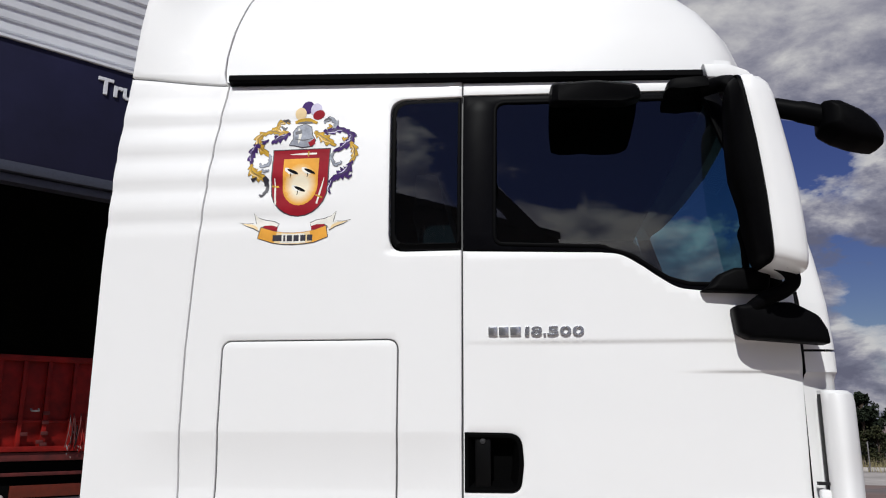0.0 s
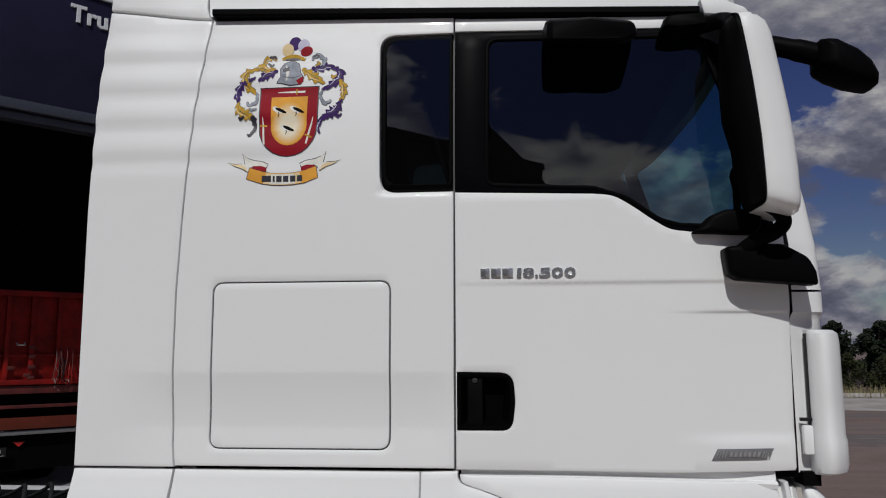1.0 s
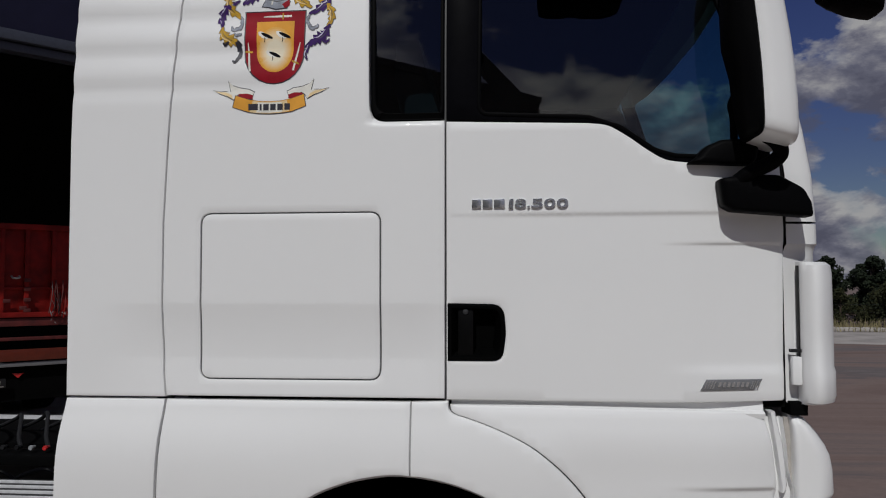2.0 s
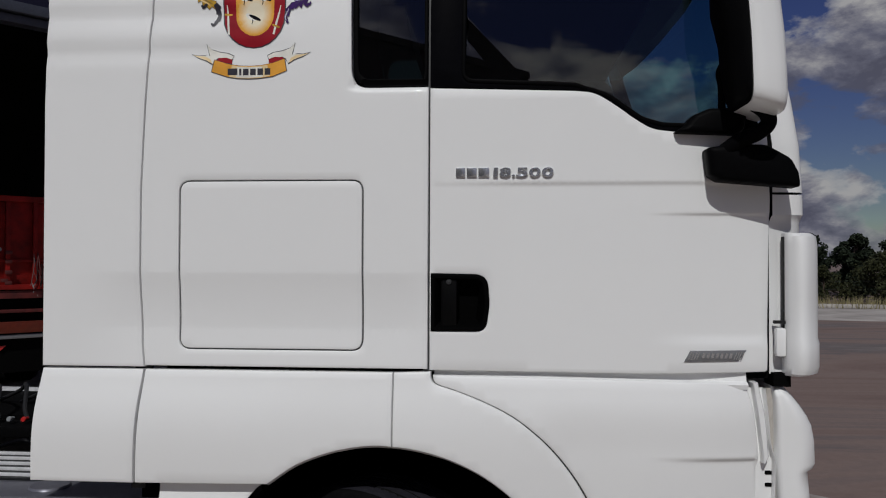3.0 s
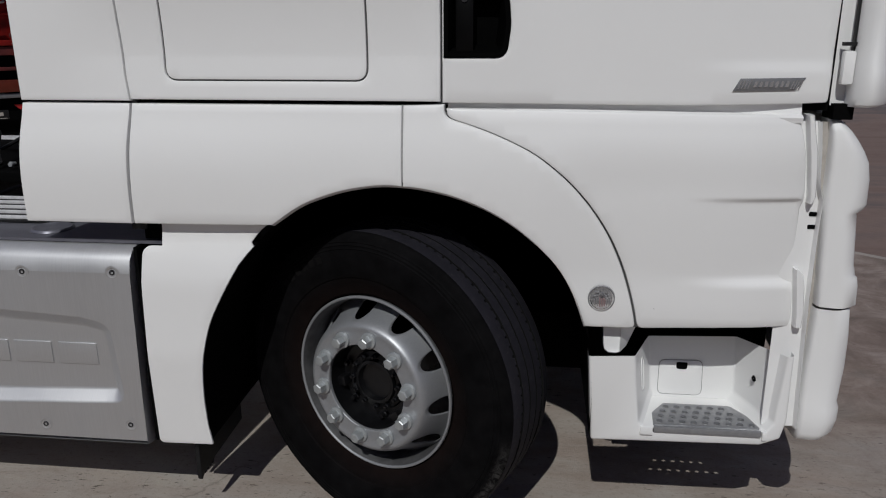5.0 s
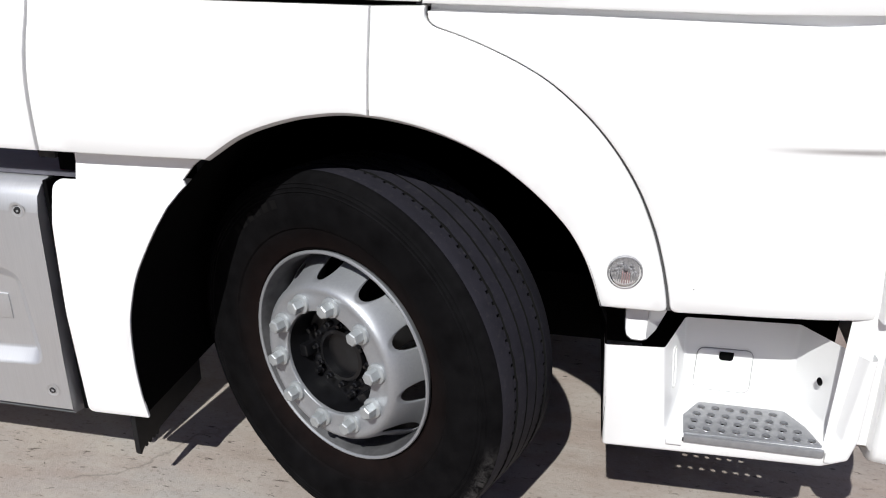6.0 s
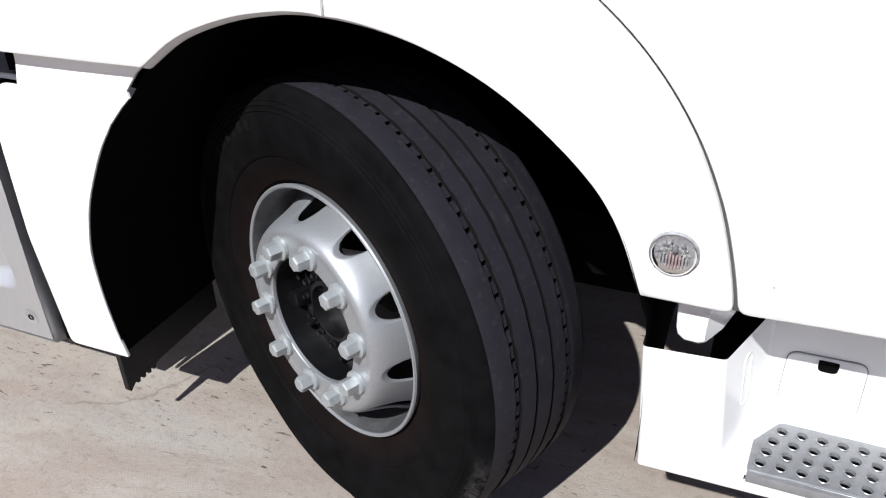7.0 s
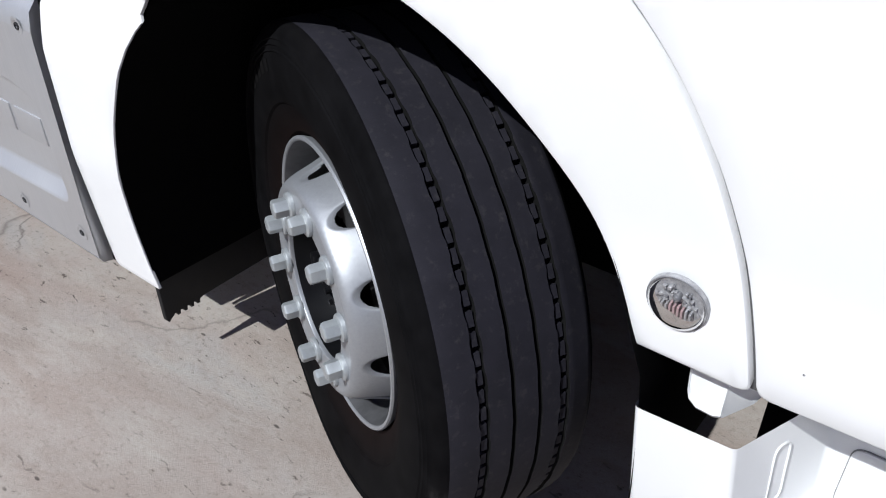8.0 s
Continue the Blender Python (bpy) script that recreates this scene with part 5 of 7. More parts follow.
def build_arch():
    bm = bmesh.new()
    edge = [(-0.489, 0.30)] + [(x + 0.002, z) for x, z in SKIRT_ARCH[::2] + SKIRT_TOP[:2]]
    # the front tail and inner wall hang low to stand for shade before the step
    inner = edge + [(x * 1.0, z + 0.012) for x, z in ARCH[1::3]] + [(0.69, 0.70), (0.70, 0.60), (0.705, 0.50), (0.705, 0.385)]
    rings = [[(x, lerp_table(z, SKIRT_Y) + 0.003 if i < len(edge) and y == 0.0 else y, z) for i, (x, z) in enumerate(inner)] for y in (0.0, 0.12, 0.45, 0.62)]
    loft(bm, rings)
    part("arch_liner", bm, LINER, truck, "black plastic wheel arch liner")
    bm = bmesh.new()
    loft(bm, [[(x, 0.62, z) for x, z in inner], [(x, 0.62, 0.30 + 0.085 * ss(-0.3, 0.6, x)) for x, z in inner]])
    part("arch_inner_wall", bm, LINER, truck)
    # soft mud flap with a ragged lower edge
    out = [(0.026, 0.62), (0.030, 0.140), (0.037, 0.130), (0.044, 0.137), (0.058, 0.147)]
    for y in (0.062, 0.083, 0.103, 0.122):
        out += [(y, 0.147), (y + 0.002, 0.137), (y + 0.010, 0.137), (y + 0.012, 0.148)]
    out += [(0.145, 0.152), (0.40, 0.158), (0.40, 0.62)]
    m = Matrix(((0, -1, 0, -0.548), (1, 0, 0, 0), (0, 0, 1, 0), (0, 0, 0, 1)))
    part("mud_flap", sheet(out, (), lambda x, z: 0.0, 0.012, 0.002, 0.2), SEAL, truck, "black rubber mud flap with a fringed edge", m=m)
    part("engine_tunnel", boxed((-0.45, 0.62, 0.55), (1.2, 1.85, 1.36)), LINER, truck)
    part("axle_beam", boxed((0.02, 0.35, 0.40), (0.16, 2.1, 0.52), 0.02), STEEL_DARK, truck)
    # bracket that shows below the fairing
    part("chassis_rail", boxed((-4.4, 0.80, 0.72), (1.1, 0.88, 1.0)), STEEL_DARK, truck)
    part("chassis_rail", boxed((-4.4, 1.56, 0.72), (1.1, 1.64, 1.0)), STEEL_DARK, truck)


build_arch()


def build_underside():
    """Unseen sump, springs and far side's skirts, added to shut out the light under the cab."""
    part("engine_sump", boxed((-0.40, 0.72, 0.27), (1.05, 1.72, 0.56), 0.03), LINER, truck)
    for y in (0.66, 1.74):
        part("leaf_spring", boxed((-0.75, y, 0.50), (0.95, y + 0.08, 0.56), 0.01), STEEL_DARK, truck)
    part("far_skirt", boxed((-0.98, 2.40, 0.30), (-0.46, 2.44, 1.36), 0.01), WHITE, truck)
    part("far_skirt", boxed((0.66, 2.40, 0.38), (1.25, 2.44, 1.36), 0.01), WHITE, truck)
    part("far_fender", boxed((-0.45, 2.38, 1.06), (0.65, 2.44, 1.36), 0.02), WHITE, truck)
    part("far_tank", boxed((-2.35, 1.85, 0.28), (-1.0, 2.44, 0.94), 0.05), ALU, truck)
    bm = bmesh.new()
    lathe(bm, [(0.13, 0.05), (0.27, 0.03), (0.29, 0.12), (0.37, 0.15), (0.45, 0.15), (0.495, 0.13), (0.503, 0.0), (0.495, -0.13), (0.40, -0.15), (0.29, -0.12), (0.13, -0.05)], 48, closed=True)
    part("far_wheel", bm, WALLRUBBER, truck, m=pose(0.076, 2.235, 0.503, 0, 0, -24.2))


build_underside()


STEEL_GREY = plain("dull_steel", (0.15, 0.15, 0.18), 0.4, 0.4)


def build_tank():
    """Fuel tank cover of pressed aluminium."""
    X0, X1 = -2.35, -0.692
    bm = bmesh.new()
    sec = [(0.30, 0.275), (0.010, 0.278), (-0.018, 0.285), (-0.026, 0.30), (-0.030, 0.45), (-0.031, 0.80), (-0.030, 0.865), (-0.022, 0.905), (0.0, 0.930), (0.035, 0.942), (0.30, 0.948)]
    xe = lambda z: lerp_table(z, [(0.27, X1 + 0.0), (0.95, X1 + 0.012)])
    rings = []
    for k in range(11):
        f = k / 10
        rings.append([(X0 + (xe(z) - X0) * f, y, z) for y, z in sec])
    loft(bm, rings, cap=True)
    bmesh.ops.delete(bm, geom=[f for f in bm.faces if f.normal.y < -0.8 and len(f.verts) == 4 and 0.29 < f.calc_center_median().z < 0.865], context="FACES")
    tank = part("fuel_tank", bm, ALU, truck, "brushed aluminium tank cover with a pressed panel", 40)
    # front face with a pressed, recessed field
    fy = lambda x, z: lerp_table(z, [(0.285, -0.018), (0.30, -0.026), (0.45, -0.030), (0.80, -0.031), (0.865, -0.030)])
    outer = rounded([(-2.2, 0.374, 0.03), (-0.742, 0.432, 0.045), (-0.766, 0.700, 0.075), (-0.86, 0.722, 0.05), (-1.35, 0.752, 0.1), (-2.2, 0.79, 0.03)])
    if area(outer) < 0:
        outer = outer[::-1]
    face = [(X0, 0.30), (xe(0.30), 0.30), (xe(0.865), 0.865), (X0, 0.865)]
    part("tank_face", sheet(face, [outer], fy, 0.004, 0, 0.04), ALU, tank)
    ring = densify(outer, 0.03)
    bm = bmesh.new()
    loft(bm, [[(x, fy(x, z) + d, z) for x, z in inset(ring, i)] for i, d in ((0.0, 0.0), (0.004, 0.0012), (0.008, 0.0045), (0.034, 0.0255), (0.039, 0.0285), (0.044, 0.0295))], closed=True)
    part("pressed_slope", bm, ALU, tank)
    part("pressed_field", sheet(inset(ring, 0.044), (), lambda x, z: fy(x, z) + 0.0295, 0.003, 0, 0.05), ALU, tank)
    for x, z in ((-0.737, 0.868), (-1.028, 0.862), (-1.45, 0.858), (-0.741, 0.356), (-1.032, 0.343), (-1.45, 0.334)):
        bm = bmesh.new()
        lathe(bm, [(0.022, 0.0002), (0.018, 0.0012), (0.015, 0.0005), (0.010, -0.004)], 24)
        b = part("bolt_dimple", bm, ALU, tank, m=pose(x, fy(x, z) - 0.0005, z, 3, 0, 0))
        bm = bmesh.new()
        lathe(bm, [(0.009, -0.003), (0.0085, 0.0008), (0.005, 0.0014), (0.0045, -0.002), (0.0005, -0.002)], 16)
        part("bolt", bm, STEEL_DARK, tank, m=pose(x, fy(x, z) - 0.001, z, 3, 0, 0))
    # raised maker's mark as plain blocks
    for x0, x1 in ((-1.25, -1.135), (-1.115, -0.988), (-0.965, -0.836)):
        y0 = fy(x0, 0.58) + 0.0295
        part("raised_mark", boxed((x0, y0 - 0.004, 0.550), (x1, y0 + 0.006, 0.622), 0.0025), ALU, tank)
    part("end_strap", boxed((X1 + 0.014, 0.0, 0.29), (X1 + 0.026, 0.3, 0.94), 0.003), LINER, truck)
    # top deck: dark lid, filler and ribbed catwalk
    part("tank_top", boxed((-2.35, 0.03, 0.944), (-0.585, 0.55, 0.952)), plain("tank_top_grey", (0.16, 0.16, 0.19), 0.35, 0.4), truck)
    bm = bmesh.new()
    lathe(bm, [(0.0005, 0.006), (0.045, 0.007), (0.060, 0.008), (0.064, 0.004), (0.066, 0.0)], 32)
    part("filler_cap", bm, STEEL_GREY, truck, m=pose(-1.02, 0.14, 0.953, -90, 0, 0))
    cat = part("catwalk", boxed((-2.6, 0.20, 0.955), (-1.0, 0.56, 0.962)), SEAL, truck, "ribbed aluminium catwalk")
    for i in range(5):
        y = 0.215 + i * 0.070
        part("catwalk_rib", boxed((-2.6, y, 0.962), (-1.06 - 0.03 * i, y + 0.0065, 0.974), 0.002), CHEQUER, cat)
    part("catwalk", boxed((-3.2, 0.90, 1.01), (-1.0, 1.55, 1.03)), LINER, truck)
    part("catwalk_edge", boxed((-3.2, 1.5, 1.03), (-1.0, 1.54, 1.045)), CHEQUER, truck)
    part("coupling_bar", boxed((-2.4, 0.66, 0.99), (-1.2, 0.80, 1.03), 0.006), LINER, truck)
    rnd = random.Random(9)
    cols = (HUB, ZINC, LAMP_RED, ZINC, HUB, SEAL, LAMP_RED, ZINC)
    for i in range(8):
        x = -1.36 - 0.062 * i
        bm = bmesh.new()
        lathe(bm, [(0.0005, 0.012), (0.009, 0.012), (0.011, 0.004), (0.009, 0.0), (0.007, -0.02)], 12)
        part("coupling", bm, cols[i], truck, m=pose(x, 0.72, 1.052))
        if i % 2 == 0:
            pts = [(x, 0.74, 1.05), (x - 0.05, 0.80, 1.08 + rnd.uniform(0, 0.02)), (x - 0.14, 0.95, 1.13 + rnd.uniform(0, 0.03)), (x - 0.28, 1.12, 1.10), (x - 0.45, 1.2, 1.03)]
            part("air_line", tube(bmesh.new(), smooth_line(pts, 6), 0.009, 8), SEAL, truck)
    for i in range(5):
        pts = [(-1.15 - 0.2 * i, 0.62, 0.94), (-1.2 - 0.2 * i, 0.60, 0.98 + 0.02 * rnd.random()), (-1.3 - 0.2 * i, 0.61, 0.97), (-1.38 - 0.2 * i, 0.63, 0.93)]
        part("air_line", tube(bmesh.new(), smooth_line(pts, 5), 0.008, 8), GLOSSBLACK, truck)


build_tank()


def build_step():
    """Boarding step: shell with a deep recess and a perforated tread."""
    bm = bmesh.new()
    front = [(0.690, -0.004, 0.652), (0.822, 0.0, 0.657), (0.846, 0.004, 0.440), (0.885, 0.004, 0.412), (1.205, 0.006, 0.418), (1.234, 0.004, 0.46), (1.249, 0.0, 0.672), (1.264, 0.0, 0.676), (1.266, 0.0, 0.47), (1.255, 0.004, 0.41), (1.20, 0.006, 0.385), (0.709, 0.010, 0.372)]
    F = [bm.verts.new(p) for p in front]
    back = {1: (0.890, 0.21, 0.636), 2: (0.904, 0.205, 0.46), 3: (0.914, 0.205, 0.432), 4: (1.145, 0.205, 0.432), 5: (1.165, 0.205, 0.46), 6: (1.158, 0.21, 0.645)}
    B = {k: bm.verts.new(p) for k, p in back.items()}
    bm.faces.new((F[0], F[1], F[2], F[3], F[11]))
    bm.faces.new((F[11], F[3], F[4], F[10]))
    bm.faces.new((F[10], F[4], F[5], F[6], F[7], F[8], F[9]))
    for a, b in ((1, 2), (2, 3), (4, 5), (5, 6)):
        bm.faces.new((F[a], B[a], B[b], F[b]))
    bm.faces.new((B[1], B[6], B[5], B[4], B[3], B[2]))
    # outer returns
    ext = {i: bm.verts.new((front[i][0], front[i][1] + 0.06, front[i][2])) for i in (0, 11, 10, 9, 8, 7)}
    for a, b in ((0, 11), (11, 10), (10, 9), (9, 8), (8, 7)):
        bm.faces.new((F[a], F[b], ext[b], ext[a]))
    bmesh.ops.recalc_face_normals(bm, faces=bm.faces)
    es = [e for e in bm.edges if not e.is_boundary and e.calc_face_angle(0) > 0.2]
    bmesh.ops.bevel(bm, geom=es, offset=0.009, segments=3, profile=0.5, affect="EDGES", clamp_overlap=True)
    step = part("boarding_step", bm, WHITE, truck, "white boarding step with a perforated metal tread", 50)
    # tread
    n = 9
    tread = rounded([(0.890, 0.008, 0.006), (1.200, 0.014, 0.006), (1.178, 0.090, 0.012), (1.142, 0.150, 0.015), (0.940, 0.150, 0.015), (0.897, 0.085, 0.01)], seg=3)
    holes = []
    for y, x0, k in ((0.030, 0.911, 9), (0.061, 0.920, 8), (0.092, 0.930, 7), (0.124, 0.944, 6)):
        for i in range(k):
            holes.append(circle(x0 + i * 0.0335, y, 0.0088, n=14)[::-1])
    bm = sheet(tread, holes, lambda x, z: 0.0, 0.005, 0.0012, 0.08, 0.03)
    m = Matrix(((1, 0, 0, 0), (0, 0, 1, 0.0), (0, -1, 0, 0.436), (0, 0, 0, 1)))
    part("tread_plate", bm, ALU_PLATE, step, "perforated aluminium tread", m=m)
    for y in (0.0190, 0.0810):                             # every other row is blind
        part("tread_backing", boxed((0.900, y, 0.419), (1.196, y + 0.022, 0.427), 0.002), LINER, step)
    part("tread_lip", boxed((0.891, -0.002, 0.414), (1.200, 0.009, 0.434), 0.004), ALU_PLATE, step)
    for x0, x1 in ((0.852, 0.889), (1.202, 1.216)):
        part("tread_seat", boxed((x0, -0.002, 0.404), (x1, 0.02, 0.431), 0.004), WHITE, step)
    rim_bm = bmesh.new()
    lathe(rim_bm, [(0.0089, -0.0010), (0.0091, 0.0010), (0.0097, 0.0013), (0.0110, 0.0)], 14)
    rim_me = bpy.data.meshes.new("hole_rim")
    rim_bm.to_mesh(rim_me)
    rim_bm.free()
    rim_me.materials.append(ALU_PLATE)
    finish(rim_me)
    for loop in holes:
        o = new("hole_rim", rim_me)
        o.parent = step
        o.matrix_basis = Matrix.Translation((sum(p[0] for p in loop) / len(loop), sum(p[1] for p in loop) / len(loop), 0.4365)) @ Matrix.Rotation(-math.pi / 2, 4, "X")
    floor_out = [(0.852, 0.002), (1.216, 0.006), (1.172, 0.207), (0.904, 0.207)]
    part("recess_floor", sheet(floor_out, [inset(tread if area(tread) > 0 else tread[::-1], 0.004)], lambda x, z: 0.0, 0.006, 0, 0.08), WHITE, step, m=Matrix.Translation((0, 0, -0.0045)) @ m)
    # little cover with a finger hole, and a round hole in the cheek
    cov = rounded([(0.930, 0.442, 0.02), (1.066, 0.442, 0.02), (1.062, 0.560, 0.02), (0.930, 0.558, 0.02)])
    part("cover_seam", sheet(inset(cov, -0.0015), [inset(cov, 0.001)], lambda x, z: 0.2045 + (z - 0.46) * 0.018, 0.002, 0, 0.2), PALESEAM, step)
    part("cover", sheet(cov, (), lambda x, z: 0.2025 + (z - 0.46) * 0.018, 0.004, 0.002, 0.1), WHITE, step)
    part("finger_hole", sheet(rounded([(0.982, 0.530, 0.01), (1.016, 0.530, 0.01), (1.016, 0.553, 0.003), (0.982, 0.553, 0.003)]), (), lambda x, z: 0.2005 + (z - 0.46) * 0.018, 0.002, 0, 0.1), LINER, step)
    bm = bmesh.new()
    lathe(bm, [(0.0005, 0.002), (0.009, 0.002), (0.010, 0.0)], 16)
    part("socket_hole", bm, LINER, step, m=pose(1.190, 0.098, 0.557, 0, 0, -70))
    slot = rounded([(-0.016, -0.052, 0.015), (0.016, -0.052, 0.015), (0.016, 0.052, 0.015), (-0.016, 0.052, 0.015)])
    cheek = Matrix(((0.308, -0.951, 0, 0.862), (0.951, 0.308, 0, 0.098), (0, 0, 1, 0.556), (0, 0, 0, 1)))
    part("cheek_slot", sheet(inset(slot, -0.0012), [inset(slot, 0.0012)], lambda x, z: 0.0875 * z - 0.0026, 0.005, 0.0005, 0.2), WHITE, step, m=cheek)
    # added dark plate that stands for the shade behind the step
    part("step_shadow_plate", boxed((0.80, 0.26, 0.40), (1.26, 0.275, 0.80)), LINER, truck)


build_step()


def plan(z, xf, xs, ys, yc, n=14):
    """Half of the cab's nose in plan at height z: from the side (xs, ys) round the corner to the centre line."""
    P = [(xs, ys), (xs + (xf - xs) * 0.55, ys + 0.025), (xf - 0.06, ys + 0.12), (xf - 0.012, ys + 0.30), (xf + 0.03, 0.75), (xf + 0.05, 1.22)]
    return [(x, y, z) for x, y in smooth_line(P, n // 2)]


def mirror_side(line):
    return line + [(x, 2.44 - y, z) for x, y, z in reversed(line[:-1])]


NOSE = [(1.36, 1.455), (1.45, 1.475), (1.80, 1.460), (1.92, 1.458), (2.1, 1.438), (2.3, 1.400), (2.5, 1.345), (2.7, 1.28), (2.80, 1.245), (2.86, 1.22)]


def build_nose():
    xs = lambda z: lerp_table(z, [(1.3, 1.288), (2.09, 1.288), (2.4, 1.24), (2.78, 1.13), (2.9, 1.10)])
    ring = lambda z: mirror_side(plan(z, lerp_table(z, NOSE), xs(z), 0.012 + lerp_table(z, [(1.3, 0.02), (2.1, 0.022), (2.8, 0.06)]), 1.22))
    bm = bmesh.new()
    sunk = lambda z, d: [(x - d * 0.6, y + d * (1 if y < 1.22 else -1), zq) for x, y, zq in ring(z)]
    loft(bm, [sunk(1.375, 0.012), sunk(1.40, 0.012), sunk(1.60, 0.012), sunk(1.825, 0.012), sunk(1.842, 0.006), ring(1.850), ring(1.86), ring(1.905), ring(1.911)])
    part("front_panel", bm, WHITE, truck, "white cab front panel")
    bm = bmesh.new()
    loft(bm, [ring(z) for z in (1.918, 1.95, 2.0, 2.06)])
    part("front_panel", bm, WHITE, truck)
    # pillars and header round the windscreen
    for side in (0, 1):
        bm = bmesh.new()
        rs = []
        for z in (2.06, 2.2, 2.4, 2.6, 2.80):
            r = ring(z)
            rs.append(r[:13] if side == 0 else r[-13:])
        loft(bm, rs)
        part("a_pillar", bm, WHITE if side == 0 else INTERIOR, truck)
    bm = bmesh.new()
    bow = lambda z: [(x, y, zq + 0.055 * ss(2.4, 2.78, z) * (1 - abs((y - 1.22) / 1.2) ** 2.5)) for x, y, zq in ring(z)]
    loft(bm, [bow(z)[12:-12] for z in (2.06, 2.2, 2.4, 2.6, 2.70, 2.78)])
    o = part("windscreen", bm, WINDSCREEN, truck, "clear windscreen")
    o.visible_shadow = False
    bm = bmesh.new()
    loft(bm, [bow(2.78), ring(2.855), ring(2.89)])
    part("windscreen_header", bm, WHITE, truck)
    # raised corner deflector beside the door
    bm = bmesh.new()
    rs = []
    for z, g in ((1.374, 0.0), (1.382, 0.028), (1.40, 0.036), (1.47, 0.036), (1.485, 0.029), (1.60, 0.03), (1.76, 0.028), (1.785, 0.022), (1.795, 0.0)):
        P = [(1.318, 0.052), (1.320, 0.012 - g * 0.4), (1.345, -0.004 - g), (1.380, 0.010 - g), (1.412 + g * 0.25, 0.065 - g), (1.437 + g * 0.5, 0.17), (1.452 + g * 0.4, 0.32), (1.44, 0.34)]
        rs.append([(x, y, z) for x, y in smooth_line(P, 6)])
    loft(bm, rs)
    part("corner_deflector", bm, WHITE, truck, "white corner air deflector")
    part("deflector_slot", boxed((1.3135, 0.020, 1.44), (1.322, 0.040, 1.785), 0.003), SEAL, truck)
    part("hinge_line", boxed((1.287, 0.012, 1.527), (1.318, 0.03, 1.536)), SEAL, truck)
    bm = boxed((1.2885, 0.004, 1.43), (1.318, 0.03, 1.515), 0.008)
    part("hinge_cover", bm, WHITE, truck)
    part("hinge_gap", boxed((1.285, 0.02, 1.34), (1.335, 0.10, 1.38)), LINER, truck)
    # inner pillar strips between fender and bumper
    for line in (((1.254, 0.760, 0.021), (1.252, 0.80, 0.025), (1.243, 0.88, 0.027), (1.239, 0.915, 0.024), (1.238, 0.930, 0.010)),
                 ((1.249, 1.116, 0.012), (1.2495, 1.135, 0.019), (1.243, 1.19, 0.022), (1.235, 1.255, 0.024), (1.228, 1.30, 0.021), (1.220, 1.352, 0.019))):
        bm = bmesh.new()
        loft(bm, [[(x, 0.05, z), (x + 0.0005, 0.014, z), (x + 0.004, 0.006, z), (x + w - 0.005, 0.007, z), (x + w - 0.001, 0.013, z), (x + w, 0.06, z)] for x, z, w in line], cap=True)
        part("hinge_pillar", bm, WHITE, truck)
    bm = bmesh.new()
    loft(bm, [[(1.205, 0.034, z), (x, 0.034, z)] for x, z in ((1.298, 0.44), (1.291, 0.65), (1.286, 0.85), (1.286, 1.02), (1.288, 1.124), (1.273, 1.18), (1.269, 1.248), (1.259, 1.335))])
    part("hinge_plate", bm, WHITE, truck)
    bm = bmesh.new()
    loft(bm, [[(x - 0.002, 0.036, z), (x, 0.018, z), (x + 0.003, 0.013, z), (x + 0.006, 0.020, z), (x + 0.010, 0.10, z)] for x, z in ((1.296, 0.44), (1.289, 0.65), (1.283, 0.85), (1.283, 1.02), (1.285, 1.124), (1.276, 1.15), (1.270, 1.18), (1.266, 1.248), (1.256, 1.335))])
    part("pillar_flange", bm, WHITE, truck)
    for z in (1.076, 1.040):
        part("slot", boxed((1.262, 0.031, z), (1.284, 0.05, z + 0.0135), 0.005), LINER, truck)
    part("bumper_backing", boxed((1.274, 0.050, 0.425), (1.33, 0.062, 1.33)), plain("pillar_primer", (0.42, 0.39, 0.36), 0.6), truck)


build_nose()


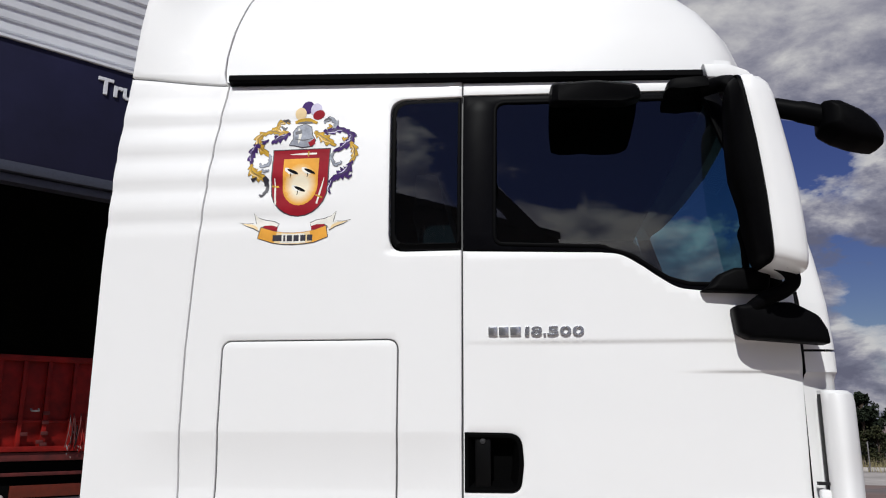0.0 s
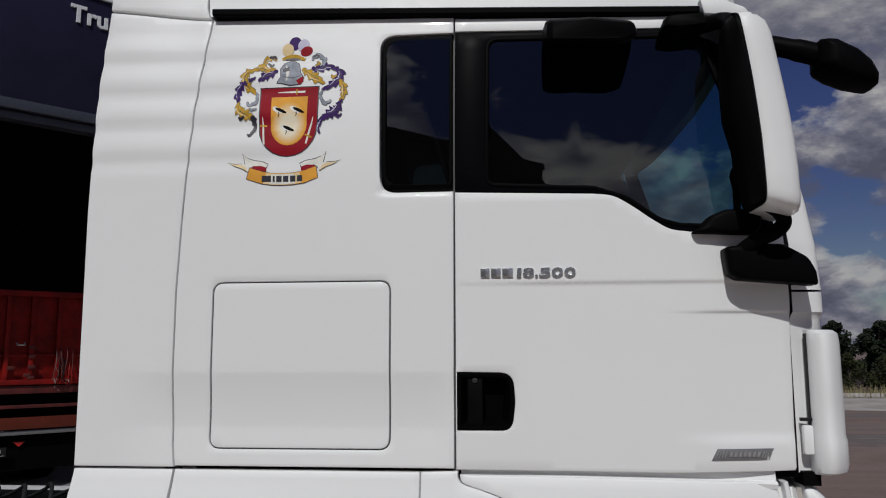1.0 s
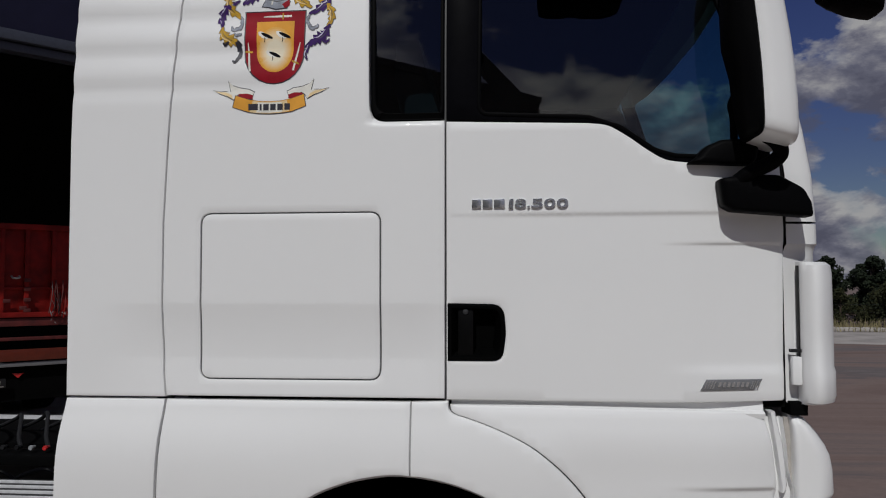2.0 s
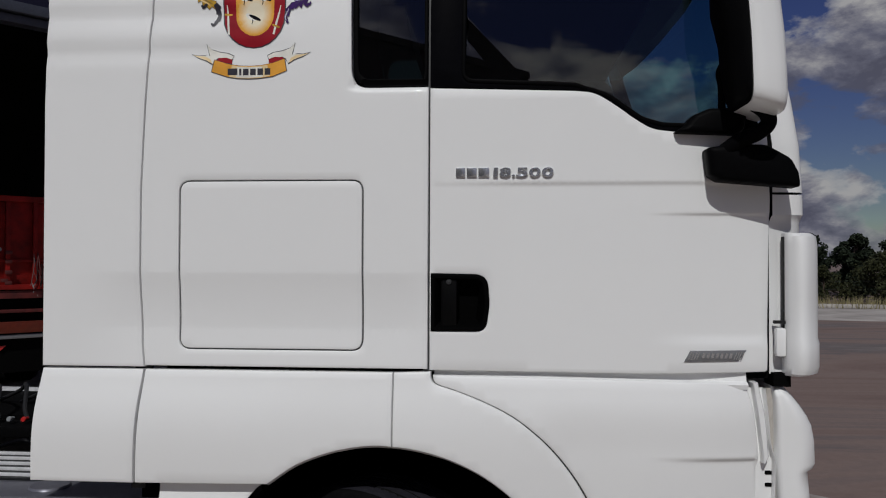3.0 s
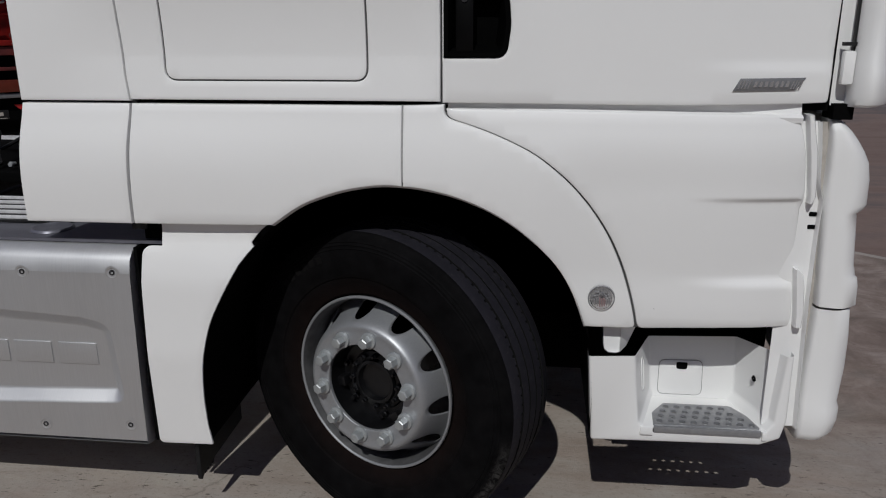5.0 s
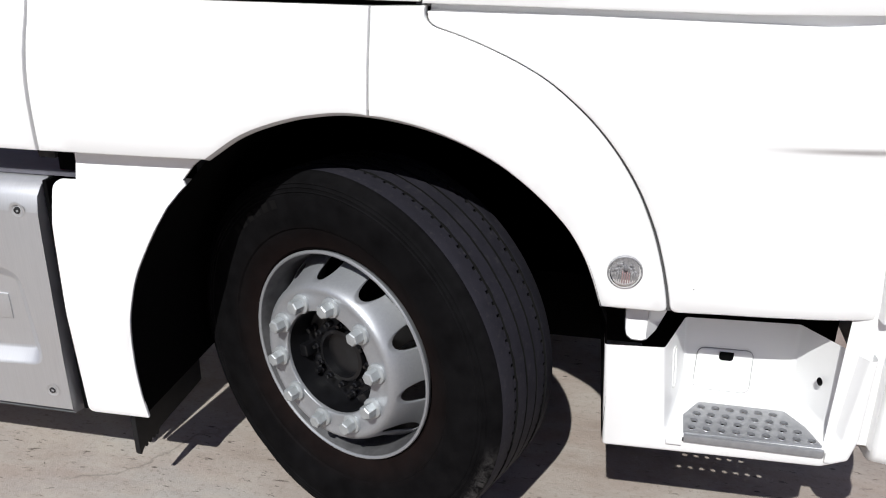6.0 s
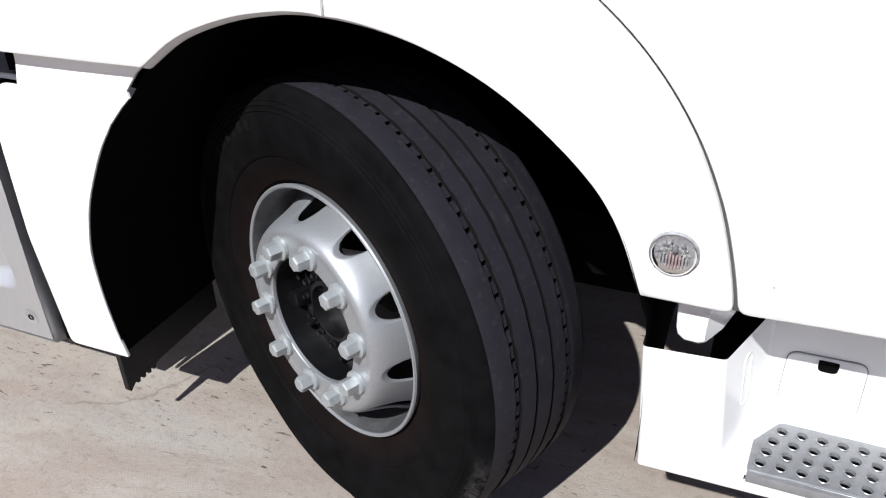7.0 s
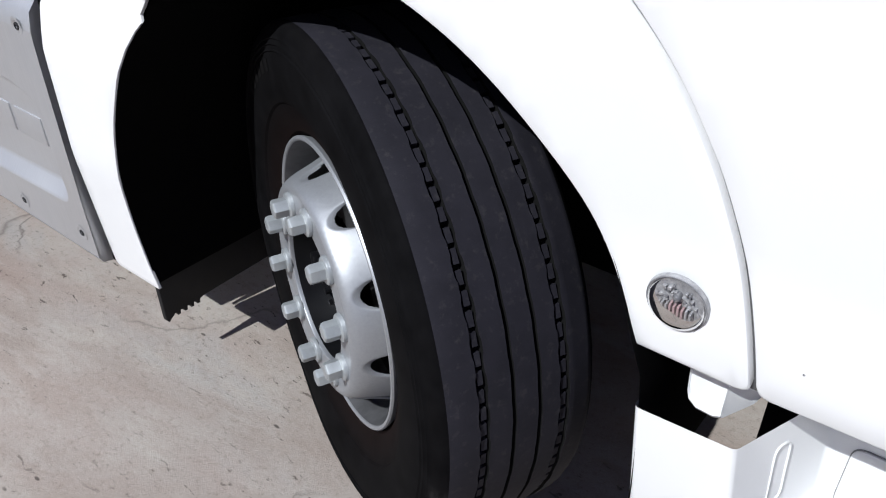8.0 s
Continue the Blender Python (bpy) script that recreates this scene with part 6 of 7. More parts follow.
def build_bumper():
    def ring(z, xs, s, ys=0.015, b=0.008):
        w = s - xs
        P = [(xs - 0.003, ys + 0.07), (xs, ys + 0.010), (xs + min(0.02, 0.2 * w), ys - b * 0.5), (xs + 0.5 * w, ys - b), (s - 0.22 * w, ys + 0.02), (s - 0.03, ys + 0.055), (s, ys + 0.12), (s + 0.03, ys + 0.24), (s + 0.055, 0.45), (s + 0.085, 0.8), (s + 0.095, 1.22)]
        return mirror_side([(x, y, z) for x, y in smooth_line(P, 5)])
    bm = bmesh.new()
    up = ((0.822, 1.312, 1.440), (0.826, 1.311, 1.450), (0.88, 1.309, 1.448), (0.905, 1.308, 1.442), (0.914, 1.307, 1.428), (0.95, 1.305, 1.424), (1.04, 1.301, 1.416), (1.088, 1.298, 1.411), (1.098, 1.297, 1.430), (1.112, 1.297, 1.440), (1.18, 1.296, 1.437), (1.225, 1.296, 1.427), (1.255, 1.295, 1.408))
    top = ((1.285, 1.294, 1.384, 0.018, 0.007), (1.308, 1.292, 1.362, 0.022, 0.005), (1.328, 1.289, 1.338, 0.030, 0.003), (1.340, 1.288, 1.322, 0.045, 0.0), (1.344, 1.292, 1.312, 0.09, 0.0))
    loft(bm, [ring(*q) for q in up + top])
    part("bumper", bm, WHITE, truck, "white upper bumper corner", 50)
    bm = boxed((1.40, 0.24, 0.93), (1.460, 0.9, 1.095), 0.02)
    part("headlamp", bm, LENSMAT, truck, "clear headlamp set in the bumper")
    bm = bmesh.new()
    loft(bm, [ring(*q) for q in ((0.816, 1.310, 1.425), (0.812, 1.310, 1.434), (0.72, 1.308, 1.444), (0.632, 1.305, 1.446), (0.528, 1.304, 1.438), (0.508, 1.304, 1.446, 0.013, 0.010), (0.47, 1.304, 1.446, 0.012, 0.012), (0.43, 1.303, 1.434, 0.014, 0.010), (0.41, 1.304, 1.414, 0.020, 0.008), (0.398, 1.306, 1.385, 0.035, 0.0), (0.396, 1.312, 1.35, 0.09, 0.0))])
    part("lower_bumper", bm, WHITE, truck, "", 50)


build_bumper()


FAR_EDGE = [(1.285, 1.37), (1.292, 2.06), (1.245, 2.40), (1.135, 2.76), (1.10, 2.87)]


def build_roof():
    HF = [(2.87, 1.26), (2.95, 1.255), (3.05, 1.225), (3.15, 1.165), (3.25, 1.08), (3.35, 0.96), (3.45, 0.80), (3.53, 0.55), (3.57, 0.25)]
    IN = ROOF_IN
    rs = []
    for z in (2.872, 2.90, 2.95, 3.0, 3.05, 3.1, 3.15, 3.2, 3.25, 3.3, 3.35, 3.4, 3.45, 3.5, 3.53, 3.57):
        xf, yi = lerp_table(z, HF), lerp_table(z, IN)
        P = [(lerp_table(z, [(2.87, -0.588), (2.93, -0.600), (3.0, -0.599), (3.09, -0.589), (3.227, -0.559), (3.36, -0.52), (3.57, -0.44)]), yi), (-0.1, yi), (0.5, yi + 0.002), (0.85, yi + 0.012), (xf - 0.16, yi + 0.05), (xf - 0.05, yi + 0.15), (xf, yi + 0.34), (xf + 0.04, 1.22)]
        line = [(x, y, z + 0.022 * (0.24 - x) * (z < 2.9)) for x, y in smooth_line(P, 7)]
        rs.append(mirror_side(line))
    bm = bmesh.new()
    loft(bm, rs, closed=True)
    top = [bm.verts.new(p) for p in rs[-1]]
    bm.faces.new(top)
    bmesh.ops.recalc_face_normals(bm, faces=bm.faces)
    part("high_roof", bm, WHITE, truck, "white rounded high roof", 50)
    # black drip strip
    bm = bmesh.new()
    sec = lambda x: [(x, 0.060, 2.846 - 0.042 * (x - 0.24)), (x, 0.030, 2.847 - 0.042 * (x - 0.24)), (x, 0.024, 2.852 - 0.042 * (x - 0.24)), (x, 0.024, 2.868 - 0.042 * (x - 0.24)), (x, 0.032, 2.874 - 0.042 * (x - 0.24)), (x, 0.07, 2.875 - 0.042 * (x - 0.24))]
    loft(bm, [sec(x) for x in (-0.572, -0.3, 0.0, 0.4, 0.8, 1.055)], cap=True)
    part("drip_strip", bm, BLACK, truck, "black drip strip under the roof")
    # far side, back and floor that close the cab
    bm = bmesh.new()
    loft(bm, [[(-0.60, 2.40, z), (x, 2.40, z), (x, 2.44, z), (-0.60, 2.44, z)] for x, z in FAR_EDGE], closed=True, cap=True)
    part("far_side", bm, WHITE, truck)
    part("rear_wall", boxed((-0.62, 0.11, 1.37), (-0.58, 2.38, 2.85)), WHITE, truck)
    part("cab_floor", boxed((-0.58, 0.05, 1.36), (1.28, 2.40, 1.40)), LINER, truck)


build_roof()


def build_cabin():
    part("headliner", boxed((-0.57, 0.06, 2.80), (1.10, 2.39, 2.83)), INTERIOR, truck)
    bm = bmesh.new()
    loft(bm, [[(-0.57, 2.36, z), (x - 0.003, 2.36, z), (x - 0.003, 2.395, z), (-0.57, 2.395, z)] for x, z in [(1.27, 1.40)] + FAR_EDGE[1:4] + [(1.09, 2.80)]], closed=True, cap=True)
    part("far_trim", bm, INTERIOR, truck)
    part("rear_trim", boxed((-0.57, 0.06, 1.40), (-0.54, 2.36, 2.80)), INTERIOR, truck)
    part("door_trim", boxed((0.27, 0.060, 1.40), (1.24, 0.078, 2.09)), INTERIOR, truck)
    part("side_trim", boxed((-0.55, 0.045, 1.40), (0.01, 0.07, 2.80)), INTERIOR, truck)
    bm = bmesh.new()
    loft(bm, [[(1.05, y, 1.75), (1.00, y, 2.0), (1.06, y, 2.09), (1.34, y, 2.10), (1.38, y, 1.75)] for y in (0.07, 0.7, 1.5, 2.36)], cap=True)
    part("dashboard", bm, INTERIOR, truck)
    for y in (0.35, 1.55):
        s = part("cab_seat", boxed((0.18, y, 1.70), (0.70, y + 0.52, 1.88), 0.05), SEATCLOTH, truck)
        bm = bmesh.new()
        loft(bm, [[(x0, y + 0.02, z), (x1, y + 0.02, z), (x1, y + 0.50, z), (x0, y + 0.50, z)] for x0, x1, z in ((0.16, 0.30, 1.82), (0.10, 0.25, 2.2), (0.04, 0.17, 2.45), (0.05, 0.13, 2.62))], closed=True, cap=True)
        part("backrest", bm, SEATCLOTH, s)
    bm = bmesh.new()
    lathe(bm, [(0.225, 0.0), (0.24, 0.012), (0.225, 0.024), (0.21, 0.012)], 36, closed=True)
    lathe(bm, [(0.0005, 0.03), (0.07, 0.025), (0.07, 0.0)], 20)
    part("steering_wheel", bm, SEAL, truck, m=pose(0.90, 1.80, 2.18, 0, 0, -90) @ pose(0, 0, 0, -35, 0, 0))


build_cabin()


def build_mirrors():
    # main mirror: tall housing on the door pillar, white shell in front, black trim behind
    LEFT = [(2.15, 1.122), (2.27, 1.101), (2.33, 1.097), (2.39, 1.078), (2.53, 1.072), (2.71, 1.079)]
    SPLIT = [(2.14, 1.156), (2.25, 1.153), (2.35, 1.148), (2.51, 1.133), (2.68, 1.110), (2.72, 1.104)]
    RIGHT = [(2.12, 1.262), (2.24, 1.260), (2.38, 1.249), (2.58, 1.219), (2.68, 1.200), (2.72, 1.176)]
    ends = [(2.1460, 0.050), (2.1475, 0.032), (2.1515, 0.018), (2.158, 0.009), (2.170, 0.003), (2.19, 0.0), (2.25, 0.0), (2.33, 0.0), (2.42, 0.0), (2.50, 0.0), (2.58, 0.0), (2.65, 0.0), (2.685, 0.004), (2.702, 0.011), (2.711, 0.024), (2.714, 0.045)]
    shell, trim = [], []
    for z, e in ends:
        a, b, l = smooth_table(z, SPLIT), smooth_table(z, RIGHT) - 0.5 * e, smooth_table(z, LEFT) + 0.4 * e
        sag = 0.30 * ss(2.30, 2.16, z)
        drop = lambda x: z - sag * max(0.0, x - a)
        shell.append([(x, y, drop(x)) for x, y in ((a + 0.001, 0.0), (a + 0.001, -0.219 + e), (a + 0.014, -0.2245 + e), (a + 0.035, -0.2235 + e), (b - 0.040, -0.217 + e), (b - 0.020, -0.208 + e), (b - 0.008, -0.193 + e), (b - 0.001, -0.168 + e), (b, -0.13), (b - 0.012, 0.0))])
        trim.append([(x, y, z) for x, y in ((l + 0.01, -0.05), (l + 0.001, -0.11), (l, -0.165 + e), (l + 0.006, -0.192 + e), (l + 0.020, -0.209 + e), (a - 0.012, -0.221 + e), (a - 0.003, -0.2215 + e), (a, -0.215 + e), (a, -0.05))])
    part("main_mirror_trim", loft(bmesh.new(), trim, closed=True, cap=True), BLACK, truck, "black mirror trim", 60)
    part("main_mirror_shell", loft(bmesh.new(), shell, closed=True, cap=True), WHITE, truck, "white main mirror shell", 60)
    # upper mount and knuckle
    bm = bmesh.new()
    loft(bm, [[(x, y, z) for x, z in rounded([(0.922 + d, 2.744, 0.006), (0.930 + d, 2.776, 0.012), (1.046, 2.780, 0.006), (1.056, 2.746, 0.006), (0.974, 2.740, 0.01)], seg=3)] for y, d in ((0.05, 0.0), (-0.02, 0.0), (-0.045, 0.006), (-0.052, 0.02))], closed=True, cap=True)
    part("mirror_mount", bm, BLACK, truck)
    part("mirror_hinge", tube(bmesh.new(), smooth_line([(1.04, -0.01, 2.752), (1.075, -0.03, 2.753), (1.105, -0.07, 2.742), (1.115, -0.12, 2.705), (1.115, -0.13, 2.66)], 5), 0.026, 12), BLACK, truck)
    part("roof_corner", sheet(rounded([(1.062, 2.868), (1.150, 2.862, 0.05), (1.208, 2.840, 0.03), (1.226, 2.806, 0.01), (1.163, 2.811), (1.074, 2.820)]), (), lambda x, z: 0.046 + 0.10 * max(0.0, x - 1.12), 0.03, 0.005, 0.03), WHITE, truck)
    # lower arm and wide-angle mirror
    part("mirror_arm", tube(bmesh.new(), smooth_line([(1.165, -0.10, 2.168), (1.204, -0.10, 2.152), (1.231, -0.095, 2.128), (1.235, -0.09, 2.101), (1.208, -0.08, 2.077), (1.160, -0.07, 2.056), (1.125, -0.05, 2.030)], 6), 0.0225, 14), BLACK, truck)
    bm = bmesh.new()
    out = rounded([(1.072, 2.040, 0.012), (1.15, 2.051, 0.05), (1.24, 2.048, 0.05), (1.311, 2.007, 0.05), (1.332, 1.965, 0.03), (1.337, 1.924, 0.010), (1.11, 1.944, 0.03), (1.082, 1.960, 0.02)], seg=4)
    loft(bm, [[(1.21 + (x - 1.21) * k, y, 1.985 + (z - 1.985) * k) for x, z in out] for y, k in ((0.005, 0.92), (-0.004, 1.0), (-0.055, 1.0), (-0.064, 0.975), (-0.070, 0.93), (-0.074, 0.80))], closed=True, cap=True)
    part("wide_mirror", bm, BLACK, truck, "black wide-angle mirror housing", 50)
    bm = bmesh.new()
    out = rounded([(0.985, 2.090, 0.004), (1.013, 2.108, 0.02), (1.042, 2.142, 0.03), (1.09, 2.162, 0.03), (1.182, 2.163, 0.02), (1.199, 2.146, 0.02), (1.191, 2.096, 0.02), (1.167, 2.084, 0.01)], seg=4)
    loft(bm, [[(1.11 + (x - 1.11) * k, y, 2.115 + (z - 2.115) * k) for x, z in out] for y, k in ((0.04, 1.0), (-0.008, 1.0), (-0.022, 0.975), (-0.032, 0.90), (-0.036, 0.7))], closed=True, cap=True)
    part("mirror_foot", bm, BLACK, truck, "", 50)
    part("grab_handle", tube(bmesh.new(), smooth_line([(1.132, 0.0, 2.150), (1.131, 0.0, 2.23), (1.125, 0.0, 2.268), (1.133, -0.02, 2.292), (1.155, -0.05, 2.300)], 5), 0.011, 10), BLACK, truck)
    # kerb mirror over the door
    bm = bmesh.new()
    out = rounded([(0.548, 2.735, 0.01), (0.552, 2.800, 0.02), (0.70, 2.805, 0.01), (0.835, 2.785, 0.03), (0.848, 2.735, 0.015), (0.80, 2.725, 0.01)], seg=3)
    loft(bm, [[(0.6 + (0.695 + (x - 0.695) * g - 0.6) * q, y, 1.72 + (2.75 + (z - 2.75) * g - 1.72) * q) for x, z in out] for y, g, q in ((0.05, 0.95, 1.0), (0.0, 1.0, 0.985), (-0.11, 1.0, 0.955), (-0.165, 0.97, 0.932), (-0.178, 0.84, 0.928))], closed=True, cap=True)
    part("kerb_mirror", bm, BLACK, truck, "black kerb mirror above the door")
    bm = bmesh.new()
    lathe(bm, [(0.0005, 0.034), (0.014, 0.032), (0.027, 0.024), (0.035, 0.011), (0.037, -0.02)], 28)
    part("kerb_mirror_cap", bm, BLACK, truck, m=pose(0.679, -0.085, 2.735) @ Matrix.Diagonal((1.0, 1.0, 0.75, 1.0)))
    # front mirror on its arm ahead of the windscreen
    part("front_mirror_arm", tube(bmesh.new(), smooth_line([(1.20, 0.25, 2.765), (1.29, 0.20, 2.765), (1.38, 0.17, 2.735), (1.47, 0.15, 2.70)], 5), [0.030] * 6 + [0.034] * 5 + [0.038] * 5, 12), BLACK, truck)
    bm = bmesh.new()
    out = rounded([(1.448, 2.745, 0.012), (1.490, 2.742, 0.03), (1.563, 2.700, 0.06), (1.606, 2.656, 0.05), (1.628, 2.606, 0.03), (1.624, 2.576, 0.02), (1.554, 2.592, 0.06), (1.488, 2.621, 0.04), (1.444, 2.652, 0.02)], seg=4)
    loft(bm, [[(1.535 + (x - 1.535) * k, y, 2.658 + (z - 2.658) * k) for x, z in out] for y, k in ((0.235, 0.55), (0.222, 0.85), (0.20, 0.97), (0.16, 1.0), (0.11, 0.98), (0.085, 0.88), (0.072, 0.60))], closed=True, cap=True)
    part("front_mirror", bm, BLACK, truck, "black front mirror housing", 50)


build_mirrors()

# ---------------------------------------------------------------- printed crest on the sleeper side
C_RED = plain("crest_red", (0.27, 0.008, 0.018), 0.6, spec=0.12, var=0.15, scale=12)
C_GOLD = plain("crest_gold", (0.72, 0.34, 0.05), 0.6, spec=0.12, var=0.15, scale=12)
C_CREAM = plain("crest_cream", (0.78, 0.60, 0.34), 0.6, spec=0.12, var=0.12, scale=12)
C_YELLOW = plain("crest_yellow", (0.50, 0.30, 0.035), 0.6, spec=0.12, var=0.35, scale=40)
C_PURPLE = plain("crest_purple", (0.045, 0.014, 0.115), 0.6, spec=0.12, var=0.35, scale=40)
C_SILVER = plain("crest_silver", (0.30, 0.32, 0.37), 0.6, spec=0.12, var=0.4, scale=40)
C_INK = plain("crest_black", (0.006, 0.006, 0.008), 0.7, spec=0.05)
C_DARK = plain("crest_ink", (0.02, 0.018, 0.03), 0.45)
C_PALE = plain("crest_pale", (0.74, 0.72, 0.66), 0.6, spec=0.12)
C_LILAC = plain("crest_lilac", (0.55, 0.52, 0.66), 0.6, spec=0.12)


def build_crest():
    base = part("crest_decal", decal(circle(-0.30, 2.52, 0.08), -0.0006, prof=side_prof), C_RED, truck, "printed coat of arms in red, gold and purple")
    X = lambda u: -0.4906 + 0.382 * (u - 76) / 605            # decal plan: u, v in drawing units
    Z = lambda v: 2.795 - 0.517 * (v - 55) / 745

    def patch(name, pts, mat, lift, smooth=0):
        pts = [(X(u), Z(v)) for u, v in pts]
        part(name, decal(densify(pts, 0.012), -0.0007 - 0.3 * lift, prof=side_prof), mat, base)

    def blob(name, u, v, ru, rv, mat, lift, tilt=0.0):
        patch(name, circle(u, v, ru, rv, 18, tilt=tilt), mat, lift)

    def ribbon(name, pts, widths, mat, lift):
        P = [Vector(p) for p in smooth_line(pts, 5)]
        n, up, dn = len(P), [], []
        for i, p in enumerate(P):
            t = (P[min(i + 1, n - 1)] - P[max(i - 1, 0)]).normalized()
            f = i / (n - 1) * (len(widths) - 1)
            k = min(int(f), len(widths) - 2)
            w = widths[k] + (widths[k + 1] - widths[k]) * (f - k)
            up.append((p.x - t.y * w, p.y + t.x * w))
            dn.append((p.x + t.y * w, p.y - t.x * w))
        patch(name, up + dn[::-1], mat, lift)

    def shield(x0, x1, y0, y1, r):
        cx = (x0 + x1) / 2
        pts = [(x0, y0), (x1, y0), (x1 - 0.01 * (x1 - x0), y0 + (y1 - y0) * 0.55)]
        for i in range(13):
            a = math.pi * i / 12
            pts.append((cx + (x1 - x0) * 0.49 * math.cos(a), y0 + (y1 - y0) * 0.58 + (y1 - y0) * 0.42 * math.sin(a)))
        return pts + [(x0 + 0.01 * (x1 - x0), y0 + (y1 - y0) * 0.55)]
    patch("shield_edge", shield(232, 554, 316, 668, 0), C_DARK, 0.0010)
    patch("shield", shield(238, 548, 321, 663, 0), C_RED, 0.0018)
    patch("shield_field", shield(298, 494, 368, 612, 0), C_GOLD, 0.0026)
    for k in range(8):
        f = k / 7
        tone = tuple(a + (b - a) * f for a, b in zip((0.74, 0.40, 0.09), (0.80, 0.72, 0.55)))
        blob("field_light", 396, 500 + 12 * f, 90 - 45 * f, 106 - 52 * f, plain("crest_field", tone, 0.6, spec=0.12, var=0.05, scale=12), 0.0027 + 0.00016 * k)
    for u, v in ((345, 438), (438, 438), (388, 528)):          # three plain charges
        blob("charge_mark", u - 12, v - 4, 30, 13, C_PALE, 0.0043, 0.55)
        blob("charge", u + 8, v - 1, 34, 8, C_INK, 0.0047, 0.42)
        ribbon("charge_stem", [(u - 4, v + 8), (u - 2, v + 18), (u - 6, v + 30)], [2.5, 2.0, 1.5], C_INK, 0.0047)
    for a, b in (((330, 343), (478, 343)), ((254, 468), (268, 605)), ((526, 472), (492, 605))):
        ribbon("sword", [a, ((a[0] + b[0]) / 2, (a[1] + b[1]) / 2), b], [2, 5, 5], C_PALE, 0.0026)
    for a, b in (((432, 328), (432, 358)), ((240, 508), (280, 512)), ((485, 560), (522, 575))):
        ribbon("sword_guard", [a, ((a[0] + b[0]) / 2, (a[1] + b[1]) / 2), b], [4, 4, 4], C_YELLOW, 0.0034)
    # helm and feathers
    patch("helm", [(318, 296), (338, 262), (334, 222), (356, 190), (404, 176), (440, 196), (450, 244), (470, 272), (452, 306), (392, 312), (350, 300)], C_DARK, 0.0014)
    patch("helm", [(324, 293), (343, 262), (339, 224), (359, 194), (404, 181), (436, 199), (445, 245), (463, 272), (448, 301), (392, 306), (352, 296)], C_SILVER, 0.0018)
    ribbon("helm_shine", [(366, 202), (378, 240), (372, 286)], [3, 9, 3], C_PALE, 0.0022)
    ribbon("helm_line", [(352, 262), (400, 270), (450, 262)], [1.5, 3.5, 1.5], C_DARK, 0.0024)
    patch("helm_slit", [(348, 222), (385, 212), (388, 232), (352, 240)], C_DARK, 0.0026)
    patch("helm_base", [(425, 285), (462, 262), (466, 290), (440, 306)], C_RED, 0.0026)
    for u, v, ru, rv, mt, ti in ((410, 88, 34, 36, C_PURPLE, 0.0), (372, 122, 32, 34, C_CREAM, 0), (458, 102, 32, 36, C_LILAC, 0), (474, 132, 34, 25, C_RED, -0.3)):
        blob("feather", u, v, ru, rv, mt, 0.0016 + 0.0004 * "abcd".index({410: "a", 372: "b", 458: "c", 474: "d"}[u]), ti)
    ribbon("torse", [(342, 168), (380, 160), (420, 158), (468, 176)], [7, 11, 11, 7], C_YELLOW, 0.0034)
    ribbon("torse_twist", [(360, 172), (400, 170), (440, 172)], [4, 6, 4], C_DARK, 0.0042)
    # mantling: lobed leaves curling down both sides
    Q = lambda x, y: (74 + (x - 137) * 1.174, 52 + (y - 257) * 1.186)
    order = [0]

    def frond(pts, wd, mt, lobes):
        P = [Vector(Q(*p)) for p in smooth_line(pts, 9)]
        n, up, dn, vein = len(P), [], [], []
        for i, p in enumerate(P):
            t = (P[min(i + 1, n - 1)] - P[max(i - 1, 0)]).normalized()
            f = i / (n - 1)
            g = f * (len(wd) - 1)
            k = min(int(g), len(wd) - 2)
            w = wd[k] + (wd[k + 1] - wd[k]) * (g - k)
            a, b = (f * lobes) % 1.0, (f * lobes + 0.45) % 1.0
            wu, wl = 1.42 * w * (0.40 + 1.0 * a), 1.42 * w * (0.40 + 0.85 * b)
            up.append((p, -t.y, t.x, wu))
            dn.append((p, t.y, -t.x, wl))
        order[0] += 1
        z = 0.0008 + 0.00022 * order[0]
        out = lambda e: [(p.x + x * (w + e), p.y + y * (w + e)) for p, x, y, w in up] + [(p.x + x * (w + e), p.y + y * (w + e)) for p, x, y, w in reversed(dn)]
        patch("mantling_edge", out(2.2), C_DARK, z)
        patch("mantling", out(0.0), mt, z + 0.00045)
        if max(wd) > 9:
            ribbon("mantling_vein", [(p.x, p.y) for p in P[4:-5:3]], [0.8, 2.0, 0.8], C_DARK, z + 0.0008)
            side = [(p.x + x * w * 0.5, p.y + y * w * 0.5) for p, x, y, w in up[5:-6:4]]
            if len(side) > 2 and mt is not C_DARK:
                ribbon("mantling_light", side, [0.8, 3.2, 0.8], C_CREAM if mt is C_YELLOW else C_LILAC, z + 0.0006)

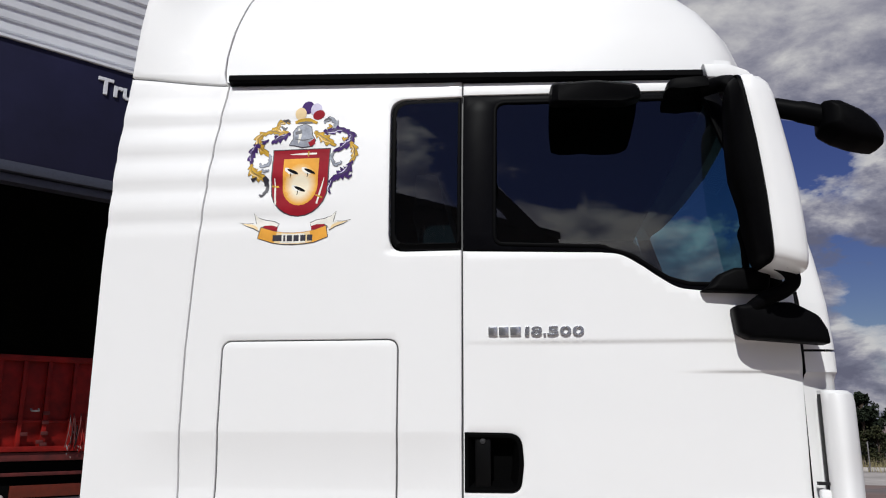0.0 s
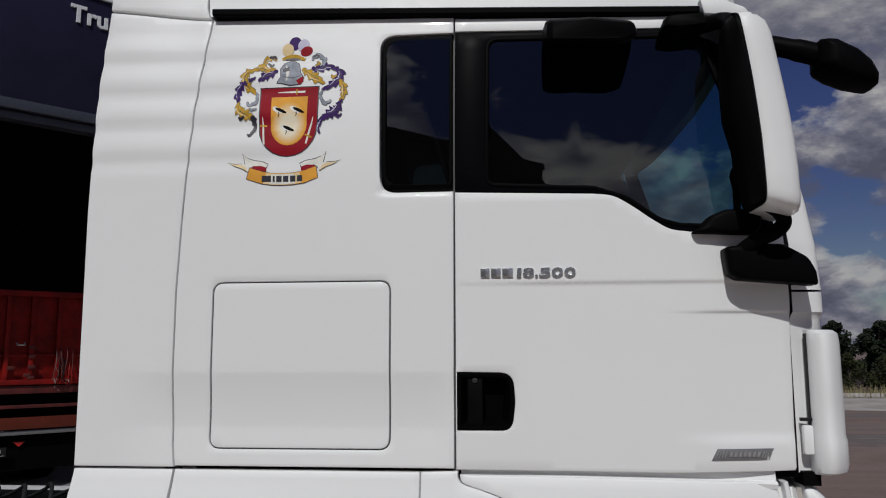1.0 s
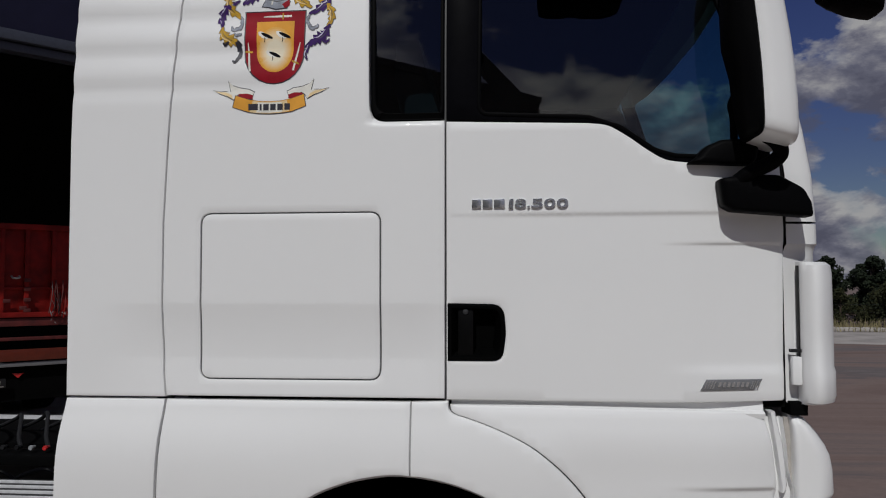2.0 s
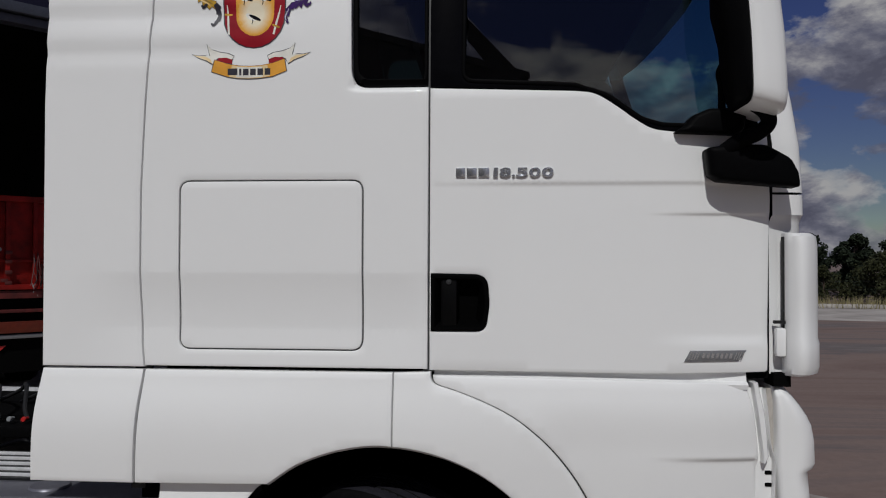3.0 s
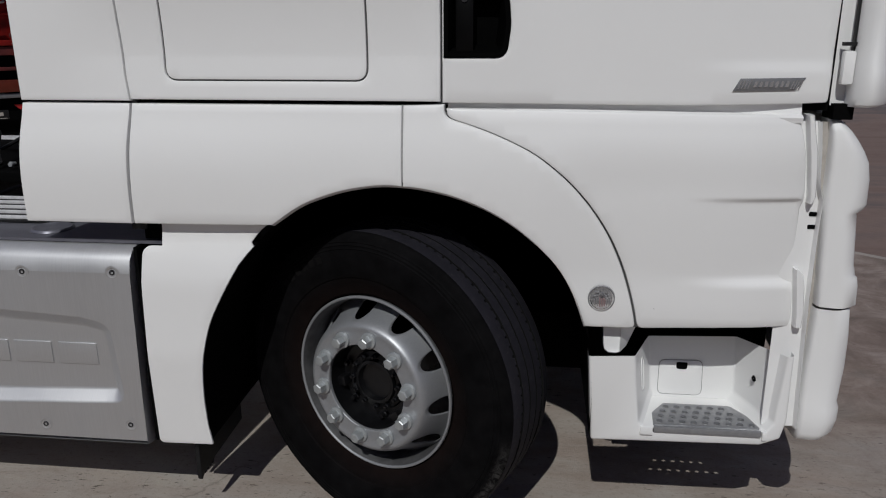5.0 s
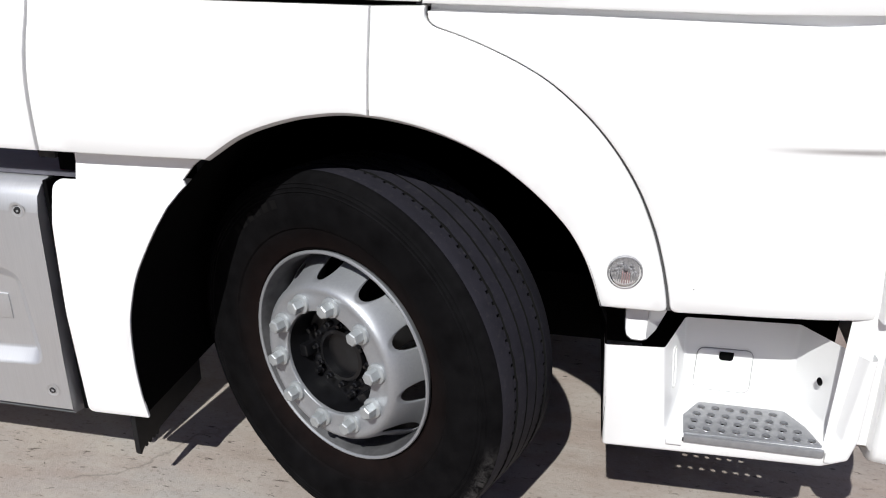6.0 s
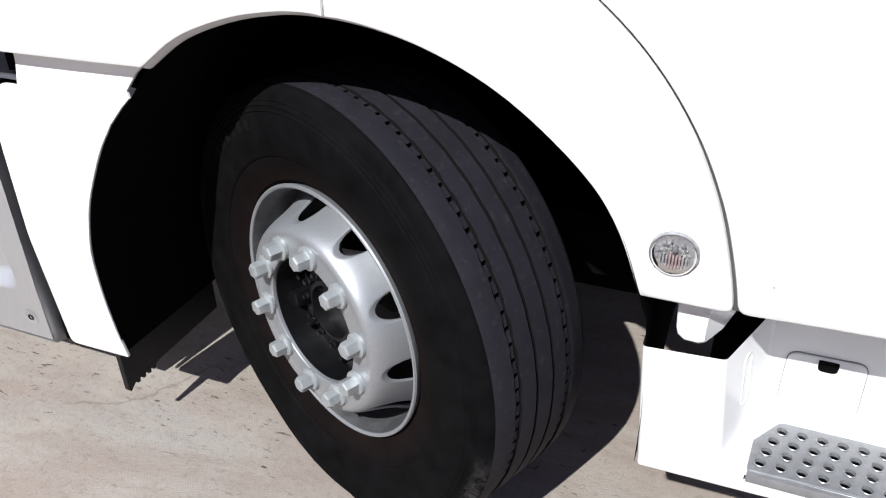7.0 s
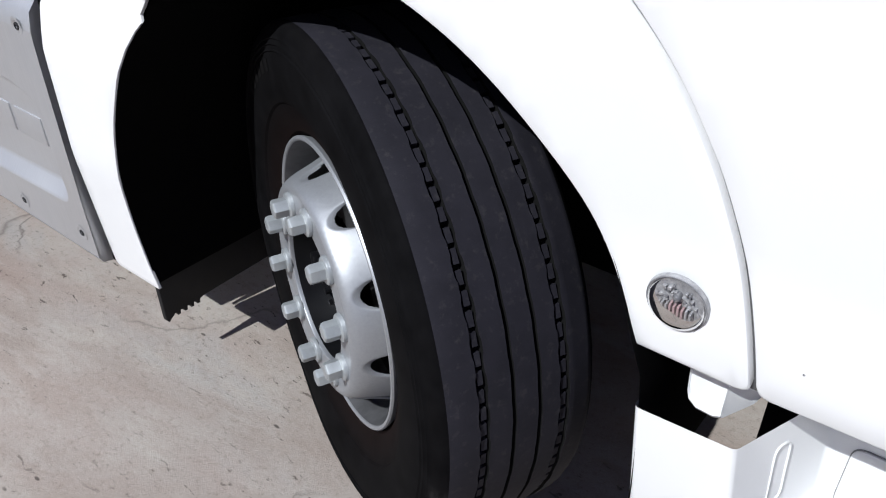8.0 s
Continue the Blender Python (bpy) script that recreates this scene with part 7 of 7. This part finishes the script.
    left = (((348, 404), (322, 420), (290, 432), (262, 452)), (5, 15, 17, 3), C_PURPLE, 4), (((338, 398), (300, 402), (268, 392), (232, 404)), (4, 11, 12, 5), C_YELLOW, 4), \
        (((282, 392), (284, 366), (300, 350), (328, 350), (340, 360)), (7, 10, 9, 8, 2), C_YELLOW, 3), (((305, 347), (325, 346), (341, 352)), (4, 7, 3), C_DARK, 2), \
        (((300, 372), (318, 384), (330, 376)), (3, 4, 1), C_DARK, 1), (((236, 400), (205, 416), (198, 448), (222, 480), (262, 508)), (6, 15, 15, 14, 3), C_YELLOW, 5), \
        (((248, 432), (228, 446), (214, 438)), (3, 7, 1), C_PURPLE, 2), (((206, 452), (180, 476), (168, 512), (178, 548)), (8, 15, 13, 3), C_PURPLE, 4), \
        (((252, 498), (262, 520), (250, 548), (222, 552), (214, 538)), (3, 6, 6, 5, 2), C_SILVER, 3), (((172, 540), (182, 574), (212, 594), (250, 612)), (4, 17, 20, 6), C_YELLOW, 5), \
        (((205, 600), (190, 612), (178, 606)), (5, 6, 1), C_DARK, 2), (((238, 602), (256, 632), (252, 664), (234, 682), (222, 678)), (10, 9, 5, 4, 1), C_DARK, 3), (((262, 570), (240, 576), (226, 566)), (2, 5, 1), C_SILVER, 2)
    right = (((462, 404), (496, 424), (530, 446), (570, 470)), (6, 16, 17, 3), C_YELLOW, 4), (((505, 404), (540, 404), (580, 396), (628, 412)), (6, 14, 12, 5), C_PURPLE, 4), \
        (((560, 392), (562, 366), (545, 350), (516, 350), (508, 366)), (6, 9, 8, 8, 2), C_SILVER, 3), (((540, 347), (520, 346), (508, 354)), (4, 6, 3), C_DARK, 2), (((528, 372), (540, 384), (522, 392)), (3, 5, 2), C_YELLOW, 1), \
        (((612, 402), (642, 426), (634, 456), (600, 478), (556, 500)), (6, 14, 15, 13, 3), C_PURPLE, 5), (((596, 436), (610, 444), (624, 434)), (3, 6, 1), C_YELLOW, 2), \
        (((636, 458), (656, 486), (658, 520), (640, 552)), (7, 13, 11, 3), C_YELLOW, 4), (((560, 498), (552, 522), (566, 552), (592, 552), (598, 540)), (3, 6, 6, 5, 2), C_SILVER, 3), \
        (((650, 540), (630, 582), (600, 600), (566, 618)), (4, 17, 19, 7), C_PURPLE, 5), (((618, 606), (640, 612), (650, 600)), (5, 6, 1), C_PURPLE, 2), (((574, 606), (552, 640), (546, 664), (556, 682)), (10, 8, 5, 2), C_PURPLE, 3)
    for pts, wd, mt, lobes in left + right:
        frond(pts, wd, mt, lobes)
    # scroll
    for s in (1, -1):
        U = lambda pts: [Q(x if s == 1 else 792 - x, y) for x, y in pts]
        tail = [(205, 757), (226, 775), (260, 785), (300, 791), (326, 803), (318, 823), (290, 818), (262, 812), (247, 820), (234, 838), (206, 823), (172, 812), (137, 793), (170, 799), (200, 798), (217, 804)]
        patch("scroll_edge", U(tail), C_DARK, 0.0010)
        cx, cy = 245, 804
        patch("scroll_tail", U([(x + (3 if x < cx else -3) * 0.8, y + (2.6 if y < cy else -2.6)) for x, y in tail]), C_PALE, 0.0018)
        patch("scroll_shade", U([(150, 798), (174, 802), (198, 803), (224, 815), (232, 833), (206, 819), (174, 808)]), C_CREAM, 0.0024)
        patch("scroll_fold", U([(246, 824), (260, 811), (292, 810), (318, 818), (317, 834), (285, 831)]), C_RED, 0.0030)
    edge = [(240, 816), (300, 834), (345, 841), (392, 843), (440, 841), (490, 833), (544, 815), (553, 864), (490, 886), (440, 892), (392, 894), (345, 892), (300, 886), (227, 864)]
    patch("scroll_edge", [Q(*p) for p in edge], C_DARK, 0.0036)
    patch("scroll_band", [Q(390 + (x - 390) * 0.982, 854 + (y - 854) * 0.93) for x, y in edge], C_GOLD, 0.0042)
    patch("scroll_middle", [Q(*p) for p in ((318, 840), (345, 844), (392, 846), (440, 844), (468, 840), (480, 882), (440, 889), (392, 891), (345, 889), (305, 884))], C_CREAM, 0.0047)
    patch("scroll_middle", [Q(*p) for p in ((340, 847), (392, 849), (445, 847), (450, 885), (392, 888), (334, 886))], C_PALE, 0.0051)
    for x, w in ((299, 42), (349, 9), (365, 24), (396, 24), (427, 24), (458, 24)):          # plain bars in place of the name
        v = 862 + 5 * math.sin(math.pi * (x - 227) / 326)
        patch("scroll_bar", [Q(*p) for p in ((x, v - 13), (x + w, v - 13), (x + w, v + 12), (x, v + 12))], C_DARK, 0.0056)


build_crest()
